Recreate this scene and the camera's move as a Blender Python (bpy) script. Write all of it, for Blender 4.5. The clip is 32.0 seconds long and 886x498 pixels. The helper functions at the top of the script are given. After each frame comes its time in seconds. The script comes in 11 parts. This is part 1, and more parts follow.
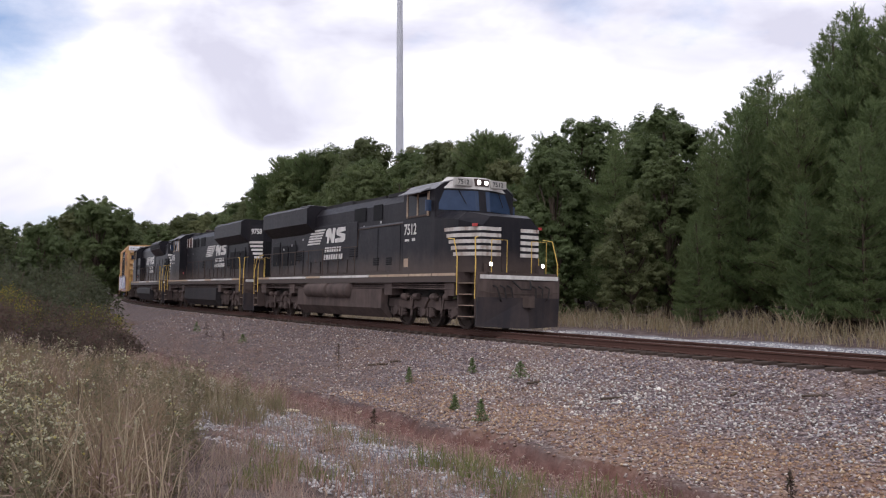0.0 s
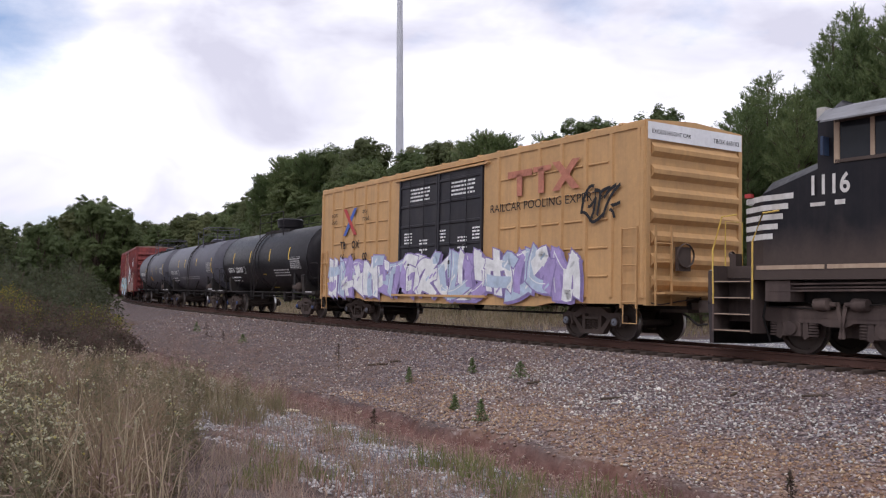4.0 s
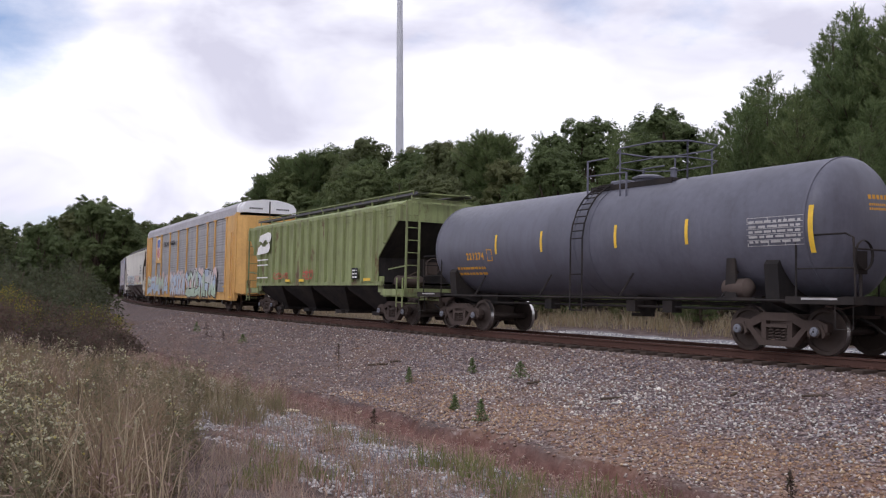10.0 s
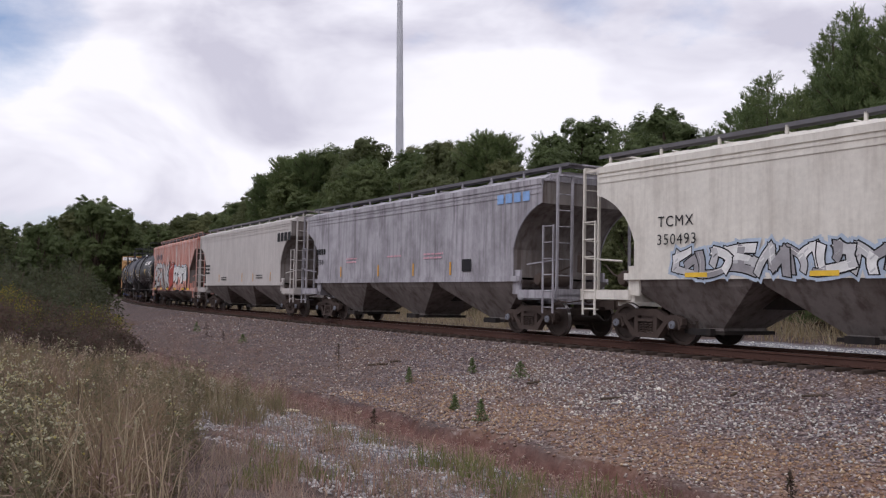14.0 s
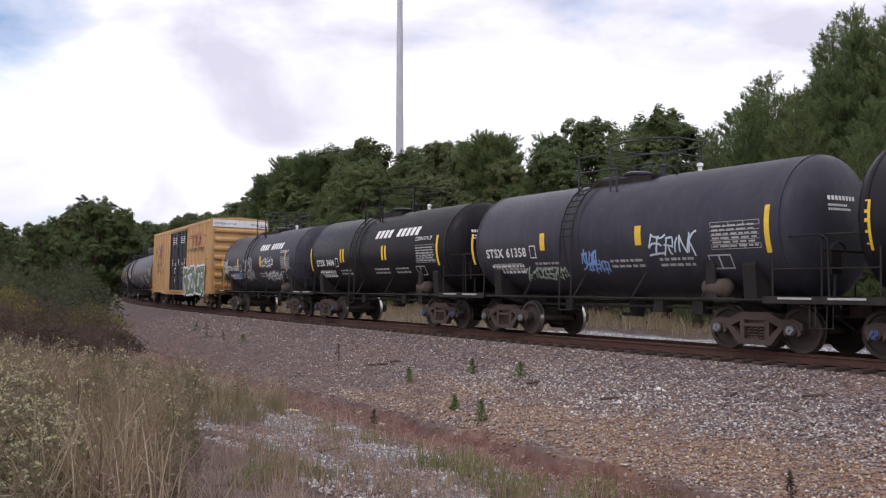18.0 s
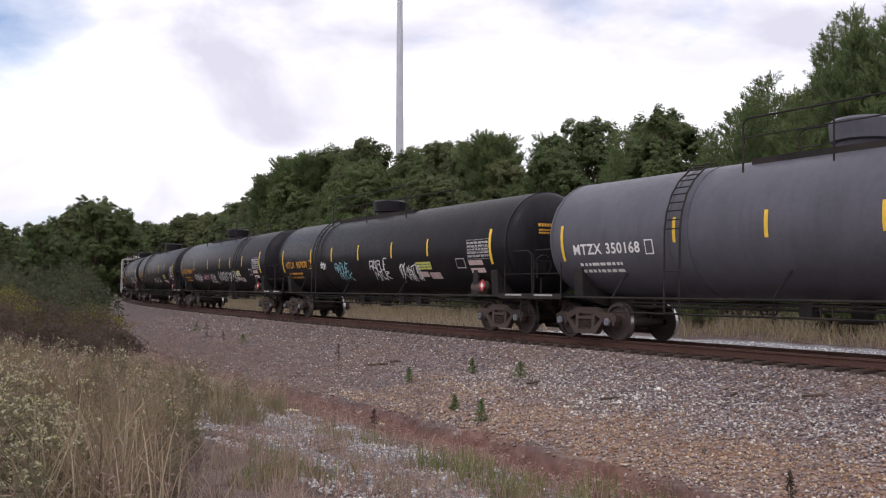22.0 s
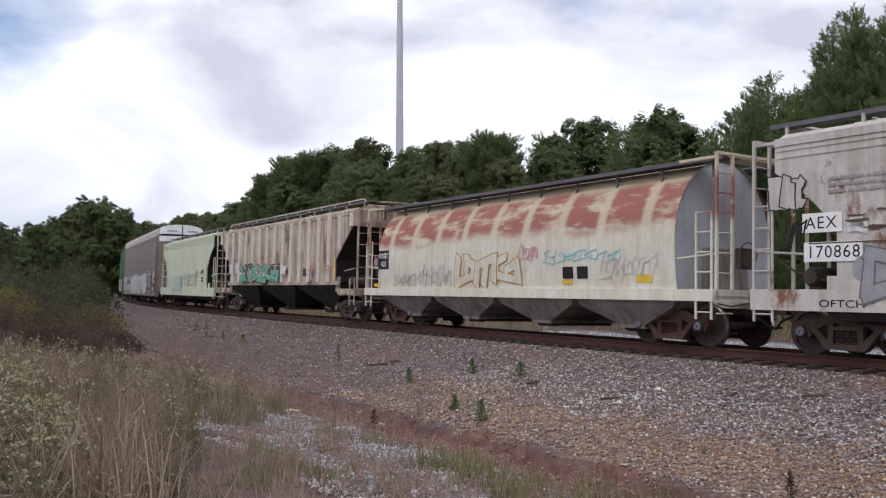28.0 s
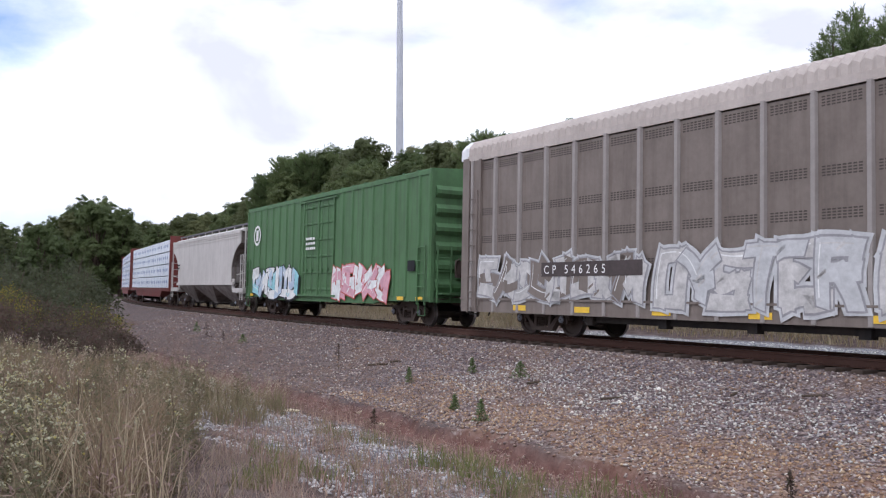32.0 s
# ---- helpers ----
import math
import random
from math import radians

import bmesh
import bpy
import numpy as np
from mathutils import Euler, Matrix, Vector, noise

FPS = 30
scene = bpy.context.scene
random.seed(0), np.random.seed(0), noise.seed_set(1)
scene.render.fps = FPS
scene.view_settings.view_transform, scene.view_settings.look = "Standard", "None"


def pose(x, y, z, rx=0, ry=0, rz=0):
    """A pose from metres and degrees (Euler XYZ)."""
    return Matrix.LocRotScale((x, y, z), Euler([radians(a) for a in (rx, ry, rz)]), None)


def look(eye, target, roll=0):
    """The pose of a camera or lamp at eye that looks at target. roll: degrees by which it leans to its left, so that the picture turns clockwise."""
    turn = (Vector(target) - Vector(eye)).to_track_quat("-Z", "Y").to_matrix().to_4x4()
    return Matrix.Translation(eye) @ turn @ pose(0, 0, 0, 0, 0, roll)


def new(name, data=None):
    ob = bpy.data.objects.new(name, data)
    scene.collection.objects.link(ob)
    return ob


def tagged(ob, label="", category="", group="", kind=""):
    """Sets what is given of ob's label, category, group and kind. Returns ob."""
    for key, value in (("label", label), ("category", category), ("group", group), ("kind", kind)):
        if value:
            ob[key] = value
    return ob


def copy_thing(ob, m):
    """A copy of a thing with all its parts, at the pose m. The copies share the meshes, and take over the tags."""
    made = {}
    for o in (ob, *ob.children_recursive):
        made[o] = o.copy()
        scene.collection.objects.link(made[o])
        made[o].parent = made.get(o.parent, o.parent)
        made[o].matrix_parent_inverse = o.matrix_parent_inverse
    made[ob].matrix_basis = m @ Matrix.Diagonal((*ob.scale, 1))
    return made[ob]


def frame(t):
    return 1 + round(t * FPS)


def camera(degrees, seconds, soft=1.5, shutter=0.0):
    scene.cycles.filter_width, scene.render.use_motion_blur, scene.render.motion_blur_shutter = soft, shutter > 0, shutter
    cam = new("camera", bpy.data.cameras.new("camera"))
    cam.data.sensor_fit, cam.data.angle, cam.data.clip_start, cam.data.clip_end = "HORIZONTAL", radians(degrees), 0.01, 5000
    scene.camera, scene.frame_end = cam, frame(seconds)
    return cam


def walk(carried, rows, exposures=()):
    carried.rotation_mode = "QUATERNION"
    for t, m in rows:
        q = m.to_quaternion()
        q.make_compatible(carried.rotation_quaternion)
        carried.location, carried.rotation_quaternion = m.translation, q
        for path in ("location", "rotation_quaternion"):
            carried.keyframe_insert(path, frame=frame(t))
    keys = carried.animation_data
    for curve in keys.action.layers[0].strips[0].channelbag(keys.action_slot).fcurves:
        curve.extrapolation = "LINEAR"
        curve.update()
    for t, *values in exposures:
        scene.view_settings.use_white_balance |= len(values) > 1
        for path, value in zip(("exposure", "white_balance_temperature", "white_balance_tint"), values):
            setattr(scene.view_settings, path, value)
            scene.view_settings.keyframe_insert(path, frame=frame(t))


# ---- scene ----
# Camera: it stands still beside the line.
EYE = (0.0, 0.0, 1.2206)
cam = camera(53.0, 32.0, soft=1.2)
_view = look(EYE, (0.0, 10.0, 1.2206 + 0.46762))
walk(cam, [(0, _view), (32, _view)],
     exposures=[(0, 0.0, 6050, 17), (8, -0.07, 6000, 18), (10, -0.08, 6000, 18), (12, -0.24, 5950, 19), (14, -0.27, 6100, 18), (17, 0.02, 6100, 17), (20, 0.0, 6150, 17), (24, 0.12, 6200, 16), (25.5, 0.14, 6200, 16), (28, -0.1, 5950, 13), (30, -0.02, 5800, 13), (31, 0.1, 5750, 14), (32, 0.24, 5750, 14)])

# The line: curvature changes along it, s in metres along the track centre.
GRADE, CANT = -0.004156, 0.0209
_S = np.arange(-760.0, 700.5, 0.5)


def _bend(s):
    k = 0.001633 - 1.8e-5 * np.clip(s, -120, 40)
    return np.where(s < -190, k * np.clip(1 + (s + 190) / 130, 0, 1), k)


_a = -1.015976 + np.concatenate([[0], np.cumsum((_bend(_S[1:]) + _bend(_S[:-1])) / 2 * 0.5)])
_a -= np.interp(0, _S, _a) + 1.015976
_x = np.concatenate([[0], np.cumsum(np.cos((_a[1:] + _a[:-1]) / 2) * 0.5)])
_y = np.concatenate([[0], np.cumsum(np.sin((_a[1:] + _a[:-1]) / 2) * 0.5)])
_x += 2.595939 - np.interp(0, _S, _x)
_y += 26.059047 - np.interp(0, _S, _y)


def rail_level(s):
    return GRADE * np.clip(s, -190, 60)


def on_track(s, lat=0.0, z=0.0):
    """A point at s along the line, lat metres to the left of the way of travel, z above the rail."""
    a = np.interp(s, _S, _a)
    off = lat + CANT * z
    return (np.interp(s, _S, _x) - off * np.sin(a), np.interp(s, _S, _y) + off * np.cos(a),
            rail_level(s) + z - CANT * lat)


def track_coords(px, py):
    """s and signed distance from the track centre for arrays of ground points."""
    cs = _S[300:1760:3]
    cx, cy, ca = _x[300:1760:3], _y[300:1760:3], _a[300:1760:3]
    s = np.empty(len(px))
    lat = np.empty(len(px))
    for i in range(0, len(px), 4000):
        d = (px[i:i + 4000, None] - cx) ** 2 + (py[i:i + 4000, None] - cy) ** 2
        j = d.argmin(1)
        dx, dy = px[i:i + 4000] - cx[j], py[i:i + 4000] - cy[j]
        s[i:i + 4000] = cs[j] + dx * np.cos(ca[j]) + dy * np.sin(ca[j])
        side = -dx * np.sin(ca[j]) + dy * np.cos(ca[j])
        lat[i:i + 4000] = np.where(side < 0, -1, 1) * np.sqrt(np.maximum(d[np.arange(len(j)), j], side ** 2) * 0 + side ** 2 + np.maximum(np.abs(dx * np.cos(ca[j]) + dy * np.sin(ca[j])) - 3, 0) ** 2)
    return s, lat


# How far the train has run at t seconds (its speed drifts a little).
_T = np.linspace(-1, 34, 3501)
_V = np.interp(_T, [0, 6, 12, 18, 24, 32], [17.286, 18.212, 18.204, 17.217, 16.994, 17.236])
_D = np.concatenate([[0], np.cumsum((_V[1:] + _V[:-1]) / 2 * 0.01)])
_D -= np.interp(0, _T, _D)
_D += np.interp(_T, [-1, 0, 0.5, 1, 2, 3], [-0.6, -0.6, -0.05, 0.3, 0.2, 0.0])


def run(t):
    return float(np.interp(t, _T, _D))


# Daylight: a bright broken overcast.
SUN_ELEV, SUN_AZ = 48.0, 205.0   # degrees; azimuth clockwise from +Y
world = bpy.data.worlds.new("sky")
scene.world = world
world.use_nodes = True
wn, wl = world.node_tree.nodes, world.node_tree.links
wn.clear()
_out = wn.new("ShaderNodeOutputWorld")
_sky = wn.new("ShaderNodeTexSky")
_sky.sky_type, _sky.sun_disc = "NISHITA", False
_sky.sun_elevation, _sky.sun_rotation = radians(SUN_ELEV), radians(SUN_AZ)
_bg_sky = wn.new("ShaderNodeBackground")
_bg_sky.inputs[1].default_value = 0.15
wl.new(_sky.outputs[0], _bg_sky.inputs[0])
_tc = wn.new("ShaderNodeTexCoord")
_map = wn.new("ShaderNodeMapping")
_map.inputs["Scale"].default_value = (1.0, 1.0, 2.0)
_map.inputs["Location"].default_value = (4.1, 1.3, 0.2)
wl.new(_tc.outputs["Generated"], _map.inputs[0])
_n1 = wn.new("ShaderNodeTexNoise")
_n1.inputs["Scale"].default_value = 1.9
_n1.inputs["Detail"].default_value = 9
_n1.inputs["Roughness"].default_value = 0.55
_n2 = wn.new("ShaderNodeTexNoise")
_n2.inputs["Scale"].default_value = 3.8
_n2.inputs["Detail"].default_value = 5
_n2.inputs["Distortion"].default_value = 0.4
wl.new(_map.outputs[0], _n1.inputs[0])
wl.new(_map.outputs[0], _n2.inputs[0])
_r1 = wn.new("ShaderNodeValToRGB")
_r1.color_ramp.elements[0].position, _r1.color_ramp.elements[1].position = 0.26, 0.40
_r2 = wn.new("ShaderNodeValToRGB")
_e = _r2.color_ramp.elements
_e[0].position, _e[0].color = 0.38, (0.76, 0.745, 0.80, 1)
_e[1].position, _e[1].color = 0.56, (1.2, 1.19, 1.17, 1)
# a clearing in the cloud with blue behind it
_dot = wn.new("ShaderNodeVectorMath")
_dot.operation = "DOT_PRODUCT"
_dot.inputs[1].default_value = (-0.46, 0.83, 0.32)
wl.new(_tc.outputs["Generated"], _dot.inputs[0])
_gap = wn.new("ShaderNodeMapRange")
_gap.interpolation_type = "SMOOTHSTEP"
_gap.inputs[1].default_value, _gap.inputs[2].default_value, _gap.inputs[3].default_value, _gap.inputs[4].default_value = 0.982, 1.0, 0.0, -0.27
wl.new(_dot.outputs["Value"], _gap.inputs[0])
_cov = wn.new("ShaderNodeMath")
wl.new(_n1.outputs[0], _cov.inputs[0])
wl.new(_gap.outputs[0], _cov.inputs[1])
wl.new(_cov.outputs[0], _r1.inputs[0])
wl.new(_n2.outputs[0], _r2.inputs[0])
_bg_cloud = wn.new("ShaderNodeBackground")
_bg_cloud.inputs[1].default_value = 1.0
wl.new(_r2.outputs[0], _bg_cloud.inputs[0])
_mix = wn.new("ShaderNodeMixShader")
wl.new(_r1.outputs[0], _mix.inputs[0])
wl.new(_bg_sky.outputs[0], _mix.inputs[1])
wl.new(_bg_cloud.outputs[0], _mix.inputs[2])
wl.new(_mix.outputs[0], _out.inputs[0])

sun = new("sun", bpy.data.lights.new("sun", "SUN"))
sun.data.energy, sun.data.angle, sun.data.color = 0.9, radians(14), (1.0, 0.97, 0.94)
_d = Vector((math.sin(radians(SUN_AZ)) * math.cos(radians(SUN_ELEV)), math.cos(radians(SUN_AZ)) * math.cos(radians(SUN_ELEV)), math.sin(radians(SUN_ELEV))))
sun.matrix_world = look(_d * 50, (0, 0, 0))


# ---- mesh and material helpers ----
class Build:
    """Collects faces of one mesh."""

    def __init__(self):
        self.v, self.f, self.m = [], [], []

    def add(self, verts, faces, mat=0):
        n = len(self.v)
        self.v.extend(verts)
        self.f.extend([tuple(i + n for i in f) for f in faces])
        self.m.extend([mat] * len(faces))
        return self

    def box(self, x0, x1, y0, y1, z0, z1, mat=0):
        if x0 > x1: x0, x1 = x1, x0
        if y0 > y1: y0, y1 = y1, y0
        if z0 > z1: z0, z1 = z1, z0
        v = [(x, y, z) for x in (x0, x1) for y in (y0, y1) for z in (z0, z1)]
        return self.add(v, [(0, 1, 3, 2), (4, 6, 7, 5), (0, 4, 5, 1), (2, 3, 7, 6), (0, 2, 6, 4), (1, 5, 7, 3)], mat)

    def slab(self, x0, x1, y0, y1, z0, z1, c=0.02, mat=0):
        """A box whose upright and top edges are cut off by c."""
        p = [(x0 + c, y0), (x1 - c, y0), (x1, y0 + c), (x1, y1 - c), (x1 - c, y1), (x0 + c, y1), (x0, y1 - c), (x0, y0 + c)]
        q = [(min(max(a, x0 + c), x1 - c), min(max(b, y0 + c), y1 - c)) for a, b in p]
        v = [(a, b, z0) for a, b in p] + [(a, b, z1 - c) for a, b in p] + [(a, b, z1) for a, b in q]
        f = [tuple(range(7, -1, -1)), tuple(range(16, 24))]
        for k in (0, 8):
            f += [(k + i, k + (i + 1) % 8, k + 8 + (i + 1) % 8, k + 8 + i) for i in range(8)]
        return self.add(v, f, mat)

    def prism(self, poly, axis, c0, c1, mat=0):
        """A 2D outline pushed along axis: x -> (y, z), y -> (x, z), z -> (x, y)."""
        def at(p, c):
            a, b = p
            return {"x": (c, a, b), "y": (a, c, b), "z": (a, b, c)}[axis]
        n = len(poly)
        area = sum(poly[i][0] * poly[(i + 1) % n][1] - poly[(i + 1) % n][0] * poly[i][1] for i in range(n))
        flip = (area > 0) == (axis == "y")
        if flip:
            poly = poly[::-1]
        if c0 > c1: c0, c1 = c1, c0
        v = [at(p, c0) for p in poly] + [at(p, c1) for p in poly]
        f = [tuple(range(n - 1, -1, -1)), tuple(range(n, 2 * n))]
        f += [(i, (i + 1) % n, n + (i + 1) % n, n + i) for i in range(n)]
        return self.add(v, f, mat)

    def lathe(self, prof, axis="x", c=(0, 0, 0), n=24, mat=0, a0=0.0, a1=360.0, cap=False):
        """A profile of (along, radius) turned round an axis through c."""
        full = abs(a1 - a0) >= 359.9
        k = n if full else n + 1
        base = len(self.v)
        for t, r in prof:
            for i in range(k):
                a = radians(a0 + (a1 - a0) * i / n)
                u, w = r * math.cos(a), r * math.sin(a)
                p = {"x": (t, u, w), "y": (w, t, u), "z": (u, w, t)}[axis]
                self.v.append((p[0] + c[0], p[1] + c[1], p[2] + c[2]))
        for j in range(len(prof) - 1):
            for i in range(n):
                a, b = i, (i + 1) % k
                self.f.append((base + j * k + a, base + (j + 1) * k + a, base + (j + 1) * k + b, base + j * k + b)[::-1])
                self.m.append(mat)
        if full and cap:
            for j, rev in ((0, False), (len(prof) - 1, True)):
                if prof[j][1] > 1e-6:
                    ring = tuple(base + j * k + i for i in range(k))
                    self.f.append(ring[::-1] if not rev else ring)
                    self.m.append(mat)
        return self

    def tube(self, pts, r=0.02, n=6, mat=0):
        """A round bar along a line of points."""
        pts = [Vector(p) for p in pts]
        base = len(self.v)
        for i, p in enumerate(pts):
            d = (pts[min(i + 1, len(pts) - 1)] - pts[max(i - 1, 0)]).normalized()
            s = d.cross(Vector((0, 0, 1)) if abs(d.z) < 0.9 else Vector((1, 0, 0))).normalized()
            u = s.cross(d)
            for j in range(n):
                a = 2 * math.pi * j / n
                self.v.append(tuple(p + (s * math.cos(a) + u * math.sin(a)) * r))
        for i in range(len(pts) - 1):
            for j in range(n):
                a, b = base + i * n + j, base + i * n + (j + 1) % n
                self.f.append((a, b, b + n, a + n))
                self.m.append(mat)
        self.f.append(tuple(base + j for j in range(n))[::-1])
        self.f.append(tuple(base + (len(pts) - 1) * n + j for j in range(n)))
        self.m += [mat, mat]
        return self

    def quad(self, a, b, c, d, mat=0):
        return self.add([a, b, c, d], [(0, 1, 2, 3)], mat)

    def mesh(self, name, mats, smooth=None):
        me = bpy.data.meshes.new(name)
        me.from_pydata(self.v, [], self.f)
        for m in (mats if isinstance(mats, (list, tuple)) else [mats]):
            me.materials.append(m)
        me.polygons.foreach_set("material_index", self.m)
        if smooth:
            me.polygons.foreach_set("use_smooth", [True] * len(me.polygons))
            me.update()
            me.set_sharp_from_angle(angle=radians(smooth))
        me.update()
        return me


# parts whose separate pieces become objects of their own, and small print that stays joined
APART = {"jacket_band", "door_stile", "stripe", "top_chord", "side_wall", "side_sill", "door_track", "roof_hatch", "roof_seam", "side_sheet", "roof_rim", "side_bead", "top_rail", "board_bracket",
         "emblem_line", "edge_stripe", "reflector_stripe", "paint_patch", "intake_grille", "dynamic_brake_grille", "rear_headlight", "owner_emblem", "roof_rib", "top_walkway", "step", "end_post", "stencil_mark", "deck_sill", "door_hinge"}
PRINT = {"stencil_print", "stencil_block", "owner_mark", "owner_name", "graffiti", "graffiti_tag", "vent_screen", "wrap_print", "side_stiffener", "latch_plate"}


def islands(b):
    """Split a Build into its connected pieces."""
    root = list(range(len(b.v)))

    def find(i):
        while root[i] != i:
            root[i] = root[root[i]]
            i = root[i]
        return i
    for f in b.f:
        r = find(f[0])
        for i in f[1:]:
            root[find(i)] = r
    out = {}
    for f, m in zip(b.f, b.m):
        q, ids = out.setdefault(find(f[0]), (Build(), {}))
        for i in f:
            if i not in ids:
                ids[i] = len(q.v)
                q.v.append(b.v[i])
        q.f.append(tuple(ids[i] for i in f))
        q.m.append(m)
    return [q for q, _ in out.values()]


def part(name, b, mats, parent, label="", smooth=None, at=None):
    """One mesh object under a thing or part (or at top level with parent None)."""
    if name in APART and isinstance(b, Build):
        ps = islands(b)
        if 1 < len(ps) <= 60 and min(len(q.f) for q in ps) > 4:
            return [part(name, q, mats, parent, label, smooth, at) for q in ps][0]
    ob = new(name, b.mesh(name, mats, smooth) if isinstance(b, Build) else b)
    if parent is not None:
        ob.parent = parent
    if at is not None:
        ob.matrix_basis = at
    if name in PRINT:
        tagged(ob, kind="stuff")
    return tagged(ob, label) if label else ob


def thing(name, label, category, group="", at=None):
    ob = new(name)
    ob.empty_display_size = 0.3
    if at is not None:
        ob.matrix_basis = at
    return tagged(ob, label, category, group)


def _nodes(name):
    m = bpy.data.materials.new(name)
    m.use_nodes = True
    t = m.node_tree
    return m, t.nodes, t.links, t.nodes["Principled BSDF"]


def _noise(nd, lk, vec, scale, detail=4.0, rough=0.55):
    n = nd.new("ShaderNodeTexNoise")
    n.inputs["Scale"].default_value, n.inputs["Detail"].default_value, n.inputs["Roughness"].default_value = scale, detail, rough
    if vec is not None:
        lk.new(vec, n.inputs["Vector"])
    return n.outputs["Fac"]


def _ramp(nd, lk, fac, a, b, ca=(0, 0, 0), cb=(1, 1, 1)):
    r = nd.new("ShaderNodeValToRGB")
    e = r.color_ramp.elements
    e[0].position, e[0].color = a, (*ca, 1)
    e[1].position, e[1].color = b, (*cb, 1)
    lk.new(fac, r.inputs[0])
    return r.outputs[0]


def _blend(nd, lk, fac, a, b, mode="MIX"):
    n = nd.new("ShaderNodeMix")
    n.data_type, n.blend_type = "RGBA", mode
    for sock, val in ((n.inputs[0], fac), (n.inputs[6], a), (n.inputs[7], b)):
        if isinstance(val, (int, float)):
            sock.default_value = val
        elif isinstance(val, (tuple, list)):
            sock.default_value = (*val[:3], 1)
        else:
            lk.new(val, sock)
    return n.outputs[2]


def _stretch(nd, lk, vec, scale):
    n = nd.new("ShaderNodeMapping")
    n.inputs["Scale"].default_value = scale
    lk.new(vec, n.inputs[0])
    return n.outputs[0]


def _bump(nd, lk, bsdf, height, strength, dist=0.01):
    n = nd.new("ShaderNodeBump")
    n.inputs["Strength"].default_value, n.inputs["Distance"].default_value = strength, dist
    lk.new(height, n.inputs["Height"])
    lk.new(n.outputs[0], bsdf.inputs["Normal"])


_mats = {}


def paint(name, col, rough=0.55, grime=0.3, dirt=(0.09, 0.07, 0.055), streak=0.25, rust=0.0, fade=0.15, metal=0.0, rust_col=(0.16, 0.05, 0.025), spec=0.3, band=None, dust=None, ring=0.0):
    """Weathered paint on steel: faded, streaked by rain, dusty, with rust where asked."""
    if name in _mats:
        return _mats[name]
    m, nd, lk, bs = _nodes(name)
    tc = nd.new("ShaderNodeTexCoord").outputs["Object"]
    big = _noise(nd, lk, tc, 0.45, 5)
    fine = _noise(nd, lk, tc, 9.0, 6, 0.65)
    c = _blend(nd, lk, _ramp(nd, lk, big, 0.35, 0.7), col, tuple(min(1, v * (1 + fade) + fade * 0.03) for v in col))
    if streak:
        s = _noise(nd, lk, _stretch(nd, lk, tc, (5.0, 5.0, 0.35)), 1.0, 5, 0.6)
        f = _ramp(nd, lk, s, 0.47, 0.68, (0, 0, 0), (streak,) * 3)
        c = _blend(nd, lk, f, c, dirt)
    g = _noise(nd, lk, _stretch(nd, lk, tc, (1.0, 1.0, 0.7)), 1.3, 8, 0.66)
    c = _blend(nd, lk, _ramp(nd, lk, g, 0.43, 0.68, (0, 0, 0), (grime,) * 3), c, dirt)
    if rust:
        r = _noise(nd, lk, _stretch(nd, lk, tc, (0.6, 0.6, 2.4) if band else (1.0, 1.0, 0.55)), 1.1, 6 if band else 9, 0.6 if band else 0.68)
        f = _ramp(nd, lk, r, 0.62 - 0.3 * rust, 0.70 - 0.25 * rust)
        if band:
            # rust kept to a level belt of the shell, with uneven edges
            sx = nd.new("ShaderNodeSeparateXYZ")
            lk.new(tc, sx.inputs[0])
            wob = nd.new("ShaderNodeMath")
            wob.operation = "MULTIPLY_ADD"
            lk.new(big, wob.inputs[0])
            wob.inputs[1].default_value = 0.8
            lk.new(sx.outputs[2], wob.inputs[2])
            lo = nd.new("ShaderNodeMapRange")
            lo.interpolation_type = "SMOOTHSTEP"
            lo.inputs[1].default_value, lo.inputs[2].default_value = band[0] + 0.4 - 0.25, band[0] + 0.4 + 0.1
            hi = nd.new("ShaderNodeMapRange")
            hi.interpolation_type = "SMOOTHSTEP"
            hi.inputs[1].default_value, hi.inputs[2].default_value = band[1] + 0.4 + 0.15, band[1] + 0.4 - 0.15
            lk.new(wob.outputs[0], lo.inputs[0])
            lk.new(wob.outputs[0], hi.inputs[0])
            tan = nd.new("ShaderNodeMapRange")
            tan.interpolation_type = "SMOOTHSTEP"
            tan.inputs[1].default_value, tan.inputs[2].default_value, tan.inputs[4].default_value = band[0] - 0.1, band[0] + 0.75, 0.75
            lk.new(wob.outputs[0], tan.inputs[0])
            c = _blend(nd, lk, tan.outputs[0], c, dirt)
            f = _blend(nd, lk, 1.0, _blend(nd, lk, 1.0, f, lo.outputs[0], "MULTIPLY"), hi.outputs[0], "MULTIPLY")
            if ring:
                # paint has held along the welded rings
                pp = nd.new("ShaderNodeMath")
                pp.operation = "PINGPONG"
                lk.new(sx.outputs[0], pp.inputs[0])
                pp.inputs[1].default_value = ring / 2
                keep = nd.new("ShaderNodeMapRange")
                keep.interpolation_type = "SMOOTHSTEP"
                keep.inputs[1].default_value, keep.inputs[2].default_value, keep.inputs[3].default_value = 0.06, 0.24, 0.15
                lk.new(pp.outputs[0], keep.inputs[0])
                f = _blend(nd, lk, 1.0, f, keep.outputs[0], "MULTIPLY")
        c = _blend(nd, lk, f, c, rust_col)
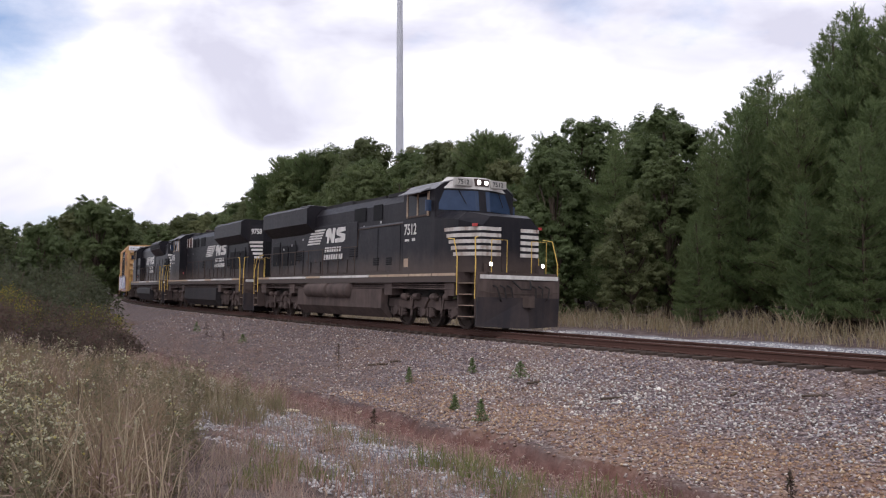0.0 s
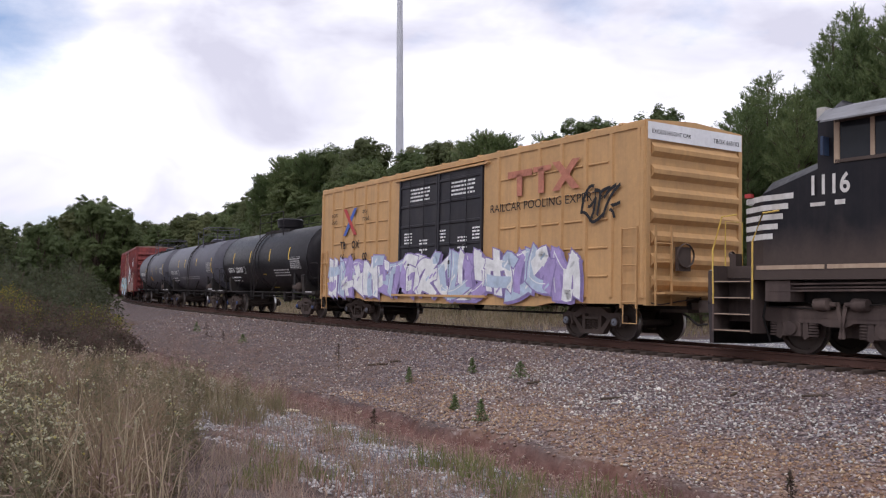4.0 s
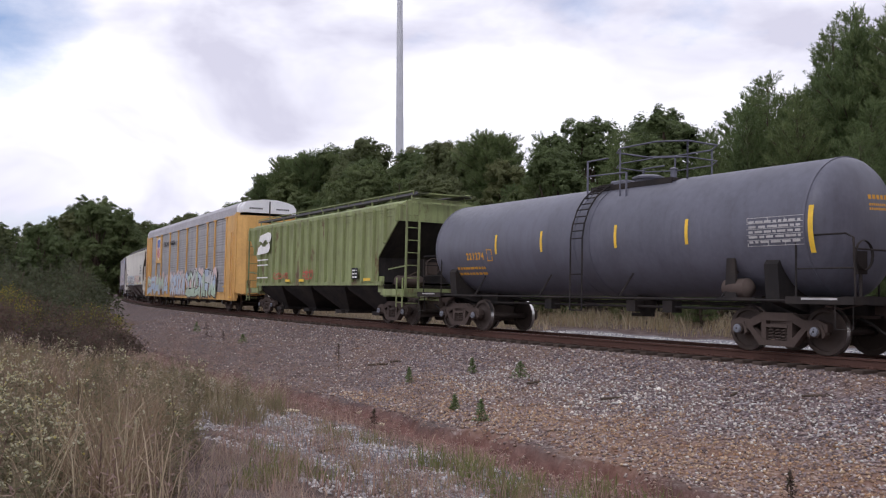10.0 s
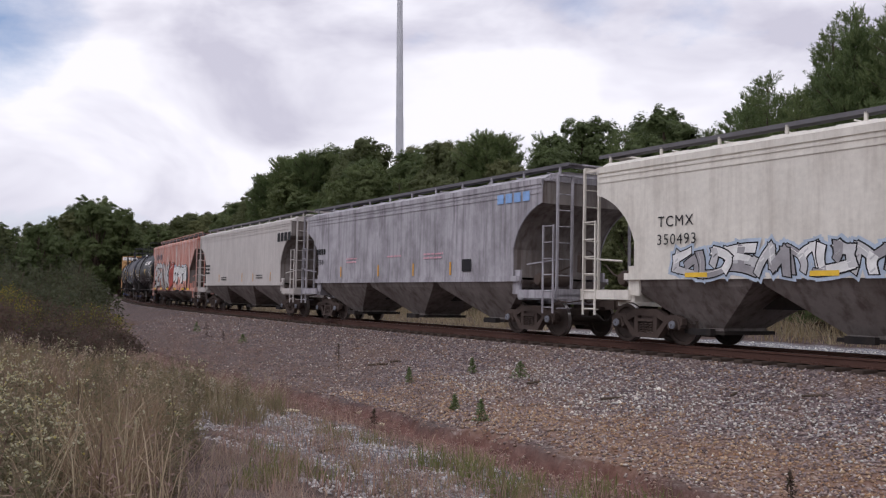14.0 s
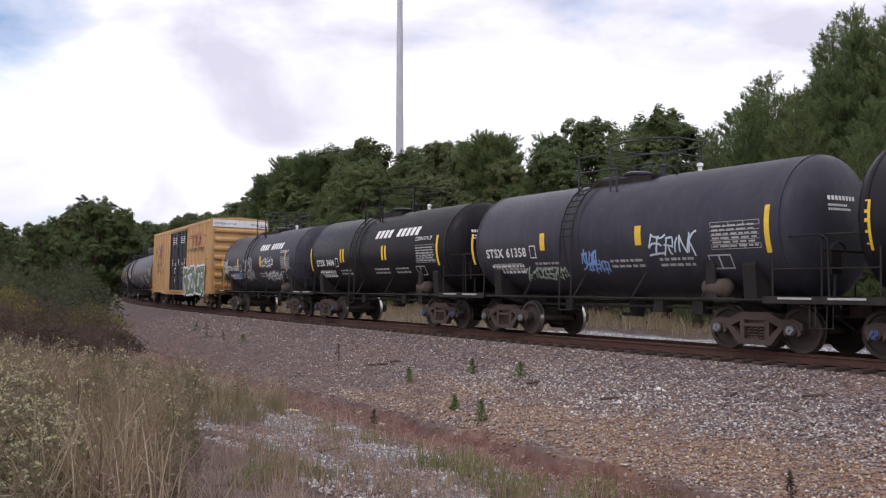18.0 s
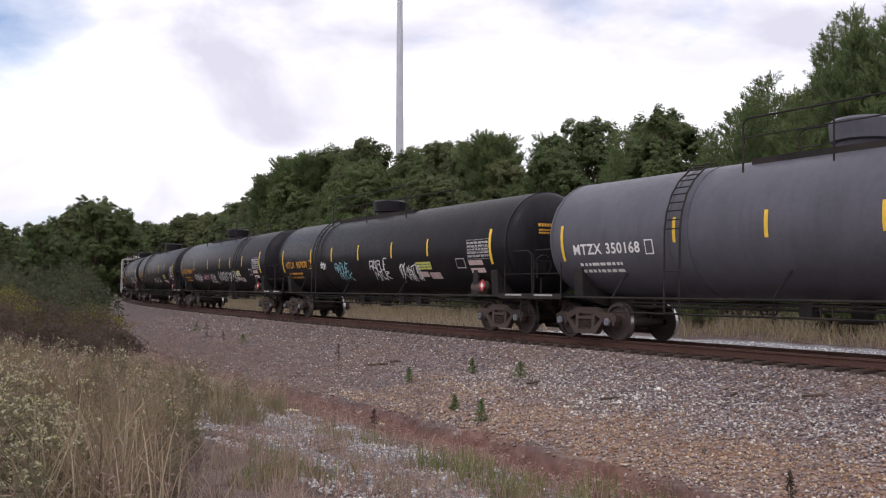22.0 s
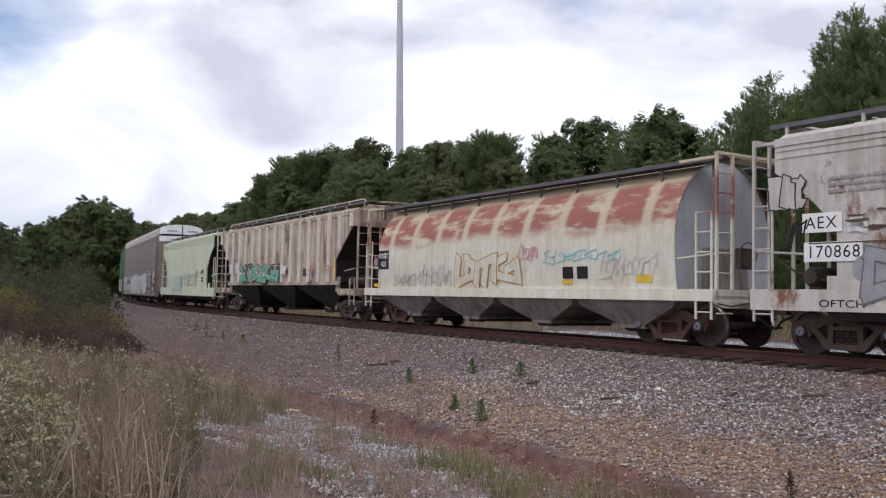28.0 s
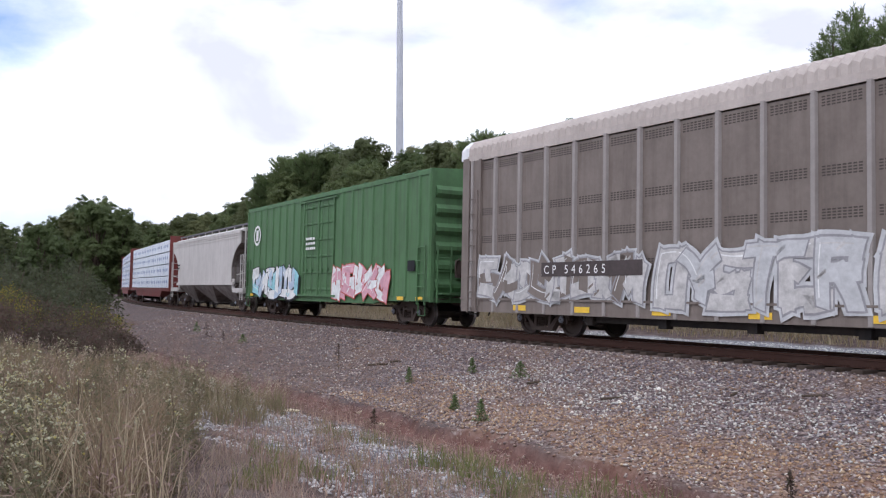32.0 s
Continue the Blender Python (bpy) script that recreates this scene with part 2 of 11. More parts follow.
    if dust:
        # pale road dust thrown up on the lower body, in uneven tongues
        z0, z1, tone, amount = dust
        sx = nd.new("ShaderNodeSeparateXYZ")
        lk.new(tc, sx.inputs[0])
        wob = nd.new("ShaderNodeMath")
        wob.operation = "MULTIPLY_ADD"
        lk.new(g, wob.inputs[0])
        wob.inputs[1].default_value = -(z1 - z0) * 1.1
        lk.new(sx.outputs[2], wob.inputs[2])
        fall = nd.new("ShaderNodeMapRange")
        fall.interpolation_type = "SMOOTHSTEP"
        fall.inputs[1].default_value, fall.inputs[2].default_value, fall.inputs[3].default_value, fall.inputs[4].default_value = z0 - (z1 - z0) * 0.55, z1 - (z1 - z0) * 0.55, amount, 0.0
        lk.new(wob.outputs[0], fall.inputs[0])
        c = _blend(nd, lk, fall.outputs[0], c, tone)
    c = _blend(nd, lk, 0.25, c, _ramp(nd, lk, fine, 0.3, 0.7, (0.45,) * 3, (1, 1, 1)), "MULTIPLY")
    lk.new(c, bs.inputs["Base Color"])
    lk.new(_ramp(nd, lk, fine, 0.2, 0.8, (max(0.05, rough - 0.12),) * 3, (min(1, rough + 0.15),) * 3), bs.inputs["Roughness"])
    bs.inputs["Metallic"].default_value = metal
    bs.inputs["Specular IOR Level"].default_value = min(spec, 0.12 + 0.6 * max(col))
    _bump(nd, lk, bs, fine, 0.12, 0.004)
    _mats[name] = m
    return m


def plain(name, col, rough=0.6, metal=0.0, var=0.2):
    """A small part's surface with a light grain."""
    if name in _mats:
        return _mats[name]
    m, nd, lk, bs = _nodes(name)
    tc = nd.new("ShaderNodeTexCoord").outputs["Object"]
    f = _noise(nd, lk, tc, 4.0, 7, 0.7)
    c = _blend(nd, lk, _ramp(nd, lk, f, 0.3, 0.7), tuple(v * (1 - var) for v in col), tuple(min(1, v * (1 + var)) for v in col))
    lk.new(c, bs.inputs["Base Color"])
    bs.inputs["Roughness"].default_value, bs.inputs["Metallic"].default_value = rough, metal
    bs.inputs["Specular IOR Level"].default_value = min(0.35, 0.12 + 0.6 * max(col))
    _mats[name] = m
    return m


def glow(name, col, strength):
    m, nd, lk, bs = _nodes(name)
    bs.inputs["Base Color"].default_value = (*col, 1)
    bs.inputs["Emission Color"].default_value = (*col, 1)
    bs.inputs["Emission Strength"].default_value = strength
    return m


IRON = paint("truck_iron", (0.074, 0.055, 0.047), 0.8, 0.5, (0.125, 0.096, 0.080), 0.3)
IRON_RED = paint("truck_iron_red", (0.085, 0.048, 0.036), 0.8, 0.4, (0.11, 0.08, 0.06), 0.2)
WHEEL = paint("wheel_steel", (0.055, 0.042, 0.036), 0.7, 0.4, (0.10, 0.07, 0.055), 0.0)
TREAD = plain("worn_tread", (0.62, 0.60, 0.58), 0.28, 1.0, 0.1)
BEARING = plain("bearing_cap", (0.22, 0.23, 0.26), 0.5, 0.3, 0.3)
BEARING_BLUE = plain("bearing_cap_blue", (0.06, 0.085, 0.19), 0.5, 0.0, 0.3)
UNDER = paint("underframe_black", (0.022, 0.020, 0.020), 0.75, 0.5, (0.07, 0.055, 0.045), 0.2)
WHITE = plain("white_lettering", (0.78, 0.77, 0.74), 0.6, 0, 0.12)
DULLWHITE = plain("faded_lettering", (0.42, 0.41, 0.40), 0.7, 0, 0.25)
YELLOW = plain("reflector_yellow", (0.78, 0.50, 0.045), 0.5, 0, 0.15)
SAFETY = plain("rail_yellow", (0.62, 0.42, 0.09), 0.55, 0, 0.25)
INK = plain("black_lettering", (0.02, 0.02, 0.022), 0.6, 0, 0.2)
RED = plain("red_lettering", (0.42, 0.05, 0.045), 0.6, 0, 0.2)
BLUE = plain("blue_paint", (0.05, 0.10, 0.38), 0.5, 0, 0.15)
ORANGE = plain("orange_lettering", (0.66, 0.33, 0.04), 0.6, 0, 0.2)


# ---- ground, line and road ----
def fbm(x, y, scale, seed=0):
    """Smooth noise on arrays, about -1 to 1."""
    r = np.random.RandomState(seed)
    out = np.zeros_like(x)
    amp, tot = 1.0, 0.0
    for o in range(4):
        f = 2.0 ** o / scale
        for _ in range(3):
            a, p = r.uniform(0, 6.28, 2)
            out += amp * np.sin((x * math.cos(a) + y * math.sin(a)) * f * 6.28 * r.uniform(0.7, 1.3) + p) / 3
        tot += amp
        amp *= 0.55
    return out / tot * 1.6


def smooth(a, b, v):
    t = np.clip((v - a) / (b - a), 0, 1)
    return t * t * (3 - 2 * t)


LAT = [-400, -60, -20, -16, -13, -11, -9.6, -8.7, -8.1, -7.4, -6.2, -4.4, -2.6, -1.9, -1.5, 1.5, 2.2, 3.2, 7.0, 9.0, 14, 30, 400]
LEV = [-0.6, -0.5, -0.45, -0.5, -0.74, -0.95, -1.08, -1.2, -1.3, -1.24, -1.06, -0.78, -0.42, -0.26, -0.23, -0.23, -0.34, -0.5, -0.46, -0.40, -0.2, 0.4, 6]


def ground_height(px, py):
    s, lat = track_coords(px, py)
    z = np.interp(lat, LAT, LEV) + rail_level(s)
    # the washed-out lip of the bank over the clay ditch
    lip = lat + 7.6 + 0.38 * fbm(px, py, 3.2, 15) + 0.10 * fbm(px, py, 0.8, 16)
    z = z + 0.20 * (smooth(-0.10, 0.03, lip) - 0.5) * np.exp(-(lip / 1.1) ** 2) * (1 - smooth(12, 20, s))
    rough = np.clip((np.abs(lat) - 1.8) / 2, 0, 1)
    z = z + rough * (0.05 * fbm(px, py, 2.2, 3) + 0.08 * fbm(px, py, 9, 4) * np.clip((np.abs(lat) - 5) / 4, 0, 1))
    return z, s, lat


def make_ground():
    rad = np.concatenate([[0.5], np.geomspace(1.0, 6, 40, endpoint=False), np.geomspace(6, 42, 300, endpoint=False), np.geomspace(42, 60, 20), np.geomspace(62, 2600, 60)])
    ang = np.concatenate([np.linspace(-180, -36, 48, endpoint=False), np.linspace(-36, 36, 300, endpoint=False), np.linspace(36, 180, 48, endpoint=False)])
    A, R = np.meshgrid(np.radians(ang), rad)
    px, py = (R * np.sin(A)).ravel(), (R * np.cos(A)).ravel()
    z, s, lat = ground_height(px, py)
    far = smooth(300, 900, np.hypot(px, py))
    z = z * (1 - far) + far * 2.0
    na = len(ang)
    verts = np.column_stack([px, py, z])
    faces = []
    for i in range(len(rad) - 1):
        for j in range(na):
            k = (j + 1) % na
            faces.append((i * na + j, i * na + k, (i + 1) * na + k, (i + 1) * na + j))
    faces.append(tuple(range(na))[::-1])
    me = bpy.data.meshes.new("ground")
    me.from_pydata(verts.tolist(), [], faces)
    me.polygons.foreach_set("use_smooth", [True] * len(me.polygons))
    w = fbm(px, py, 3.5, 8)
    w2 = fbm(px, py, 1.3, 9)
    d = np.hypot(px, py)
    stone = smooth(-8.0, -7.2, lat + 0.5 * w) * (1 - smooth(2.4, 3.2, lat + 0.3 * w))
    stone = stone * (1 - 0.75 * (1 - smooth(-6.2, -3.6, lat + 0.5 * w)) * (1 - smooth(-5, 5, s + 2 * w2)))
    stone = stone * (1 - 0.65 * (1 - smooth(-9, 8, s + 3 * w2)) * (1 - smooth(-1.9, -1.5, lat)))
    clay = smooth(-9.0, -8.5, lat + 0.35 * w + 0.25 * w2) * (1 - smooth(-7.75, -7.45, lat + 0.38 * fbm(px, py, 3.2, 15) + 0.10 * fbm(px, py, 0.8, 16)))
    # the gravel patch between the ditch and the weeds, and the road beyond the line
    patch = smooth(-11.8, -11.0, lat + 0.5 * w) * (1 - smooth(-9.3, -8.7, lat + 0.4 * w + 0.3 * w2)) * smooth(-15, -12, s + 2 * w) 
    road = smooth(3.0, 3.6, lat + 0.25 * w) * (1 - smooth(7.4, 8.2, lat + 0.4 * w)) * smooth(-12, -2, s + 2 * w)
    earthy = smooth(-7.9, -7.0, lat + 0.4 * w) * (1 - smooth(-5.9, -5.0, lat + 0.4 * w2)) * smooth(3, 9, s + 2 * w)
    col = np.column_stack([stone, clay, np.maximum(patch * np.clip(0.62 + 0.75 * w2, 0, 1), road), earthy]).astype(np.float32)
    at = me.color_attributes.new("cover", "FLOAT_COLOR", "POINT")
    at.data.foreach_set("color", col.ravel())
    m, nd, lk, bs = _nodes("ground_cover")
    tc = nd.new("ShaderNodeTexCoord").outputs["Object"]
    av = nd.new("ShaderNodeVertexColor")
    av.layer_name = "cover"
    sep = nd.new("ShaderNodeSeparateColor")
    lk.new(av.outputs[0], sep.inputs[0])
    fine = _noise(nd, lk, tc, 26, 8, 0.7)
    mid = _noise(nd, lk, tc, 3.0, 6, 0.6)
    big = _noise(nd, lk, tc, 0.5, 4)

    def stones(scale, cols):
        v = nd.new("ShaderNodeTexVoronoi")
        v.inputs["Scale"].default_value = scale
        lk.new(tc, v.inputs["Vector"])
        hs = nd.new("ShaderNodeSeparateColor")
        lk.new(v.outputs["Color"], hs.inputs[0])
        r = nd.new("ShaderNodeValToRGB")
        r.color_ramp.elements.remove(r.color_ramp.elements[0])
        for i, (p, c) in enumerate(cols):
            e = r.color_ramp.elements[0] if i == 0 else r.color_ramp.elements.new(p)
            e.position, e.color = p, (*c, 1)
        lk.new(hs.outputs[0], r.inputs[0])
        edge = _ramp(nd, lk, v.outputs["Distance"], 0.2, 0.75, (1, 1, 1), (0.25, 0.25, 0.25))
        return _blend(nd, lk, 0.75, r.outputs[0], edge, "MULTIPLY"), v.outputs["Distance"]
    bal, bd = stones(19.0, [(0.0, (0.086, 0.066, 0.072)), (0.3, (0.178, 0.134, 0.138)), (0.62, (0.272, 0.215, 0.220)), (0.86, (0.37, 0.316, 0.325)), (1.0, (0.66, 0.63, 0.60))])
    bal = _blend(nd, lk, _ramp(nd, lk, big, 0.46, 0.66, (0, 0, 0), (0.5, 0.5, 0.5)), bal, (0.265, 0.165, 0.105))
    bal = _blend(nd, lk, _blend(nd, lk, 1.0, av.outputs[1], (0.62, 0.62, 0.62), "MULTIPLY"), bal, _blend(nd, lk, _ramp(nd, lk, mid, 0.35, 0.65), (0.22, 0.115, 0.07), (0.36, 0.235, 0.16)))
    gra, gd = stones(24.0, [(0.0, (0.20, 0.195, 0.21)), (0.4, (0.34, 0.335, 0.36)), (0.8, (0.48, 0.475, 0.50)), (1.0, (0.72, 0.72, 0.74))])
    soil = _blend(nd, lk, _ramp(nd, lk, mid, 0.35, 0.65), (0.080, 0.055, 0.048), (0.165, 0.122, 0.108))
    clay_c = _blend(nd, lk, _ramp(nd, lk, mid, 0.35, 0.7), (0.118, 0.052, 0.042), (0.245, 0.135, 0.108))
    c = _blend(nd, lk, sep.outputs[2], soil, gra)
    c = _blend(nd, lk, sep.outputs[0], c, bal)
    c = _blend(nd, lk, sep.outputs[1], c, clay_c)
    c = _blend(nd, lk, 0.5, c, _ramp(nd, lk, fine, 0.3, 0.7, (0.45,) * 3, (1, 1, 1)), "MULTIPLY")
    lk.new(c, bs.inputs["Base Color"])
    bs.inputs["Roughness"].default_value = 0.95
    bs.inputs["Specular IOR Level"].default_value = 0.2
    _bump(nd, lk, bs, fine, 0.6, 0.02)
    me.materials.append(m)
    return tagged(new("ground", me), "stony ballast bank, red clay ditch, gravel and dry grass soil", "ground", kind="structure")


make_ground()

RUST_RAIL = paint("rail_rust", (0.080, 0.040, 0.030), 0.75, 0.35, (0.105, 0.066, 0.054), 0.0)
RAIL_TOP = plain("rail_head", (0.36, 0.30, 0.27), 0.35, 0.8, 0.2)
TIE = paint("tie_wood", (0.055, 0.04, 0.032), 0.9, 0.5, (0.12, 0.09, 0.07), 0.3)


def make_line():
    """Two rails on timber ties with plates and spikes."""
    line = thing("railway_track", "rusty single railway track on dark timber ties", "railway track")
    tagged(line, kind="structure")
    prof = [(-0.075, -0.18), (0.075, -0.18), (0.075, -0.165), (0.012, -0.145), (0.011, -0.05), (0.036, -0.04), (0.036, -0.008), (0.028, 0.0), (-0.028, 0.0), (-0.036, -0.008), (-0.036, -0.04), (-0.011, -0.05), (-0.012, -0.145), (-0.075, -0.165)]
    ss = np.concatenate([np.arange(-700, -120, 4.0), np.arange(-120, 30, 1.0), np.arange(30, 640, 4.0)])
    for g in (-0.7525, 0.7525):
        b = Build()
        for s in ss:
            for y, z in prof:
                b.v.append(tuple(float(q) for q in on_track(s, g + y, z)))
        n = len(prof)
        for i in range(len(ss) - 1):
            for j in range(n):
                k = (j + 1) % n
                b.f.append((i * n + j, i * n + k, (i + 1) * n + k, (i + 1) * n + j))
                b.m.append(1 if j == 7 else 0)
        part("rail", b, [RUST_RAIL, RAIL_TOP], line, "rust brown steel rail")
    rnd = random.Random(4)
    tie = Build().slab(-0.115, 0.115, -1.32, 1.32, -0.36, -0.182, 0.015).mesh("tie", TIE)
    plates = Build()
    for g in (-0.7525, 0.7525):
        plates.box(-0.09, 0.09, g - 0.18, g + 0.18, -0.1815, -0.17)
        for dx in (-0.06, 0.06):
            for dy in (-0.1, 0.1):
                plates.box(dx - 0.012, dx + 0.012, g + dy - 0.02, g + dy + 0.02, -0.17, -0.145)
    plates = plates.mesh("tie_plate", RUST_RAIL)
    rest, rest_p = Build(), Build()
    for i, s in enumerate(np.arange(-640, 560, 0.52)):
        x, y, z = on_track(s + rnd.uniform(-0.02, 0.02), rnd.uniform(-0.05, 0.05), 0)
        a = math.degrees(float(np.interp(s, _S, _a)))
        m = pose(float(x), float(y), float(z), math.degrees(-CANT), 0, a + rnd.uniform(-1, 1))
        if -78 < s < 16:
            part("tie", tie, None, line, at=m)
            part("tie_plate", plates, None, line, at=m)
        elif i % 1 == 0:
            rest.add([tuple(m @ v.co) for v in tie.vertices], [tuple(p.vertices) for p in tie.polygons])
    tagged(part("tie_row", rest, TIE, line), kind="stuff")


make_line()


# ---- rolling stock: common parts ----
def wheelset_mesh(r, cap):
    b = Build()
    for g in (-0.7525, 0.7525):
        o = -1 if g < 0 else 1
        prof = [(0.055, 0.10), (0.055, r * 0.32), (0.012, r * 0.42), (0.0, r * 0.62), (0.02, r * 0.80), (0.062, r * 0.83), (0.065, r - 0.012), (0.06, r)]
        b.lathe([(g + o * t, q) for t, q in prof], "y", n=28)
        b.lathe([(g + o * 0.06, r), (g - o * 0.042, r + 0.004)], "y", n=28, mat=1)
        b.lathe([(g - o * 0.042, r + 0.004), (g - o * 0.055, r + 0.027), (g - o * 0.072, r + 0.02), (g - o * 0.072, r * 0.84), (g - o * 0.03, r * 0.80), (g - o * 0.02, 0.12)], "y", n=28)
        b.lathe([(g + o * 0.06, 0.08), (g + o * 0.24, 0.08), (g + o * 0.24, 0.115), (g + o * 0.40, 0.115), (g + o * 0.405, 0.09)], "y", n=14)
        b.lathe([(g + o * 0.405, 0.092), (g + o * 0.435, 0.085), (g + o * 0.44, 0.02)], "y", n=12, mat=2)
        for k in range(3):
            a = radians(k * 120 + 20)
            b.box(0.055 * math.cos(a) - 0.017, 0.055 * math.cos(a) + 0.017, g + o * 0.43, g + o * 0.458, 0.055 * math.sin(a) - 0.017, 0.055 * math.sin(a) + 0.017, 2)
    b.lathe([(-0.7, 0.085), (0.7, 0.085)], "y", n=14)
    return b.mesh("wheelset", [WHEEL, TREAD, cap], 40)


def side_frame_mesh(mat):
    """Cast three-piece truck side frame with its springs; x along the car, centred on the bolster."""
    b = Build()
    w = 0.89
    top = [(-1.12, 0.60), (-1.12, 0.46), (-0.98, 0.42), (-0.68, 0.46), (-0.30, 0.64), (0.30, 0.64), (0.68, 0.46), (0.98, 0.42), (1.12, 0.46), (1.12, 0.60), (0.92, 0.68), (0.62, 0.66), (0.34, 0.80), (-0.34, 0.80), (-0.62, 0.66), (-0.92, 0.68)]
    b.prism(top, "y", -0.07, 0.09)
    low = [(-0.70, 0.50), (-0.62, 0.56), (-0.30, 0.25), (0.30, 0.25), (0.62, 0.56), (0.70, 0.50), (0.40, 0.14), (-0.40, 0.14)]
    b.prism(low, "y", -0.06, 0.10)
    for x in (-0.30, 0.30):
        b.box(x - 0.055, x + 0.055, -0.06, 0.09, 0.24, 0.66)
    for x in (-0.89, 0.89):
        b.prism([(x - 0.20, 0.40), (x - 0.12, 0.60), (x + 0.12, 0.60), (x + 0.20, 0.40), (x + 0.13, 0.33), (x + 0.12, 0.44), (x - 0.12, 0.44), (x - 0.13, 0.33)], "y", -0.05, 0.11)
    for x in (-0.15, 0.0, 0.15):
        pts = [(x + 0.062 * math.cos(t * 0.9), 0.02 + 0.062 * math.sin(t * 0.9), 0.26 + t * 0.0085) for t in range(0, 29)]
        b.tube(pts, 0.016, 5)
    b.box(-0.26, 0.26, -0.05, 0.10, 0.505, 0.57)
    return b.mesh("side_frame", mat, 30)


def bolster_mesh(mat):
    b = Build()
    b.prism([(-1.02, 0.56), (-0.5, 0.40), (0.5, 0.40), (1.02, 0.56), (1.02, 0.70), (0.4, 0.78), (-0.4, 0.78), (-1.02, 0.70)], "x", -0.2, 0.2)
    for x in (-0.42, 0.42):
        b.box(x - 0.05, x + 0.05, -0.85, 0.85, 0.28, 0.40)
        for y in (-0.75, 0.75):
            b.box(x - 0.06 + (0.07 if x > 0 else -0.07), x + 0.06 + (0.07 if x > 0 else -0.07), y - 0.06, y + 0.06, 0.22, 0.5)
    b.lathe([(0.76, 0.3), (0.86, 0.3)], "z", n=14)
    return b.mesh("truck_bolster", mat)


WS = {}
for _k, _r, _c in (("36", 0.457, BEARING), ("36b", 0.457, BEARING_BLUE), ("40", 0.508, WHEEL)):
    WS[_k] = wheelset_mesh(_r, _c)
FRAMES = {"a": side_frame_mesh(IRON), "b": side_frame_mesh(IRON_RED)}
BOLSTERS = {"a": bolster_mesh(IRON), "b": bolster_mesh(IRON_RED)}
TRAIN = []      # (thing, s of its middle at 0 s, half pivot distance, [(truck, x, [wheelsets], radius)])


def truck(car, x, kind="a", cap="36"):
    t = part("truck", BOLSTERS[kind], None, car, "dusty cast steel truck" if kind == "a" else "rust brown cast steel truck", at=pose(x, 0, 0))
    for y in (-1, 1):
        part("side_frame", FRAMES[kind], None, t, at=pose(0, y * 1.0 - (0.02 if y < 0 else -0.02) * 0, 0, 0, 0, 0 if y > 0 else 180))
    ws = [part("wheelset", WS[cap], None, t, at=pose(dx, 0, 0.457)) for dx in (-0.89, 0.89)]
    return (t, x, ws, 0.457)


def coupler(car, x, d):
    """Coupler, draft sill end, air hose and uncoupling lever at an end (d is 1 in front, -1 behind)."""
    b = Build()
    b.box(x - d * 0.9, x, -0.2, 0.2, 0.72, 1.02)
    b.box(x, x + d * 0.32, -0.08, 0.08, 0.80, 0.96)
    b.prism([(x + d * 0.28, -0.15), (x + d * 0.62, -0.12), (x + d * 0.66, 0.02), (x + d * 0.50, 0.16), (x + d * 0.28, 0.15)], "z", 0.74, 1.02)
    part("coupler", b, IRON, car, smooth=30)
    h = Build()
    h.tube([(x - d * 0.1, -0.3, 0.72), (x + d * 0.15, -0.32, 0.62), (x + d * 0.35, -0.25, 0.45), (x + d * 0.52, -0.12, 0.48)], 0.028, 6)
    part("air_hose", h, UNDER, car, "black rubber air hose", smooth=50)
    lv = Build().tube([(x - d * 0.05, -1.45, 0.95), (x + d * 0.1, -1.2, 0.9), (x + d * 0.12, -0.5, 1.0), (x + d * 0.3, -0.1, 1.08)], 0.016, 5)
    part("uncoupling_lever", lv, IRON, car)


def ladder(b, x, y, z0, z1, wide=0.42, axis="x", step=0.42, r=0.016, rail=0.02):
    """Rungs and stiles of a ladder; axis tells along what its rungs lie."""
    h = wide / 2
    for o in (-h, h):
        p = (x + o, y) if axis == "x" else (x, y + o)
        b.box(p[0] - rail, p[0] + rail, p[1] - rail, p[1] + rail, z0, z1)
    z = z0 + 0.15
    while z < z1:
        if axis == "x":
            b.tube([(x - h, y, z), (x + h, y, z)], r, 5)
        else:
            b.tube([(x, y - h, z), (x, y + h, z)], r, 5)
        z += step
    return b


def stirrup(b, x, y, z, w=0.3, d=0.4):
    b.tube([(x - w / 2, y, z), (x - w / 2, y, z - d), (x + w / 2, y, z - d), (x + w / 2, y, z)], 0.018, 5)


_font_cache = {}


def lettering(car, text, x, z, size, mat, y, name="lettering", wide=1.0, label="", spacing=1.0, shear=0.0, bold=0.0, roty=0.0):
    """Raised paint letters on the side that faces -y; x, z is the left end of the base line."""
    cu = bpy.data.curves.new("lettering", "FONT")
    cu.body, cu.size, cu.space_character, cu.shear, cu.offset = text, size * 1.4, spacing, shear, bold
    cu.resolution_u = 3
    tmp = bpy.data.objects.new("lettering_tmp", cu)
    me = bpy.data.meshes.new_from_object(tmp)
    bpy.data.objects.remove(tmp)
    me.materials.clear()
    me.materials.append(mat)
    ob = new(name, me)
    ob.parent = car
    ob.matrix_basis = pose(x, y, z, 90, 0, 0) @ pose(0, 0, 0, 0, 0, roty) @ Matrix.Diagonal((wide, 1, 1, 1))
    if label:
        tagged(ob, label)
    return ob


def bars(car, rows, mat, y, name="stencil_print", depth=0.004, label=""):
    """Unreadable small writing as plain bars: rows of (x, z, width, height)."""
    b = Build()
    for x, z, w, h in rows:
        b.box(x, x + w, y - depth, y, z, z + h)
    return part(name, b, mat, car, label)


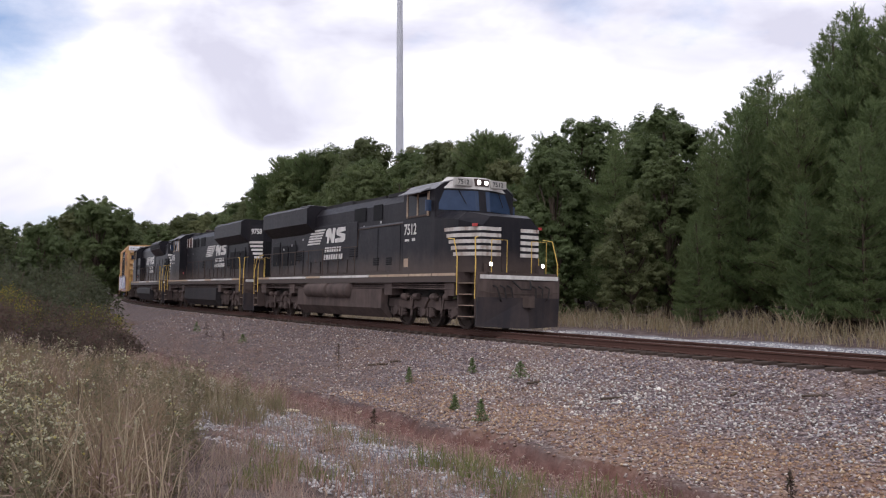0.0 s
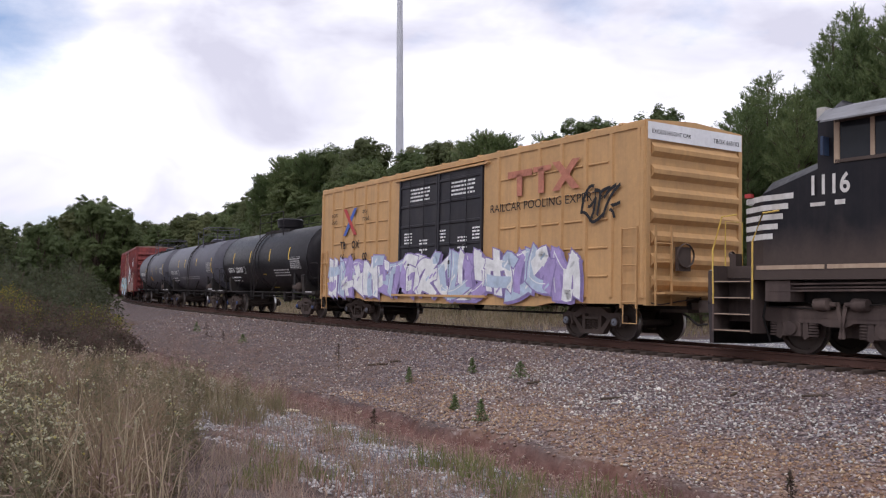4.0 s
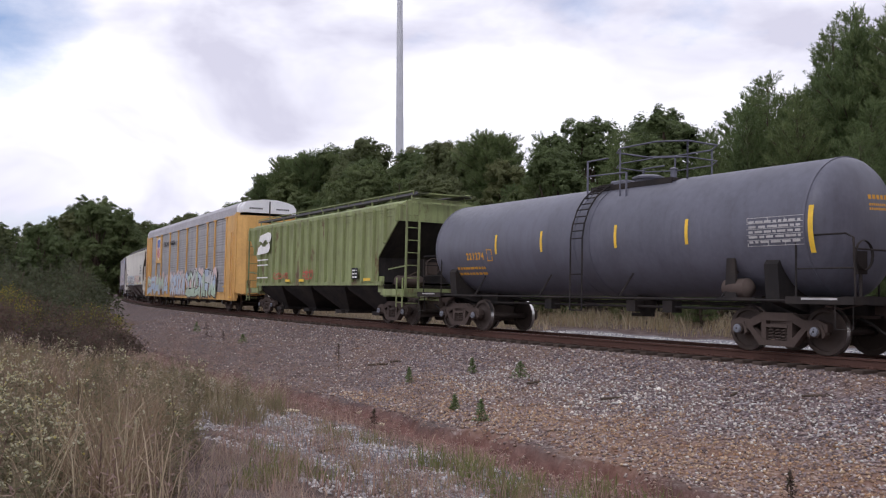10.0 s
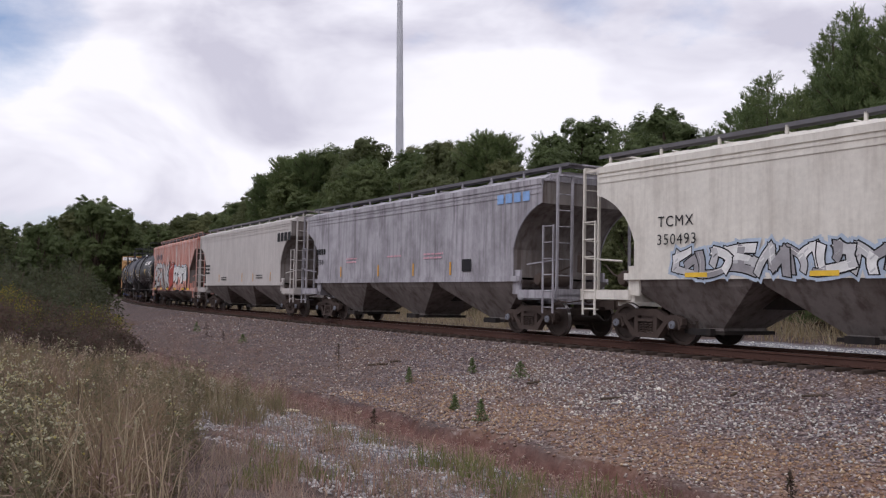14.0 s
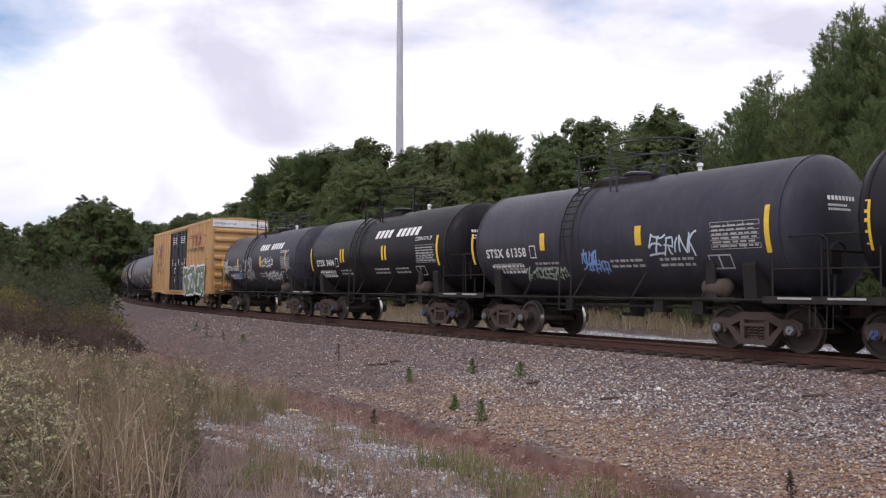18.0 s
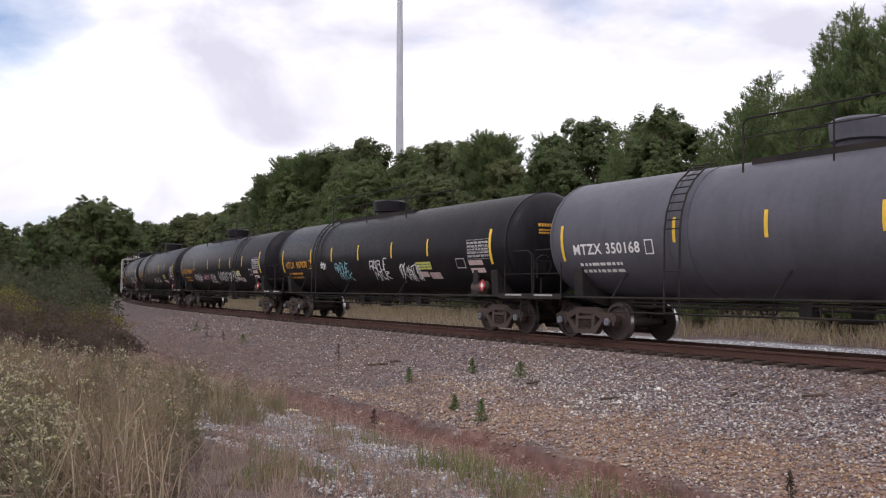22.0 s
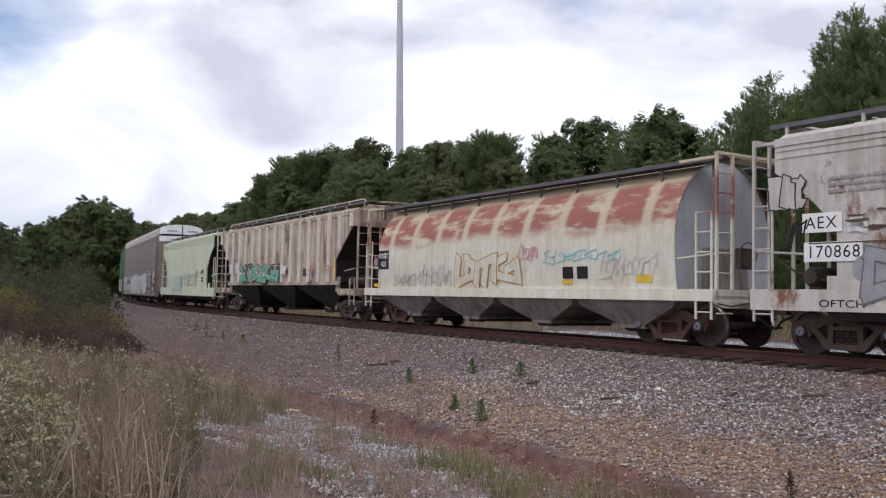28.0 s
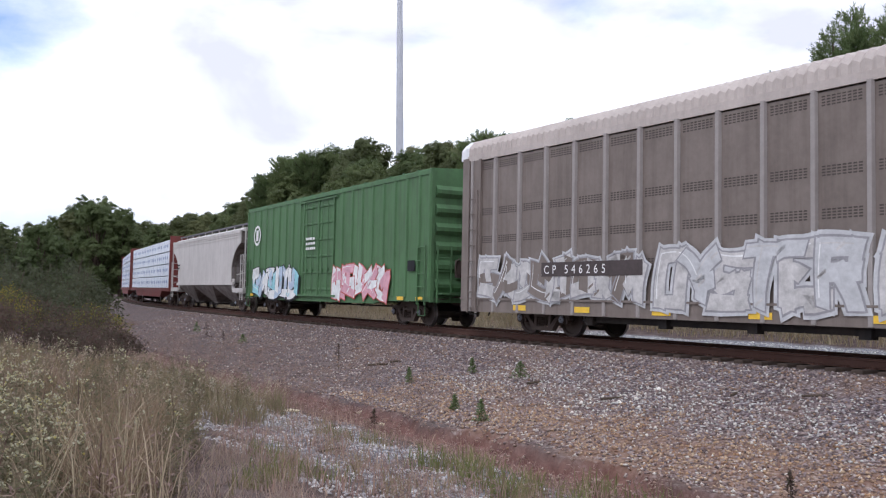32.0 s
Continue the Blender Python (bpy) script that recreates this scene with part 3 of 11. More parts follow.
def bar_block(x, z, w, lines, h=0.06, gap=0.11, seed=0):
    """Broken bars that stand for a block of small writing."""
    r = random.Random(seed)
    out = []
    for i in range(lines):
        cx = x
        while cx < x + w - 0.05:
            l = min(r.uniform(0.07, 0.24), x + w - cx)
            out.append((cx, z - i * gap, l, h))
            cx += l + r.uniform(0.03, 0.06)
    return out


# strokes of letter-like shapes in a unit box, as corner codes: column a-c, row 0-4
GLYPHS = ["a0a4 a4b2 b2c4 c4c0 b2b0", "a1a3 a3c4 c4c1 c1a0 b4b1", "a0b4 b4b1 b1c3 c3c0", "a4a1 a1c0 c0c3 c3b2 a3b4", "a0a3 a3c4 b3b0 c4c1", "a4b3 b3b0 c4b3 a0c0", "a2c4 a2c0 c4c1 b3b1", "a0a4 b0b4 c0c4 a3c3 a1b1",
          "a4a0 a0c1 c1c3 c3b4 b4b2", "c4a4 a4a2 a2c2 c2c0 c0a1 b4b2", "a0c4 b1c0 a3b4 b2c2", "a3c3 a3a0 c3c0 b4b0 a1c1"]
# plain capitals for the words that can be read
CAPITALS = {"A": "a0b4 b4c0 a1c1", "B": "a0a4 a4c3 c3b2 b2c1 c1a0", "C": "c4a4 a4a0 a0c0", "F": "a0a4 a4c4 a2b2", "G": "c4a4 a4a0 a0c0 c0c2 c2b2", "I": "b0b4", "K": "a0a4 c4a2 a2c0", "L": "a4a0 a0c0", "P": "a0a4 a4c4 c4c2 c2a2", "U": "a4a0 a0c0 c0c4", "D": "a0a4 a4c3 c3c1 c1a0", "E": "c4a4 a4a0 a0c0 a2b2", "H": "a0a4 c0c4 a2c2", "M": "a0a4 a4b2 b2c4 c4c0", "N": "a0a4 a4c0 c0c4", "O": "a0a4 a4c4 c4c0 c0a0",
            "R": "a0a4 a4c4 c4c2 c2a2 b2c0", "S": "c4a4 a4a2 a2c2 c2c0 c0a0", "T": "a4c4 b4b0", "W": "a4a0 a0b2 b2c0 c0c4", "Y": "a4b2 c4b2 b2b0", "Z": "a4c4 c4a0 a0c0"}


def _code(p):
    return "abc".index(p[0]) / 2, int(p[1]) / 4


def _strokes(g, cx, cz, w, h, lean, r, bend=0.08):
    """Lines of a letter shape placed at (cx, cz), each bent a little at its middle."""
    out = []
    jit = {}
    for seg in g.split():
        pts = []
        for q in (seg[:2], seg[2:]):
            if q not in jit:
                u, v = _code(q)
                jit[q] = (u + r.uniform(-bend, bend), v + r.uniform(-bend, bend))
            pts.append(jit[q])
        (a, b), (c, d) = pts
        m = ((a + c) / 2 + r.uniform(-bend, bend), (b + d) / 2 + r.uniform(-bend, bend))
        out.append([(cx + (u - 0.5) * w + lean * (v - 0.5) * h, cz + (v - 0.5) * h) for u, v in (pts[0], m, pts[1])])
    return out


def _ribbon(b, line, t, y, mat, step, taper=(1.0, 1.0), low=None, mid=0.0):
    """A flat painted stroke of chiselled width; below the height mid it turns to the colour low."""
    if len(line) == 3:
        (ax, az), (mx, mz), (bx, bz) = line
        qx, qz = 2 * mx - (ax + bx) / 2, 2 * mz - (az + bz) / 2
        line = [((1 - u) ** 2 * ax + 2 * u * (1 - u) * qx + u * u * bx, (1 - u) ** 2 * az + 2 * u * (1 - u) * qz + u * u * bz) for u in (0, 0.25, 0.5, 0.75, 1)]
    n = len(line)
    yy = y - step
    v = []
    for i, (px, pz) in enumerate(line):
        (ax, az), (cx, cz) = line[max(i - 1, 0)], line[min(i + 1, n - 1)]
        l = math.hypot(cx - ax, cz - az) or 1
        dx, dz = (cx - ax) / l, (cz - az) / l
        w = t / 2 * (taper[0] + (taper[1] - taper[0]) * i / (n - 1))
        e = 0.42 * t * (-1 if i == 0 else 1 if i == n - 1 else 0)
        k = 0.30 * t * (0 if 0 < i < n - 1 else 1)
        v += [(px - dz * w + dx * (e + k * 0.5), yy, pz + dx * w + dz * (e + k * 0.5)), (px + dz * w + dx * (e - k * 0.5), yy, pz - dx * w + dz * (e - k * 0.5))]
    for i in range(n - 1):
        m = low if low is not None and (line[i][1] + line[i + 1][1]) / 2 < mid else mat
        b.add([v[2 * i], v[2 * i + 1], v[2 * i + 3], v[2 * i + 2]], [(0, 1, 2, 3)], m)


def graffiti(car, x0, x1, z0, z1, y, fill, edge, letters=6, seed=0, halo=None, name="graffiti", label="", spike=0.25, inner=True, fat=None, word="", glow=1.75, cloud=None, shadow=None, low=None):
    """Spray-painted interlocked letters: cloud, glow, shadow, outline, filling and shine, in layers of paint."""
    r = random.Random(seed)
    b = Build()
    h = z1 - z0
    letters = len(word) or letters
    w = (x1 - x0) / letters
    fills = fill if isinstance(fill, list) else [fill]
    mats = [edge] + fills + [halo or edge, G_WHITE, cloud or edge, shadow or edge, low or edge]
    nf = len(fills)
    t = fat or min(w * (0.50 - 0.25 * spike), h * 0.25)
    pic = []
    for i in range(letters):
        g = CAPITALS[word[i]] if word else r.choice(GLYPHS)
        cx = x0 + w * (i + 0.5)
        lw, lh = w * r.uniform(0.92, 1.12) - t * 0.55, h * r.uniform(0.80, 0.98) - t * 0.7
        ls = _strokes(g, cx, (z0 + z1) / 2 + r.uniform(-0.05, 0.05) * h, lw, lh, r.uniform(-0.15, 0.25), r, 0.035 + 0.09 * spike)
        if spike > 0.3 and r.random() < 0.7:
            e = r.choice(ls)[-1]
            ls.append([e, (e[0] + r.uniform(-0.3, 0.3) * w, e[1] + (0.12 if e[1] > (z0 + z1) / 2 else -0.12) * h), (e[0] + r.uniform(-0.7, 0.7) * w, e[1] + (0.05 if e[1] > (z0 + z1) / 2 else -0.05) * h)])
        ls = [[(min(max(px, x0), x1), min(max(pz, z0 + t * 0.4), z1 - t * 0.4)) for px, pz in l] for l in ls]
        pic.append((i, ls, [(r.uniform(0.85, 1.3), r.uniform(0.75, 1.2)) for _ in ls]))
    if cloud:
        for k in range(letters * 4):
            px, pz, rr = x0 + (x1 - x0) * (k + 0.5) / (letters * 4) + r.uniform(-0.1, 0.1), r.uniform(z0 + 0.25 * h, z1 - 0.12 * h), h * r.uniform(0.22, 0.36)
            b.add([(px + rr * math.cos(j * 0.5236), y - 0.0006 - k * 0.00005, max(z0, pz + rr * 0.9 * math.sin(j * 0.5236))) for j in range(12)], [tuple(range(12))], nf + 3)
    for i, ls, tp in pic:
        if halo:
            for k, l in enumerate(ls):
                _ribbon(b, l, t * glow + 0.06, y, nf + 1, 0.003 + 0.0011 * (i % 3) + k * 0.0002, tp[k])
        if shadow:
            for k, l in enumerate(ls):
                for q in (0.5, 1.0):
                    _ribbon(b, [(px + t * 0.36 * q, pz - t * 0.18 * q) for px, pz in l], t * 1.1, y, nf + 4, 0.0068 + 0.0007 * (i % 2) + k * 0.0001, tp[k])
    for i, ls, tp in pic:
        o = 0.009 + 0.008 * (i % 2)
        mid = z0 + h * (0.36 + 0.10 * math.sin(i * 2.1 + seed))
        for k, l in enumerate(ls):
            _ribbon(b, l, t * 1.16 + 0.03, y, 0, o + k * 0.0003, tp[k])
        for k, l in enumerate(ls):
            _ribbon(b, l, t, y, 1 + (i + (k // 2 if not word else 0)) % nf, o + 0.0032 + k * 0.0003, tp[k], nf + 5 if low else None, mid)
        if inner:
            for l in ls[:2]:
                q = t * 0.24
                _ribbon(b, [(px - q, pz + q) for px, pz in l], max(0.014, t * 0.09), y, r.choice([nf + 2, nf + 2, 1]), o + 0.0062)
            for _ in range(3):
                px, pz = r.choice(r.choice(ls))
                _ribbon(b, [(px - t * 0.25, pz - t * 0.15), (px + t * 0.2, pz + t * 0.2)], t * 0.2, y, 1 + r.randrange(nf), o + 0.0068)
    return part(name, b, mats, car, label)


def tag_strokes(car, x0, x1, z0, z1, y, mat, n=6, seed=0, r0=0.02, name="graffiti_tag", word=""):
    """Thin spray-can handwriting: joined slanted strokes."""
    r = random.Random(seed)
    b = Build()
    n = len(word) or n
    w = (x1 - x0) / n
    for i in range(n):
        for k, l in enumerate(_strokes(CAPITALS[word[i]] if word else r.choice(GLYPHS), x0 + w * (i + 0.5), (z0 + z1) / 2, w * r.uniform(0.8, 1.15), (z1 - z0) * r.uniform(0.7, 1.0), 0.25, r, 0.14)):
            _ribbon(b, l, r0 * 2, y, 0, 0.005 + k * 0.0004 + 0.0016 * (i % 2))
    return part(name, b, mat, car)


def curve_y(R, zc):
    """Depth of a cylinder's near side at height z, for paint on tanks."""
    return lambda z: -math.sqrt(max(0.0, R * R - (z - zc) ** 2))


def on_shell(ob, R, zc, lift=0.012):
    """Wrap flat paint at the side round a tank's shell."""
    inv = ob.matrix_basis.inverted()
    for v in ob.data.vertices:
        p = ob.matrix_basis @ v.co
        h = max(-R * 0.98, min(R * 0.98, p.z - zc))
        v.co = inv @ Vector((p.x, -math.sqrt(R * R - h * h) - lift + (p.y if abs(p.y) < 0.02 else 0), p.z))
    ob.data.update()
    return ob


def finish(car, front, rear, inset_f, inset_r, kind="a", cap="36"):
    """Give a car its trucks and couplers, and enter it in the train."""
    h = (front - rear) / 2
    tr = [truck(car, h - inset_f, kind, cap), truck(car, -h + inset_r, kind, cap)]
    for x, d in ((h, 1), (-h, -1)):
        coupler(car, x, d)
    TRAIN.append((car, (front + rear) / 2, (h - inset_f, -h + inset_r), tr))
    return car


# ---- tank cars ----
def dome_profile(h, R, d=0.55, n=7):
    p = [(-h + d - d * math.cos(a), R * math.sin(a)) for a in [math.pi / 2 * i / n for i in range(n + 1)]]
    return p + [(-t, r) for t, r in p[::-1]]


def tank_car(front, rear, R, zc, mat, label, marks=(), stripes=(), ladder_x=0.0, ladder2=None, top=(-2.2, 1.6), manway="box", band=True, pipe=True,
             top_rail=True, truss=False, kind="a", cap="36", letter=WHITE, number="", num_x=None, num_size=0.3, flank=None, placard=False, mark=""):
    car = thing("tank_car", label, "tank car", "train cars")
    h = (front - rear) / 2
    sh = Build().lathe(dome_profile(h, R), "x", (0, 0, zc), 56)
    part("tank_shell", sh, mat, car, smooth=50)
    # seam rings, straps and saddle over the bolsters
    b = Build()
    for x in ([-h + 0.55, h - 0.55] + ([ladder_x - 0.28, ladder_x + 0.28] if band else [])):
        b.lathe([(x - 0.03, R), (x - 0.03, R + 0.012), (x + 0.03, R + 0.012), (x + 0.03, R)], "x", (0, 0, zc), 48)
    part("jacket_band", b, mat, car, smooth=40)
    ub = flank or UNDER
    for d in (1, -1):
        s = Build()
        x = d * (h - 1.35)
        s.prism([(-1.25, 1.02), (-0.35, 0.8), (0.35, 0.8), (1.25, 1.02), (1.32, 1.75), (1.15, 1.95), (-1.15, 1.95), (-1.32, 1.75)], "x", x - 0.16, x + 0.16)
        s.box(x - 1.0 * d, d * (h + 0.05), -0.32, 0.32, 0.78, 1.15)
        part("tank_saddle", s, ub, car)
        e = Build()
        e.box(d * (h - 0.9), d * (h + 0.52), -1.45, 1.45, 1.03, 1.09)
        e.box(d * (h - 0.9), d * (h + 0.52), -1.47, -1.43, 0.98, 1.12)
        e.box(d * (h + 0.49), d * (h + 0.53), -1.45, 1.45, 0.98, 1.13)
        for yy in (-1.42, 1.42):
            stirrup(e, d * (h + 0.3), yy, 1.03, 0.36, 0.5)
        part("end_platform", e, ub, car)
        w = Build()
        w.box(d * (h - 0.55), d * (h + 0.2), -1.478, -1.47, 1.06, 1.10)
        part("edge_stripe", w, DULLWHITE, car)
        rl = Build()
        for yy in (-1.35, 1.35):
            rl.tube([(d * (h - 0.75), yy, 1.08), (d * (h - 0.75), yy, 2.15), (d * (h - 0.62), yy, 2.28), (d * (h + 0.30), yy, 2.28), (d * (h + 0.42), yy * 0.97, 2.2), (d * (h + 0.44), yy * 0.95, 1.08)], 0.02, 6)
            rl.tube([(d * (h - 0.75), yy, 1.65), (d * (h + 0.43), yy * 0.96, 1.65)], 0.014, 5)
        rl.tube([(d * (h + 0.44), -1.28, 2.0), (d * (h + 0.44), 1.28, 2.0)], 0.02, 6)
        part("end_handrail", rl, ub, car, smooth=50)
    # brake gear at the front end
    g = Build()
    g.lathe([(h + 0.30, 0.27), (h + 0.34, 0.29), (h + 0.36, 0.27)], "x", (0, -0.85, 1.9), 16)
    g.box(h + 0.22, h + 0.30, -1.0, -0.7, 1.55, 1.98)
    g.tube([(h + 0.26, -0.85, 1.1), (h + 0.26, -0.85, 1.6)], 0.03)
    part("hand_brake", g, ub, car, smooth=40)
    g = Build().lathe([(h - 2.6, 0.0), (h - 2.58, 0.19), (h - 2.05, 0.21), (h - 1.95, 0.12), (h - 1.93, 0.0)], "x", (0, -1.12, 1.28), 14)
    part("brake_cylinder", g, IRON, car, "grey brake cylinder", smooth=40)
    sp = Build().box(h - 2.7, h - 1.7, -1.34, -0.95, 1.03, 1.09)
    sp.prism([(h - 2.5, 1.09), (h - 2.2, 1.09), (h - 2.25, 1.9), (h - 2.45, 1.9)], "y", -1.3, -1.24)
    part("bracket", sp, ub, car)
    # ladders round the shell
    for lx in [v for v in (ladder_x, ladder2) if v is not None]:
        for side in (-1, 1):
            l = Build()
            pts = [(side * (R + 0.14), 0.72), (side * (R + 0.14), zc)] + [(side * (R + 0.12) * math.cos(a), zc + (R + 0.12) * math.sin(a)) for a in [0.25, 0.5, 0.75, 1.0, 1.2]]
            for o in (-0.22, 0.22):
                l.tube([(lx + o, yy, zz) for yy, zz in pts], 0.022, 5)
            for k in range(13):
                t = k / 12 * (len(pts) - 1)
                i = min(int(t), len(pts) - 2)
                f = t - i
                yy, zz = pts[i][0] * (1 - f) + pts[i + 1][0] * f, pts[i][1] * (1 - f) + pts[i + 1][1] * f
                l.tube([(lx - 0.22, yy, zz), (lx + 0.22, yy, zz)], 0.016, 5)
            part("ladder", l, ub, car)
    # walkway, rail and fittings on top
    p = Build()
    zt = zc + R
    p.box(top[0], top[1], -0.62, -0.38, zt - 0.10, zt - 0.03)
    p.box(top[0], top[1], 0.38, 0.62, zt - 0.10, zt - 0.03)
    for x in np.arange(top[0], top[1] + 0.01, 0.55):
        p.box(x - 0.02, x + 0.02, -0.62, 0.62, zt - 0.07, zt - 0.02)
    p.box(top[0], top[1], -0.66, -0.63, zt - 0.16, zt - 0.02)
    part("top_walkway", p, ub, car)
    if top_rail == "cage":
        r = Build()
        lx = ladder_x
        for yy in (-0.98, 0.98):
            for x in (lx - 0.25, lx + 1.15):
                r.tube([(x, yy, zt - 0.45), (x, yy, zt + (0.62 if x < lx else 0.18))], 0.028, 6)
            r.tube([(lx - 0.25, yy, zt + 0.60), (lx + 0.5, yy, zt + 0.60)], 0.02, 6)
            r.tube([(lx - 0.25, yy, zt + 0.22), (lx + 1.15, yy, zt + 0.18)], 0.02, 6)
        loop = [(lx + 0.35, -0.55), (lx + 0.9, -0.95), (lx + 2.1, -0.95), (lx + 2.65, -0.5), (lx + 2.65, 0.5), (lx + 2.1, 0.95), (lx + 0.9, 0.95), (lx + 0.35, 0.55), (lx + 0.35, -0.55)]
        r.tube([(x, yy, zt + 0.80) for x, yy in loop], 0.022, 6)
        r.tube([(x, yy, zt + 0.42) for x, yy in loop], 0.016, 5)
        for x, yy in loop[1:7:2] + [(lx + 2.65, -0.5), (lx + 0.9, 0.95)]:
            r.tube([(x, yy, zt - 0.4), (x, yy, zt + 0.8)], 0.022, 6)
        part("top_handrail", r, mat, car, smooth=50)
        if mark == "STSX":
            part("vent_cap", Build().lathe([(zt - 0.1, 0.05), (zt + 0.10, 0.05), (zt + 0.11, 0.08), (zt + 0.18, 0.07), (zt + 0.20, 0.0)], "z", (lx + 3.0, -0.1, 0), 12), WHITE, car, "small white vent cap", smooth=40)
    elif top_rail:
        r = Build()
        for yy in (-0.95, 0.95):
            r.tube([(top[0], yy, zt - 0.35), (top[0], yy, zt + 0.68), (top[0] + 0.12, yy, zt + 0.78), (top[1] - 0.12, yy, zt + 0.78), (top[1], yy, zt + 0.68), (top[1], yy, zt - 0.35)], 0.022, 6)
            r.tube([(top[0], yy, zt + 0.38), (top[1], yy, zt + 0.38)], 0.016, 5)
            r.tube([((top[0] + top[1]) / 2, yy, zt - 0.35), ((top[0] + top[1]) / 2, yy, zt + 0.78)], 0.02, 5)
        part("top_handrail", r, ub, car, smooth=50)
    mx = (top[0] + top[1]) / 2
    if manway == "drum":
        mw = Build().lathe([(zt - 0.2, 0.50), (zt + 0.10, 0.50), (zt + 0.13, 0.60), (zt + 0.50, 0.63), (zt + 0.56, 0.56), (zt + 0.58, 0.0)], "z", (mx, 0, 0), 22)
    else:
        mw = Build().lathe([(zt - 0.2, 0.34), (zt + 0.10, 0.34), (zt + 0.11, 0.40), (zt + 0.16, 0.40), (zt + 0.21, 0.26), (zt + 0.22, 0.0)], "z", (mx, 0, 0), 20)
        mw.slab(mx - 1.15, mx - 0.6, -0.24, 0.24, zt - 0.1, zt + 0.16, 0.04)
        mw.lathe([(zt, 0.08), (zt + 0.3, 0.08), (zt + 0.3, 0.12), (zt + 0.36, 0.0)], "z", (mx + 0.75, 0.1, 0), 10)
    part("manway", mw, mat, car, "round manway with bolted lid", smooth=40)
    # valve and piping below
    v = Build().lathe([(0.62, 0.16), (0.78, 0.2), (zc - R + 0.15, 0.28)], "z", (mx, 0, 0), 14)
    v.box(mx - 0.5, mx + 0.2, -0.05, 0.05, 0.6, 0.68)
    part("bottom_outlet", v, ub, car, smooth=40)
    if pipe:
        q = Build()
        for yy in (-1.32, 1.32):
            q.tube([(-h + 0.6, yy, 1.04), (h - 0.6, yy, 1.04)], 0.03, 6)
        for x in np.linspace(-h + 2.6, h - 2.6, 4):
            q.tube([(x, -1.32, 1.04), (x + 0.35, -1.18, zc - R * 0.62)], 0.025, 5)
        part("side_rail", q, ub, car, smooth=50)
    if truss:
        q = Build()
        for z in (0.94, 0.70):
            q.tube([(-h + 2.6, -1.25, z), (h - 2.6, -1.25, z)], 0.022, 5)
        for x in np.arange(-h + 2.9, h - 2.8, 1.3):
            q.tube([(x, -1.25, 0.95), (x + 0.02, -1.25, 0.68)], 0.018, 5)
            q.tube([(x + 0.25, -1.25, 0.95), (x + 0.27, -1.25, 0.68)], 0.018, 5)
        part("brake_piping", q, UNDER, car)
    q = Build()
    q.tube([(-h + 2.4, -0.5, 0.85), (h - 2.4, -0.5, 0.85)], 0.035, 6)
    q.tube([(-h + 2.0, 0.3, 0.95), (h - 2.0, 0.3, 0.95)], 0.05, 6)
    for x in (-2.0, 1.2, 2.4):
        q.box(x - 0.15, x + 0.15, -0.62, -0.3, 0.72, 1.0)
    part("train_pipe", q, UNDER, car)
    # marks on the shell: (x, z, width, height, material)
    for x, z, w, hh in stripes:
        n = 8
        me = Build()
        for i in range(n):
            me.quad((x - w / 2, 0, z - hh / 2 + hh * i / n), (x + w / 2, 0, z - hh / 2 + hh * i / n), (x + w / 2, 0, z - hh / 2 + hh * (i + 1) / n), (x - w / 2, 0, z - hh / 2 + hh * (i + 1) / n))
        on_shell(part("reflector_stripe", me, YELLOW, car, "yellow reflective stripe"), R, zc, 0.01)
    for x, z, w, hh, mt in marks:
        n = max(1, int(hh / 0.12))
        me = Build()
        for i in range(n):
            me.quad((x, 0, z + hh * i / n), (x + w, 0, z + hh * i / n), (x + w, 0, z + hh * (i + 1) / n), (x, 0, z + hh * (i + 1) / n))
        on_shell(part("stencil_panel", me, mt, car), R, zc, 0.012)
    if number:
        on_shell(lettering(car, number, num_x[0], num_x[1], num_size, letter, 0, "car_number", spacing=1.1, bold=0.008), R, zc, 0.012)
        if mark:
            on_shell(lettering(car, mark, num_x[2], num_x[1], num_size, letter, 0, "owner_code", spacing=1.1, bold=0.008), R, zc, 0.012)
        sq = num_x[0] + 0.78 * num_size * len(number) + 0.12
        on_shell(part("test_box", Build().quad((sq, 0, num_x[1] - 0.06), (sq + 0.26, 0, num_x[1] - 0.06), (sq + 0.26, 0, num_x[1] + 0.28), (sq, 0, num_x[1] + 0.28)), letter, car), R, zc, 0.010)
        on_shell(part("test_box", Build().quad((sq + 0.03, 0, num_x[1] - 0.03), (sq + 0.23, 0, num_x[1] - 0.03), (sq + 0.23, 0, num_x[1] + 0.25), (sq + 0.03, 0, num_x[1] + 0.25)), mat, car), R, zc, 0.013)
        bl = Build()
        for x, z, w, hh in bar_block(num_x[2] + 0.15, num_x[1] - 0.28, 1.5, 2, 0.07, 0.16, 8):
            bl.quad((x, 0, z), (x + w, 0, z), (x + w, 0, z + hh), (x, 0, z + hh))
        on_shell(part("stencil_print", bl, letter, car), R, zc, 0.012)
    # lines of small print on the near side of the front head
    hm = Build()

    def head(yy, zz):
        return (h - 0.55 + 0.55 * math.sqrt(max(0.0, 1 - (yy * yy + (zz - zc) ** 2) / (R * R))) + 0.012, yy, zz)
    for r_, (zz, hh, ww) in enumerate(((zc + 0.42, 0.085, 0.62), (zc + 0.30, 0.045, 0.42), (zc + 0.22, 0.045, 0.5))):
        yy = -0.95
        while yy < -0.95 + ww:
            hm.quad(head(yy, zz), head(yy + hh * 0.7, zz), head(yy + hh * 0.7, zz + hh), head(yy, zz + hh))
            yy += hh
    part("stencil_block", hm, letter, car)
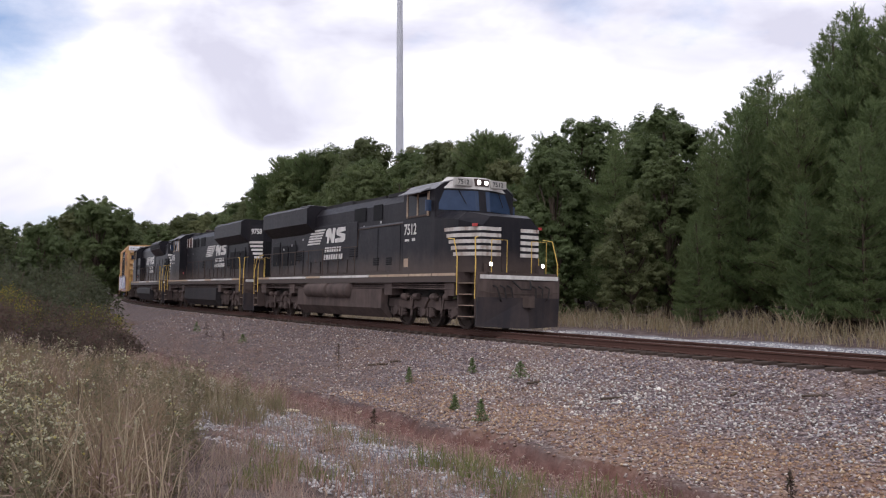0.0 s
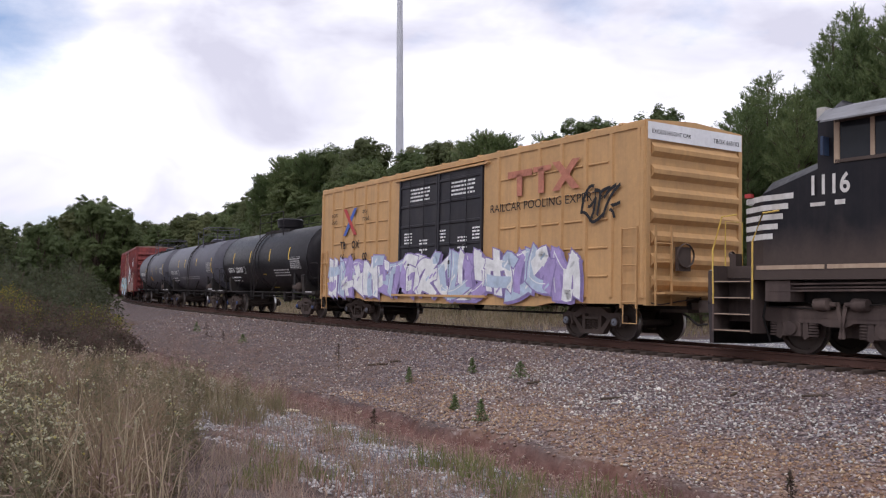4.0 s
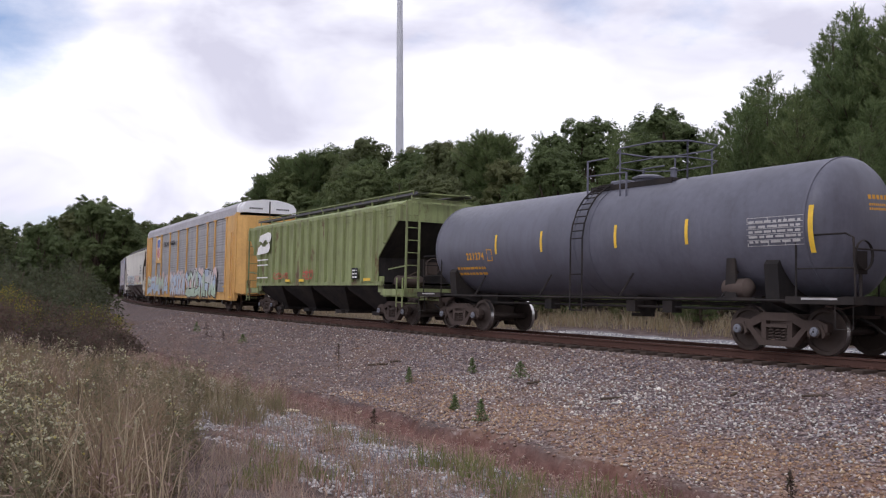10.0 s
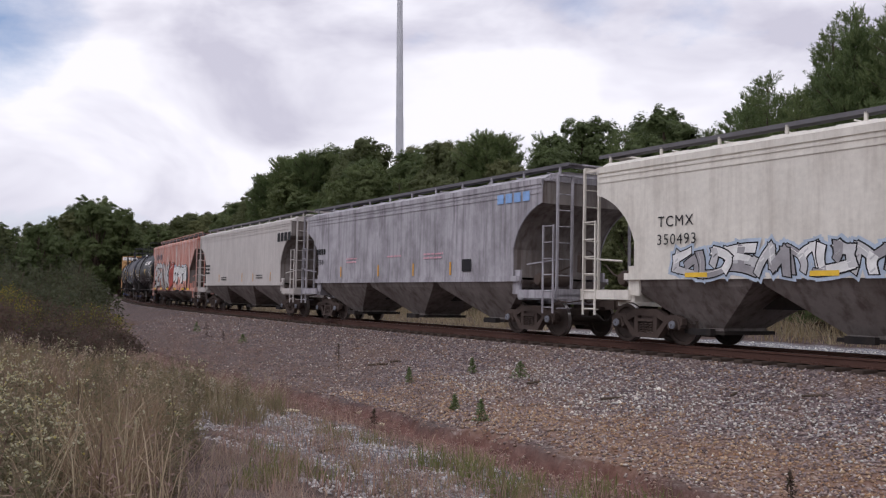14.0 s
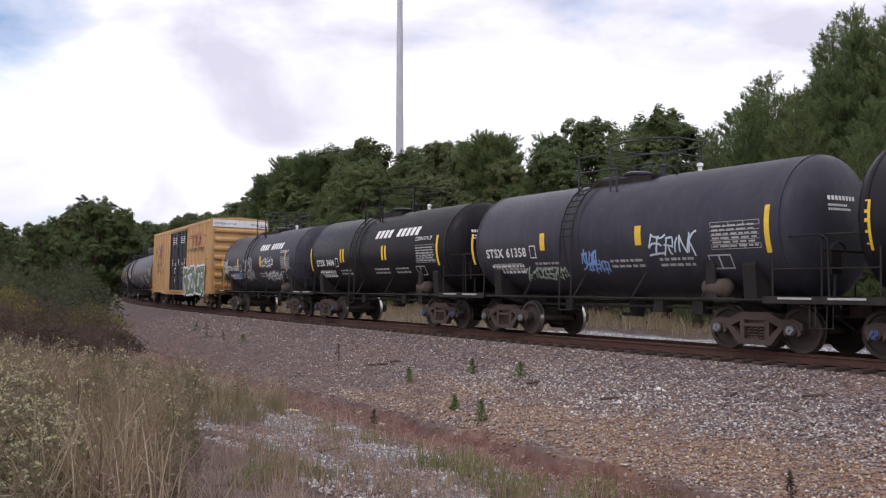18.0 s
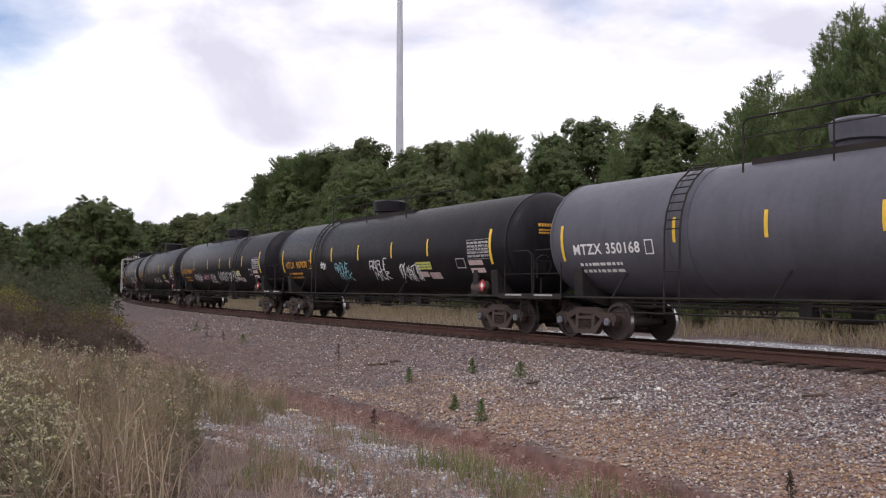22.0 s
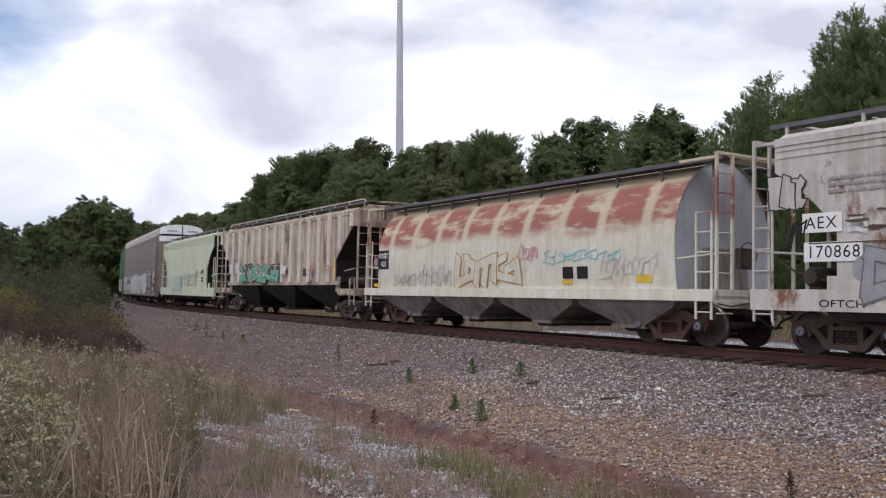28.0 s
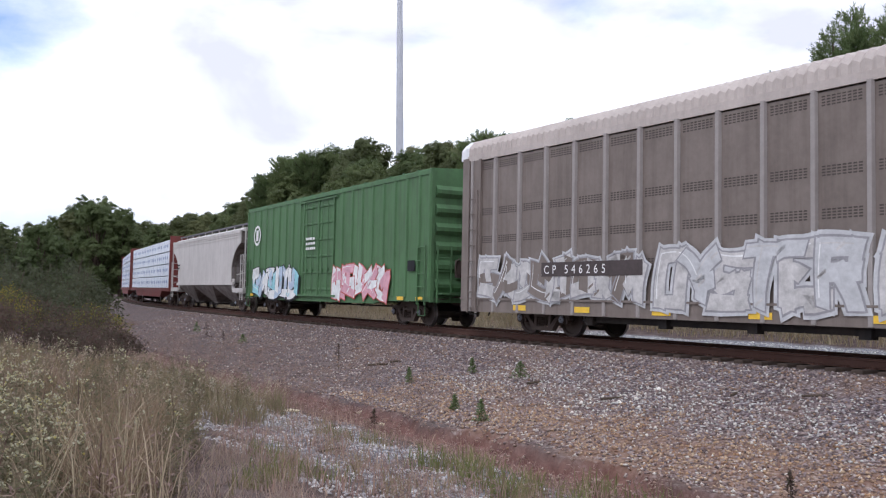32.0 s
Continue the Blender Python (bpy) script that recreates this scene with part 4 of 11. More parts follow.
    if placard:
        pl = Build().prism([(h - 1.9, 1.16), (h - 1.72, 1.34), (h - 1.9, 1.52), (h - 2.08, 1.34)], "y", -1.36, -1.33)
        part("placard", pl, [RED], car, "red diamond hazard placard")
        pl = Build().prism([(h - 1.9, 1.25), (h - 1.81, 1.34), (h - 1.9, 1.43), (h - 1.99, 1.34)], "y", -1.365, -1.33)
        part("placard_panel", pl, [WHITE], car)
    return finish(car, front, rear, 1.4, 1.4, kind, cap)


def nudge(car, dx):
    """Slide a tank's marks, ladders and top fittings along its shell."""
    fixed = ("tank_shell", "tank_saddle", "end_platform", "edge_stripe", "end_handrail", "hand_brake", "brake_cylinder", "bracket", "truck", "coupler", "air_hose", "uncoupling_lever", "side_rail", "brake_piping", "train_pipe", "placard")
    for ob in car.children:
        base = ob.name.split(".")[0]
        if base.startswith(fixed):
            continue
        if base == "jacket_band" and max(abs(v.co.x) for v in ob.data.vertices) > 5 and len(car.children) and abs(abs(ob.data.vertices[0].co.x) - max(abs(v.co.x) for c in car.children if c.name.startswith("jacket_band") for v in c.data.vertices)) < 0.2:
            continue
        ob.location.x += dx


def nudge_marks(car, dx):
    """Slide the painted marks of a hopper along its side."""
    for ob in car.children:
        if ob.name.startswith(("graffiti", "car_number", "owner_", "stencil_", "reflector_stripe", "paint_patch", "emblem_line")):
            ob.location.x += dx


def panel_bars(car, x, z, w, hh, R, zc, mat, seed=1, rows=5):
    """A framed block of stencilled lines on a tank."""
    bl = Build()
    for bx, bz, bw, bh in bar_block(x, z + hh - 0.08, w, rows, hh / rows * 0.46, hh / rows, seed):
        bl.quad((bx, 0, bz), (bx + bw, 0, bz), (bx + bw, 0, bz + bh), (bx, 0, bz + bh))
    if rows >= 5:
        fr = Build()
        for i in range(rows + 1):
            zz = z - 0.04 + (hh + 0.06) * i / rows
            fr.quad((x - 0.05, 0, zz), (x + w + 0.05, 0, zz), (x + w + 0.05, 0, zz + 0.011), (x - 0.05, 0, zz + 0.011))
        for u in (0.0, 0.38, 0.68, 1.0):
            ux = x - 0.05 + (w + 0.088) * u
            fr.quad((ux, 0, z - 0.04), (ux + 0.013, 0, z - 0.04), (ux + 0.013, 0, z + hh + 0.02), (ux, 0, z + hh + 0.02))
        on_shell(part("table_frame", fr, mat, car), R, zc, 0.012)
    return on_shell(part("stencil_block", bl, mat, car), R, zc, 0.014)


def shell_tag(car, x0, x1, z0, z1, R, zc, mat, n=6, seed=0, r0=0.02, word=""):
    return on_shell(tag_strokes(car, x0, x1, z0, z1, 0, mat, n, seed, r0, word=word), R, zc, 0.008)


# ---- box cars ----
def box_car(front, rear, top, bottom, mat, door_mat, label, door=(-2.0, 2.0), rib=1.05, hrib=0, end_white=None, roof_mat=None, half=1.6, doors=2, kind="a", ends=7, rods=True, bars_n=6, edge_mat=None):
    car = thing("box_car", label, "box car", "train cars")
    h = (front - rear) / 2
    y = half
    roof_mat = roof_mat or mat
    edges = list(door) if len(door) > 2 else list(np.linspace(door[0], door[1], doors + 1))
    door = (edges[0], edges[-1])
    # body shell of sheets with thickness
    b = Build()
    for sd in (-1, 1):
        for a, c in ((-h, door[0]), (door[1], h)):
            b.box(a, c, sd * y, sd * (y - 0.06), bottom + 0.25, top - 0.12)
    b.box(-h, h, -y + 0.06, y - 0.06, bottom + 0.3, bottom + 0.42)
    part("side_wall", b, mat, car)
    s = Build()
    for sd in (-1, 1):
        s.prism([(-h, bottom + 0.27), (-h, bottom + 0.12), (-h + 1.0, bottom + 0.12), (-h + 3.4, bottom + 0.10), (-h + 4.0, bottom), (h - 4.0, bottom), (h - 3.4, bottom + 0.10), (h - 1.0, bottom + 0.12), (h, bottom + 0.12), (h, bottom + 0.27)], "y", sd * (y + 0.015), sd * (y - 0.10))
    part("side_sill", s, mat, car)
    t = Build()
    for sd in (-1, 1):
        t.box(-h, h, sd * (y + 0.035), sd * (y - 0.05), top - 0.14, top)
    part("top_chord", t, mat, car)
    # upright posts, each a part
    xs = [v for v in np.arange(-h + 0.06, h, rib) if not door[0] - 0.08 < v < door[1] + 0.08] + [h - 0.06]
    post = Build().prism([(-0.07, 0), (0.07, 0), (0.045, -0.055), (-0.045, -0.055)], "z", bottom + 0.27, top - 0.14).mesh("side_post", mat)
    for x in xs:
        part("side_post", post, None, car, at=pose(float(x), -y, 0))
        part("side_post", post, None, car, at=pose(float(x), y, 0, 0, 0, 180))
    if hrib:
        for k in range(hrib):
            z = bottom + 0.5 + (top - bottom - 0.9) * (k + 0.4) / hrib
            hb = Build()
            for a, c in ((-h + 0.7, door[0] - 0.2), (door[1] + 0.2, h - 1.0)):
                for q, w in zip(xs, xs[1:]):
                    if q >= a - 0.6 and w <= c + 0.6:
                        hb.prism([(0.0, z - 0.03), (0.0, z + 0.03), (-0.035, z + 0.012), (-0.035, z - 0.012)], "x", float(q) + 0.12, float(w) - 0.12)
            for i, vv in enumerate(hb.v):
                hb.v[i] = (vv[0], -y + vv[1], vv[2])
            part("side_stiffener", hb, mat, car)
    # roof with cross seams and gentle pitch
    r = Build().prism([(-y - 0.03, top - 0.02), (y + 0.03, top - 0.02), (y, top + 0.03), (0.0, top + 0.13), (-y, top + 0.03)], "x", -h, h)
    part("roof", r, roof_mat, car)
    seam = Build()
    for x in np.arange(-h + 0.1, h, 1.0):
        seam.prism([(-y - 0.05, top + 0.0), (-y - 0.02, top + 0.06), (0.0, top + 0.17), (y + 0.02, top + 0.06), (y + 0.05, top + 0.0)], "x", x - 0.05, x + 0.05)
    part("roof_seam", seam, roof_mat, car)
    # ends pressed in deep level corrugations
    for d in (1, -1):
        e = Build()
        e.box(d * h, d * (h - 0.05), -y + 0.0, y, bottom + 0.1, top - 0.02)
        part("end_wall", e, mat, car)
        hh = (top - bottom - 0.75) / ends
        for k in range(ends):
            z = bottom + 0.45 + hh * k
            c = Build().prism([(d * h, z), (d * (h + 0.11), z + hh * 0.22), (d * (h + 0.12), z + hh * 0.42), (d * h, z + hh * 0.66)], "y", -y + 0.16, y - 0.16)
            part("end_corrugation", c, mat, car)
        for yy in (-y + 0.05, y - 0.05):
            cp = Build().box(d * (h - 0.02), d * (h + 0.05), yy - 0.06, yy + 0.06, bottom + 0.1, top)
            part("corner_post", cp, mat, car)
        lad = ladder(Build(), d * (h + 0.17), -y + 0.42, bottom + 0.1, bottom + 1.9, 0.5, "y")
        part("end_ladder", lad, mat, car)
        lad = ladder(Build(), d * (h - 0.42), -y - 0.09, bottom + 0.02, bottom + 1.9, 0.5, "x")
        stirrup(lad, d * (h - 0.42), -y - 0.05, bottom + 0.1, 0.45, 0.42)
        part("side_ladder", lad, mat, car)
        if end_white:
            w = Build().box(d * (h + 0.051), d * (h + 0.06), -y + 0.02, y - 0.02, top - 0.42, top - 0.02)
            part("height_board", w, end_white, car, "white board across the end top")
    wb = Build().lathe([(h + 0.22, 0.27), (h + 0.26, 0.29), (h + 0.28, 0.27)], "x", (0, -0.55, bottom + 1.25), 16)
    wb.box(h + 0.12, h + 0.22, -0.75, -0.35, bottom + 0.9, bottom + 1.45)
    part("hand_brake", wb, IRON, car, "round iron hand brake wheel", smooth=40)
    pf = Build().box(h + 0.05, h + 0.45, -1.4, 1.4, bottom + 0.36, bottom + 0.40)
    part("end_platform", pf, mat, car)
    # doors with their panels, bars and tracks
    for sd in (-1, 1):
        tk = Build().box(door[0] - 0.3, door[1] + 0.3, sd * (y + 0.13), sd * (y - 0.02), bottom + 0.20, bottom + 0.27)
        tk.box(door[0] - 0.3, door[1] + 0.3, sd * (y + 0.10), sd * (y - 0.02), top - 0.26, top - 0.20)
        part("door_track", tk, mat, car)
        for k, (x0, x1) in enumerate(zip(edges, edges[1:])):
            x0, x1 = float(x0), float(x1)
            dw = x1 - x0
            dm = door_mat[k] if isinstance(door_mat, (list, tuple)) else door_mat
            q = Build().slab(x0 + 0.02, x1 - 0.02, min(sd * (y + 0.02), sd * (y - 0.04)), max(sd * (y + 0.02), sd * (y - 0.04)), bottom + 0.27, top - 0.25, 0.015)
            dr = part("door", q, dm, car)
            nb = bars_n
            for j in range(nb):
                z = bottom + 0.5 + (top - bottom - 1.0) * j / (nb - 1)
                f = Build().prism([(sd * (y + 0.02), z - 0.05), (sd * (y + 0.055), z - 0.03), (sd * (y + 0.055), z + 0.03), (sd * (y + 0.02), z + 0.05)], "x", x0 + 0.12, x1 - 0.12)
                part("door_rib", f, dm, dr)
            f = Build()
            for x in (x0 + 0.06, x1 - 0.06):
                f.box(x - 0.045, x + 0.045, sd * (y + 0.065), sd * (y + 0.01), bottom + 0.28, top - 0.26)
            part("door_stile", f, dm, dr)
            if edge_mat and sd < 0:
                part("door_edge", Build().box(x1 - 0.05, x1 - 0.015, -y - 0.072, -y - 0.06, bottom + 0.3, top - 0.28), edge_mat, dr, "chipped cream door edge")
            for x in ((x0 + dw * 0.32, x0 + dw * 0.68) if rods else ()):
                f = Build().tube([(x, sd * (y + 0.09), bottom + 0.32), (x, sd * (y + 0.09), top - 0.35)], 0.018, 6)
                f.box(x - 0.05, x + 0.05, sd * (y + 0.11), sd * (y + 0.05), bottom + 1.2, bottom + 1.32)
                part("lock_rod", f, dm, dr)
    # underframe
    u = Build().box(-h, h, -0.25, 0.25, 0.80, bottom + 0.32)
    for x in np.arange(-h + 4, h - 3.9, 1.6):
        u.box(x - 0.06, x + 0.06, -y + 0.05, y - 0.05, bottom + 0.05, bottom + 0.3)
    u.tube([(-h + 3, -0.9, 0.62), (h - 3, -0.9, 0.62)], 0.03, 6)
    u.lathe([(-0.5, 0.2), (0.4, 0.2)], "x", (0.6, -0.7, 0.8), 12)
    part("underframe", u, UNDER, car)
    finish(car, front, rear, 2.35, 2.35, kind)
    return car, h, -y - 0.06


# ---- covered hoppers ----
def hopper_car(front, rear, mat, label, style="smooth", zs=1.55, ze=4.1, sill=None, bays=3, end_cut=1.9, roof_mat=None, kind="a", rim=0.34, ribs=13, cap="36", plat=0.0, lower=None, cyl=False, sill_z=None, bulge=0.06, e=0.6, knee=2.32, post_mat=None, curve=1.0):
    car = thing("covered_hopper_car", label, "hopper car", "train cars")
    h = (front - rear) / 2
    y = 1.58
    roof_mat = roof_mat or mat
    sill = sill or mat
    # body outline seen from the side: upright, then sloping in above the trucks
    zc = 3.5 if style == "smooth" else ze - 0.48
    end = []
    for k in range(9):
        t = k / 8
        if style == "smooth":
            q = 0.65 * curve
            end.append((h - e - end_cut * ((1 - q) * t + q * math.sin(t * math.pi / 2)), zc - (zc - knee) * ((1 - q) * t + q * (1 - math.cos(t * math.pi / 2)))))
        else:
            end.append((h - e - end_cut * t, zc - (zc - knee) * t))
    end.append((h - e - end_cut, zs))
    outline = [(h - e, ze)] + end + [(-a, z) for a, z in end[::-1]] + [(-h + e, ze)]
    if not cyl:
        b = Build()
        for yy0, yy1 in ((-y, -y + 0.04), (y - 0.04, y)):
            b.prism(outline, "y", yy0, yy1)
        part("side_sheet", b, mat, car)
        inner = [(p * 0.995, q) for p, q in outline]
        part("end_sheet", Build().prism(inner, "y", -y + 0.04, y - 0.04), lower or mat, car)
        if bulge:
            ln = Build()
            for zz in (ze - 0.20, ze - 0.34):
                ln.box(-h + e + 0.05, h - e - 0.05, -y - 0.02, -y, zz, zz + 0.05)
                ln.box(-h + e + 0.05, h - e - 0.05, y, y + 0.02, zz, zz + 0.05)
            part("side_bead", ln, mat, car)
    else:
        half = [(1.50, 1.15), (1.555, 1.5), (1.59, 1.95), (1.60, 2.4)] + [(1.60 * math.cos(a), 2.4 + 1.78 * math.sin(a)) for a in [0.12 * k for k in range(1, 14)]]
        ring = half + [(-yy, zz) for yy, zz in half[::-1]]
        b = Build()
        n = len(ring)
        for t in (-h + e, h - e):
            b.v += [(t, yy, zz) for yy, zz in ring]
        b.f += [(k, k + 1, n + k + 1, n + k) for k in range(n - 1)]
        b.m = [0] * len(b.f)
        part("side_sheet", b, mat, car, smooth=50)
        for d in (1, -1):
            part("end_sheet", Build().prism([(yy * 0.985, 1.15 + (zz - 1.15) * 0.99) for yy, zz in ring], "x", d * (h - e - 0.05), d * (h - e - 0.12)), ENDGREY, car, "grey end sheet")
            part("end_slope", Build().prism([(d * (h - e - 0.04), 1.2), (d * (h - e - 0.04), 2.2), (d * (h - 1.0), 1.2)], "y", -0.7, 0.7), CHUTE, car)
        for x in np.linspace(-h + e + 0.5, h - e - 0.5, 12):
            sm = Build()
            for (y0, z0_), (y1, z1_) in zip(half, half[1:]):
                sm.add([(x - 0.02, -y0 - 0.004, z0_), (x + 0.02, -y0 - 0.004, z0_), (x + 0.02, -y1 - 0.004, z1_), (x - 0.02, -y1 - 0.004, z1_)], [(0, 1, 2, 3)])
            part("sheet_seam", sm, mat, car)
    # roof, rim, running board and hatches
    if not cyl:
        r = Build().prism([(-y, ze), (y, ze), (y * 0.8, ze + rim * 0.55), (y * 0.45, ze + rim * 0.85), (-y * 0.45, ze + rim * 0.85), (-y * 0.8, ze + rim * 0.55)], "x", -h + e, h - e)
        part("roof", r, roof_mat, car, smooth=30)
        r = Build()
        for sd in (-1, 1):
            r.box(-h + e, h - e, sd * (y + 0.03), sd * (y - 0.06), ze - 0.1, ze + 0.05)
        part("roof_rim", r, mat, car)
    zt = 3.93 if cyl else ze + rim * 0.85
    zh = 4.13 if cyl else zt
    hx = Build()
    for x in np.linspace(-h + e + 1.3, h - e - 1.3, 10 if style != "ribbed" else 8):
        hx.slab(x - 0.45, x + 0.45, -0.36, 0.36, zh - 0.06, zh + (0.04 if cyl else 0.12), 0.03)
        hx.tube([(x, -0.4, zh + (0.05 if cyl else 0.14)), (x, 0.4, zh + (0.05 if cyl else 0.14))], 0.02, 5)
    part("roof_hatch", hx, roof_mat, car)
    for sd in (-1, 1):
        w = Build()
        yo = 1.2 if cyl else 1.05
        w.box(-h + 0.12, h - 0.12, sd * 0.62, sd * yo, zt + 0.12, zt + 0.16)
        w.box(-h + 0.12, h - 0.12, sd * yo, sd * (yo + 0.03), zt + 0.08, zt + 0.17)
        part("running_board", w, BOARDGREY, car, "dark grating running board")
        st = Build()
        for x in np.linspace(-h + 0.5, h - 0.5, 11):
            st.box(x - 0.03, x + 0.03, sd * 1.03, sd * 1.08, zt - (0.26 if cyl else 0.16), zt + 0.12)
        part("board_bracket", st, BOARDGREY if cyl else roof_mat, car)
    for d in (1, -1):
        w = Build().box(d * (h - 0.62), d * (h - 0.12), -1.05, 1.05, zt + 0.12, zt + 0.16)
        part("end_walkway", w, roof_mat, car)
    if style == "ribbed":
        xs = np.linspace(-h + e + 0.08, h - e - 0.08, ribs)
        for d in (1, -1):
            part("end_cap", Build().box(d * (h - e), d * (h - e + 0.03), -y, y, zc - 0.05, ze), mat, car)
        for sd in (-1, 1):
            rl = Build().tube([(-h + 0.3, sd * 1.12, zt + 0.22), (h - 0.3, sd * 1.12, zt + 0.22)], 0.022, 6)
            for x in np.linspace(-h + 0.3, h - 0.3, 13):
                rl.tube([(float(x), sd * 1.12, zt + 0.1), (float(x), sd * 1.12, zt + 0.22)], 0.018, 5)
            part("roof_rail", rl, post_mat or mat, car, "pale pipe rail along the roof walk")
        for i, x in enumerate(xs):
            z0 = zs if abs(x) < h - e - end_cut + 0.05 else np.interp(abs(x), [h - e - end_cut, h - e], [knee, zc])
            rb = Build().prism([(-0.06, 0), (0.06, 0), (0.04, -0.11), (-0.04, -0.11)], "z", float(z0), ze - 0.05).mesh("side_post", post_mat or mat)
            part("side_post", rb, None, car, at=pose(float(x), -y, 0))
            part("side_post", rb, None, car, at=pose(float(x), y, 0, 0, 0, 180))
    # side sill and bolster webs
    z0 = sill_z if sill_z is not None else zs - 0.12
    s = Build()
    for sd in (-1, 1):
        s.box(-h + e + end_cut - 0.3 if z0 > 1.3 else -h + 0.05, h - e - end_cut + 0.3 if z0 > 1.3 else h - 0.05, sd * (y + 0.02), sd * (y - 0.08), z0, zs + 0.03)
    part("side_sill", s, sill, car)
    for d in (1, -1):
        p = Build()
        p.box(d * (h - 0.02), d * (h - 2.6), -0.3, 0.3, 0.85, 1.25)
        p.box(d * (h), d * (h - 0.5), -1.5, 1.5, 1.05, 1.12)
        p.box(d * (h), d * (h - 0.05), -1.55, 1.55, 0.98, 1.25)
        for sd in (-1, 1):
            p.box(d * h, d * (h - e - end_cut + 0.2), sd * 1.55, sd * 1.47, 1.0, 1.22)
            p.box(d * (h - e - end_cut + 0.25), d * (h - e - end_cut - 0.1), sd * 1.5, sd * 1.44, 1.1, max(zs + 0.2, 1.5))
        p.prism([(-1.45, 0.95), (1.45, 0.95), (1.45, 1.2), (-1.45, 1.2)], "x", d * (h - 1.75), d * (h - 1.5))
        part("end_frame", p, sill, car)
        fr = Build()
        for yy in (-1.48, -1.0, 1.0, 1.48):
            fr.box(d * (h - 0.05) - 0.03, d * (h - 0.05) + 0.03, yy - 0.03, yy + 0.03, 1.1, ze + 0.1 if abs(yy) < 1.2 else ze + 0.1)
        fr.box(d * (h - 0.05) - 0.03, d * (h - 0.05) + 0.03, -1.48, 1.48, ze + 0.06, ze + 0.12)
        fr.box(d * (h - 0.05) - 0.02, d * (h - e), -1.48, -1.42, ze - 0.02, ze + 0.04)
        fr.tube([(d * (h - 0.05), -1.46, 2.0), (d * (h - e - end_cut * 0.6), -1.46, 1.9)], 0.025, 5)
        for z in np.arange(0.75, ze, 0.42):
            fr.tube([(d * (h - 0.05), -1.48, z), (d * (h - 0.05), -1.0, z)], 0.017, 5)
        part("end_ladder", fr, mat, car)
        if not cyl:
            part("air_reservoir", Build().lathe([(-0.55, 0.0), (-0.53, 0.14), (-0.45, 0.19), (0.45, 0.19), (0.53, 0.14), (0.55, 0.0)], "y", (d * (h - 1.15), -0.75, 1.5), 14), IRON, car, smooth=40)
            part("brake_rod", Build().tube([(d * (h - 0.2), -0.9, 1.85), (d * (h - 0.75), -1.15, 1.6), (d * (h - 1.7), -1.2, 1.35)], 0.022, 5), IRON, car, smooth=50)
        sl = ladder(Build(), d * (h - 0.32), -1.56, 0.62, 1.6 if style == "ribbed" else 2.9, 0.42, "x")
        part("side_ladder", sl, mat, car)
    bw = Build().lathe([(h - 0.16, 0.27), (h - 0.12, 0.29), (h - 0.1, 0.27)], "x", (0, -0.4, 2.0), 16)
    bw.box(h - 0.3, h - 0.16, -0.6, -0.2, 1.7, 2.15)
    part("hand_brake", bw, IRON, car, smooth=40)
    # discharge chutes
    span = 2 * (h - e - end_cut) + 0.9
    bl = span / bays
    low = lower or UNDER
    for k in range(bays):
        cx = -span / 2 + bl * (k + 0.5)
        t, bt = bl * 0.49, 0.42
        c = Build()
        v = []
        for (hx_, hy_, z) in ((t, 1.5, z0 + 0.05), (t * 0.92, 1.42, z0 - 0.15), (bt, 1.15 if cyl else 0.72, 0.42), (bt, 1.15 if cyl else 0.72, 0.34)):
            v += [(cx - hx_, -hy_, z), (cx + hx_, -hy_, z), (cx + hx_, hy_, z), (cx - hx_, hy_, z)]
        f = [(0, 1, 2, 3)]
        for j in range(3):
            f += [(j * 4 + i, (j + 1) * 4 + i, (j + 1) * 4 + (i + 1) % 4, j * 4 + (i + 1) % 4) for i in range(4)]
        f.append((15, 14, 13, 12))
        c.add(v, f)
        part("discharge_chute", c, low, car)
        g = Build().box(cx - 0.55, cx + 0.55, -0.85, 0.85, 0.28, 0.36)
        g.box(cx - 0.3, cx + 0.3, -1.0, -0.85, 0.26, 0.40)
        part("outlet_gate", g, UNDER, car)
    u = Build().box(-h + 1, h - 1, -0.22, 0.22, 0.85, 1.1)
    part("centre_sill", u, UNDER, car)
    finish(car, front, rear, 1.75, 1.75, kind, cap)
    return car, h, -y - (0.115 if style == "ribbed" else 0.022)


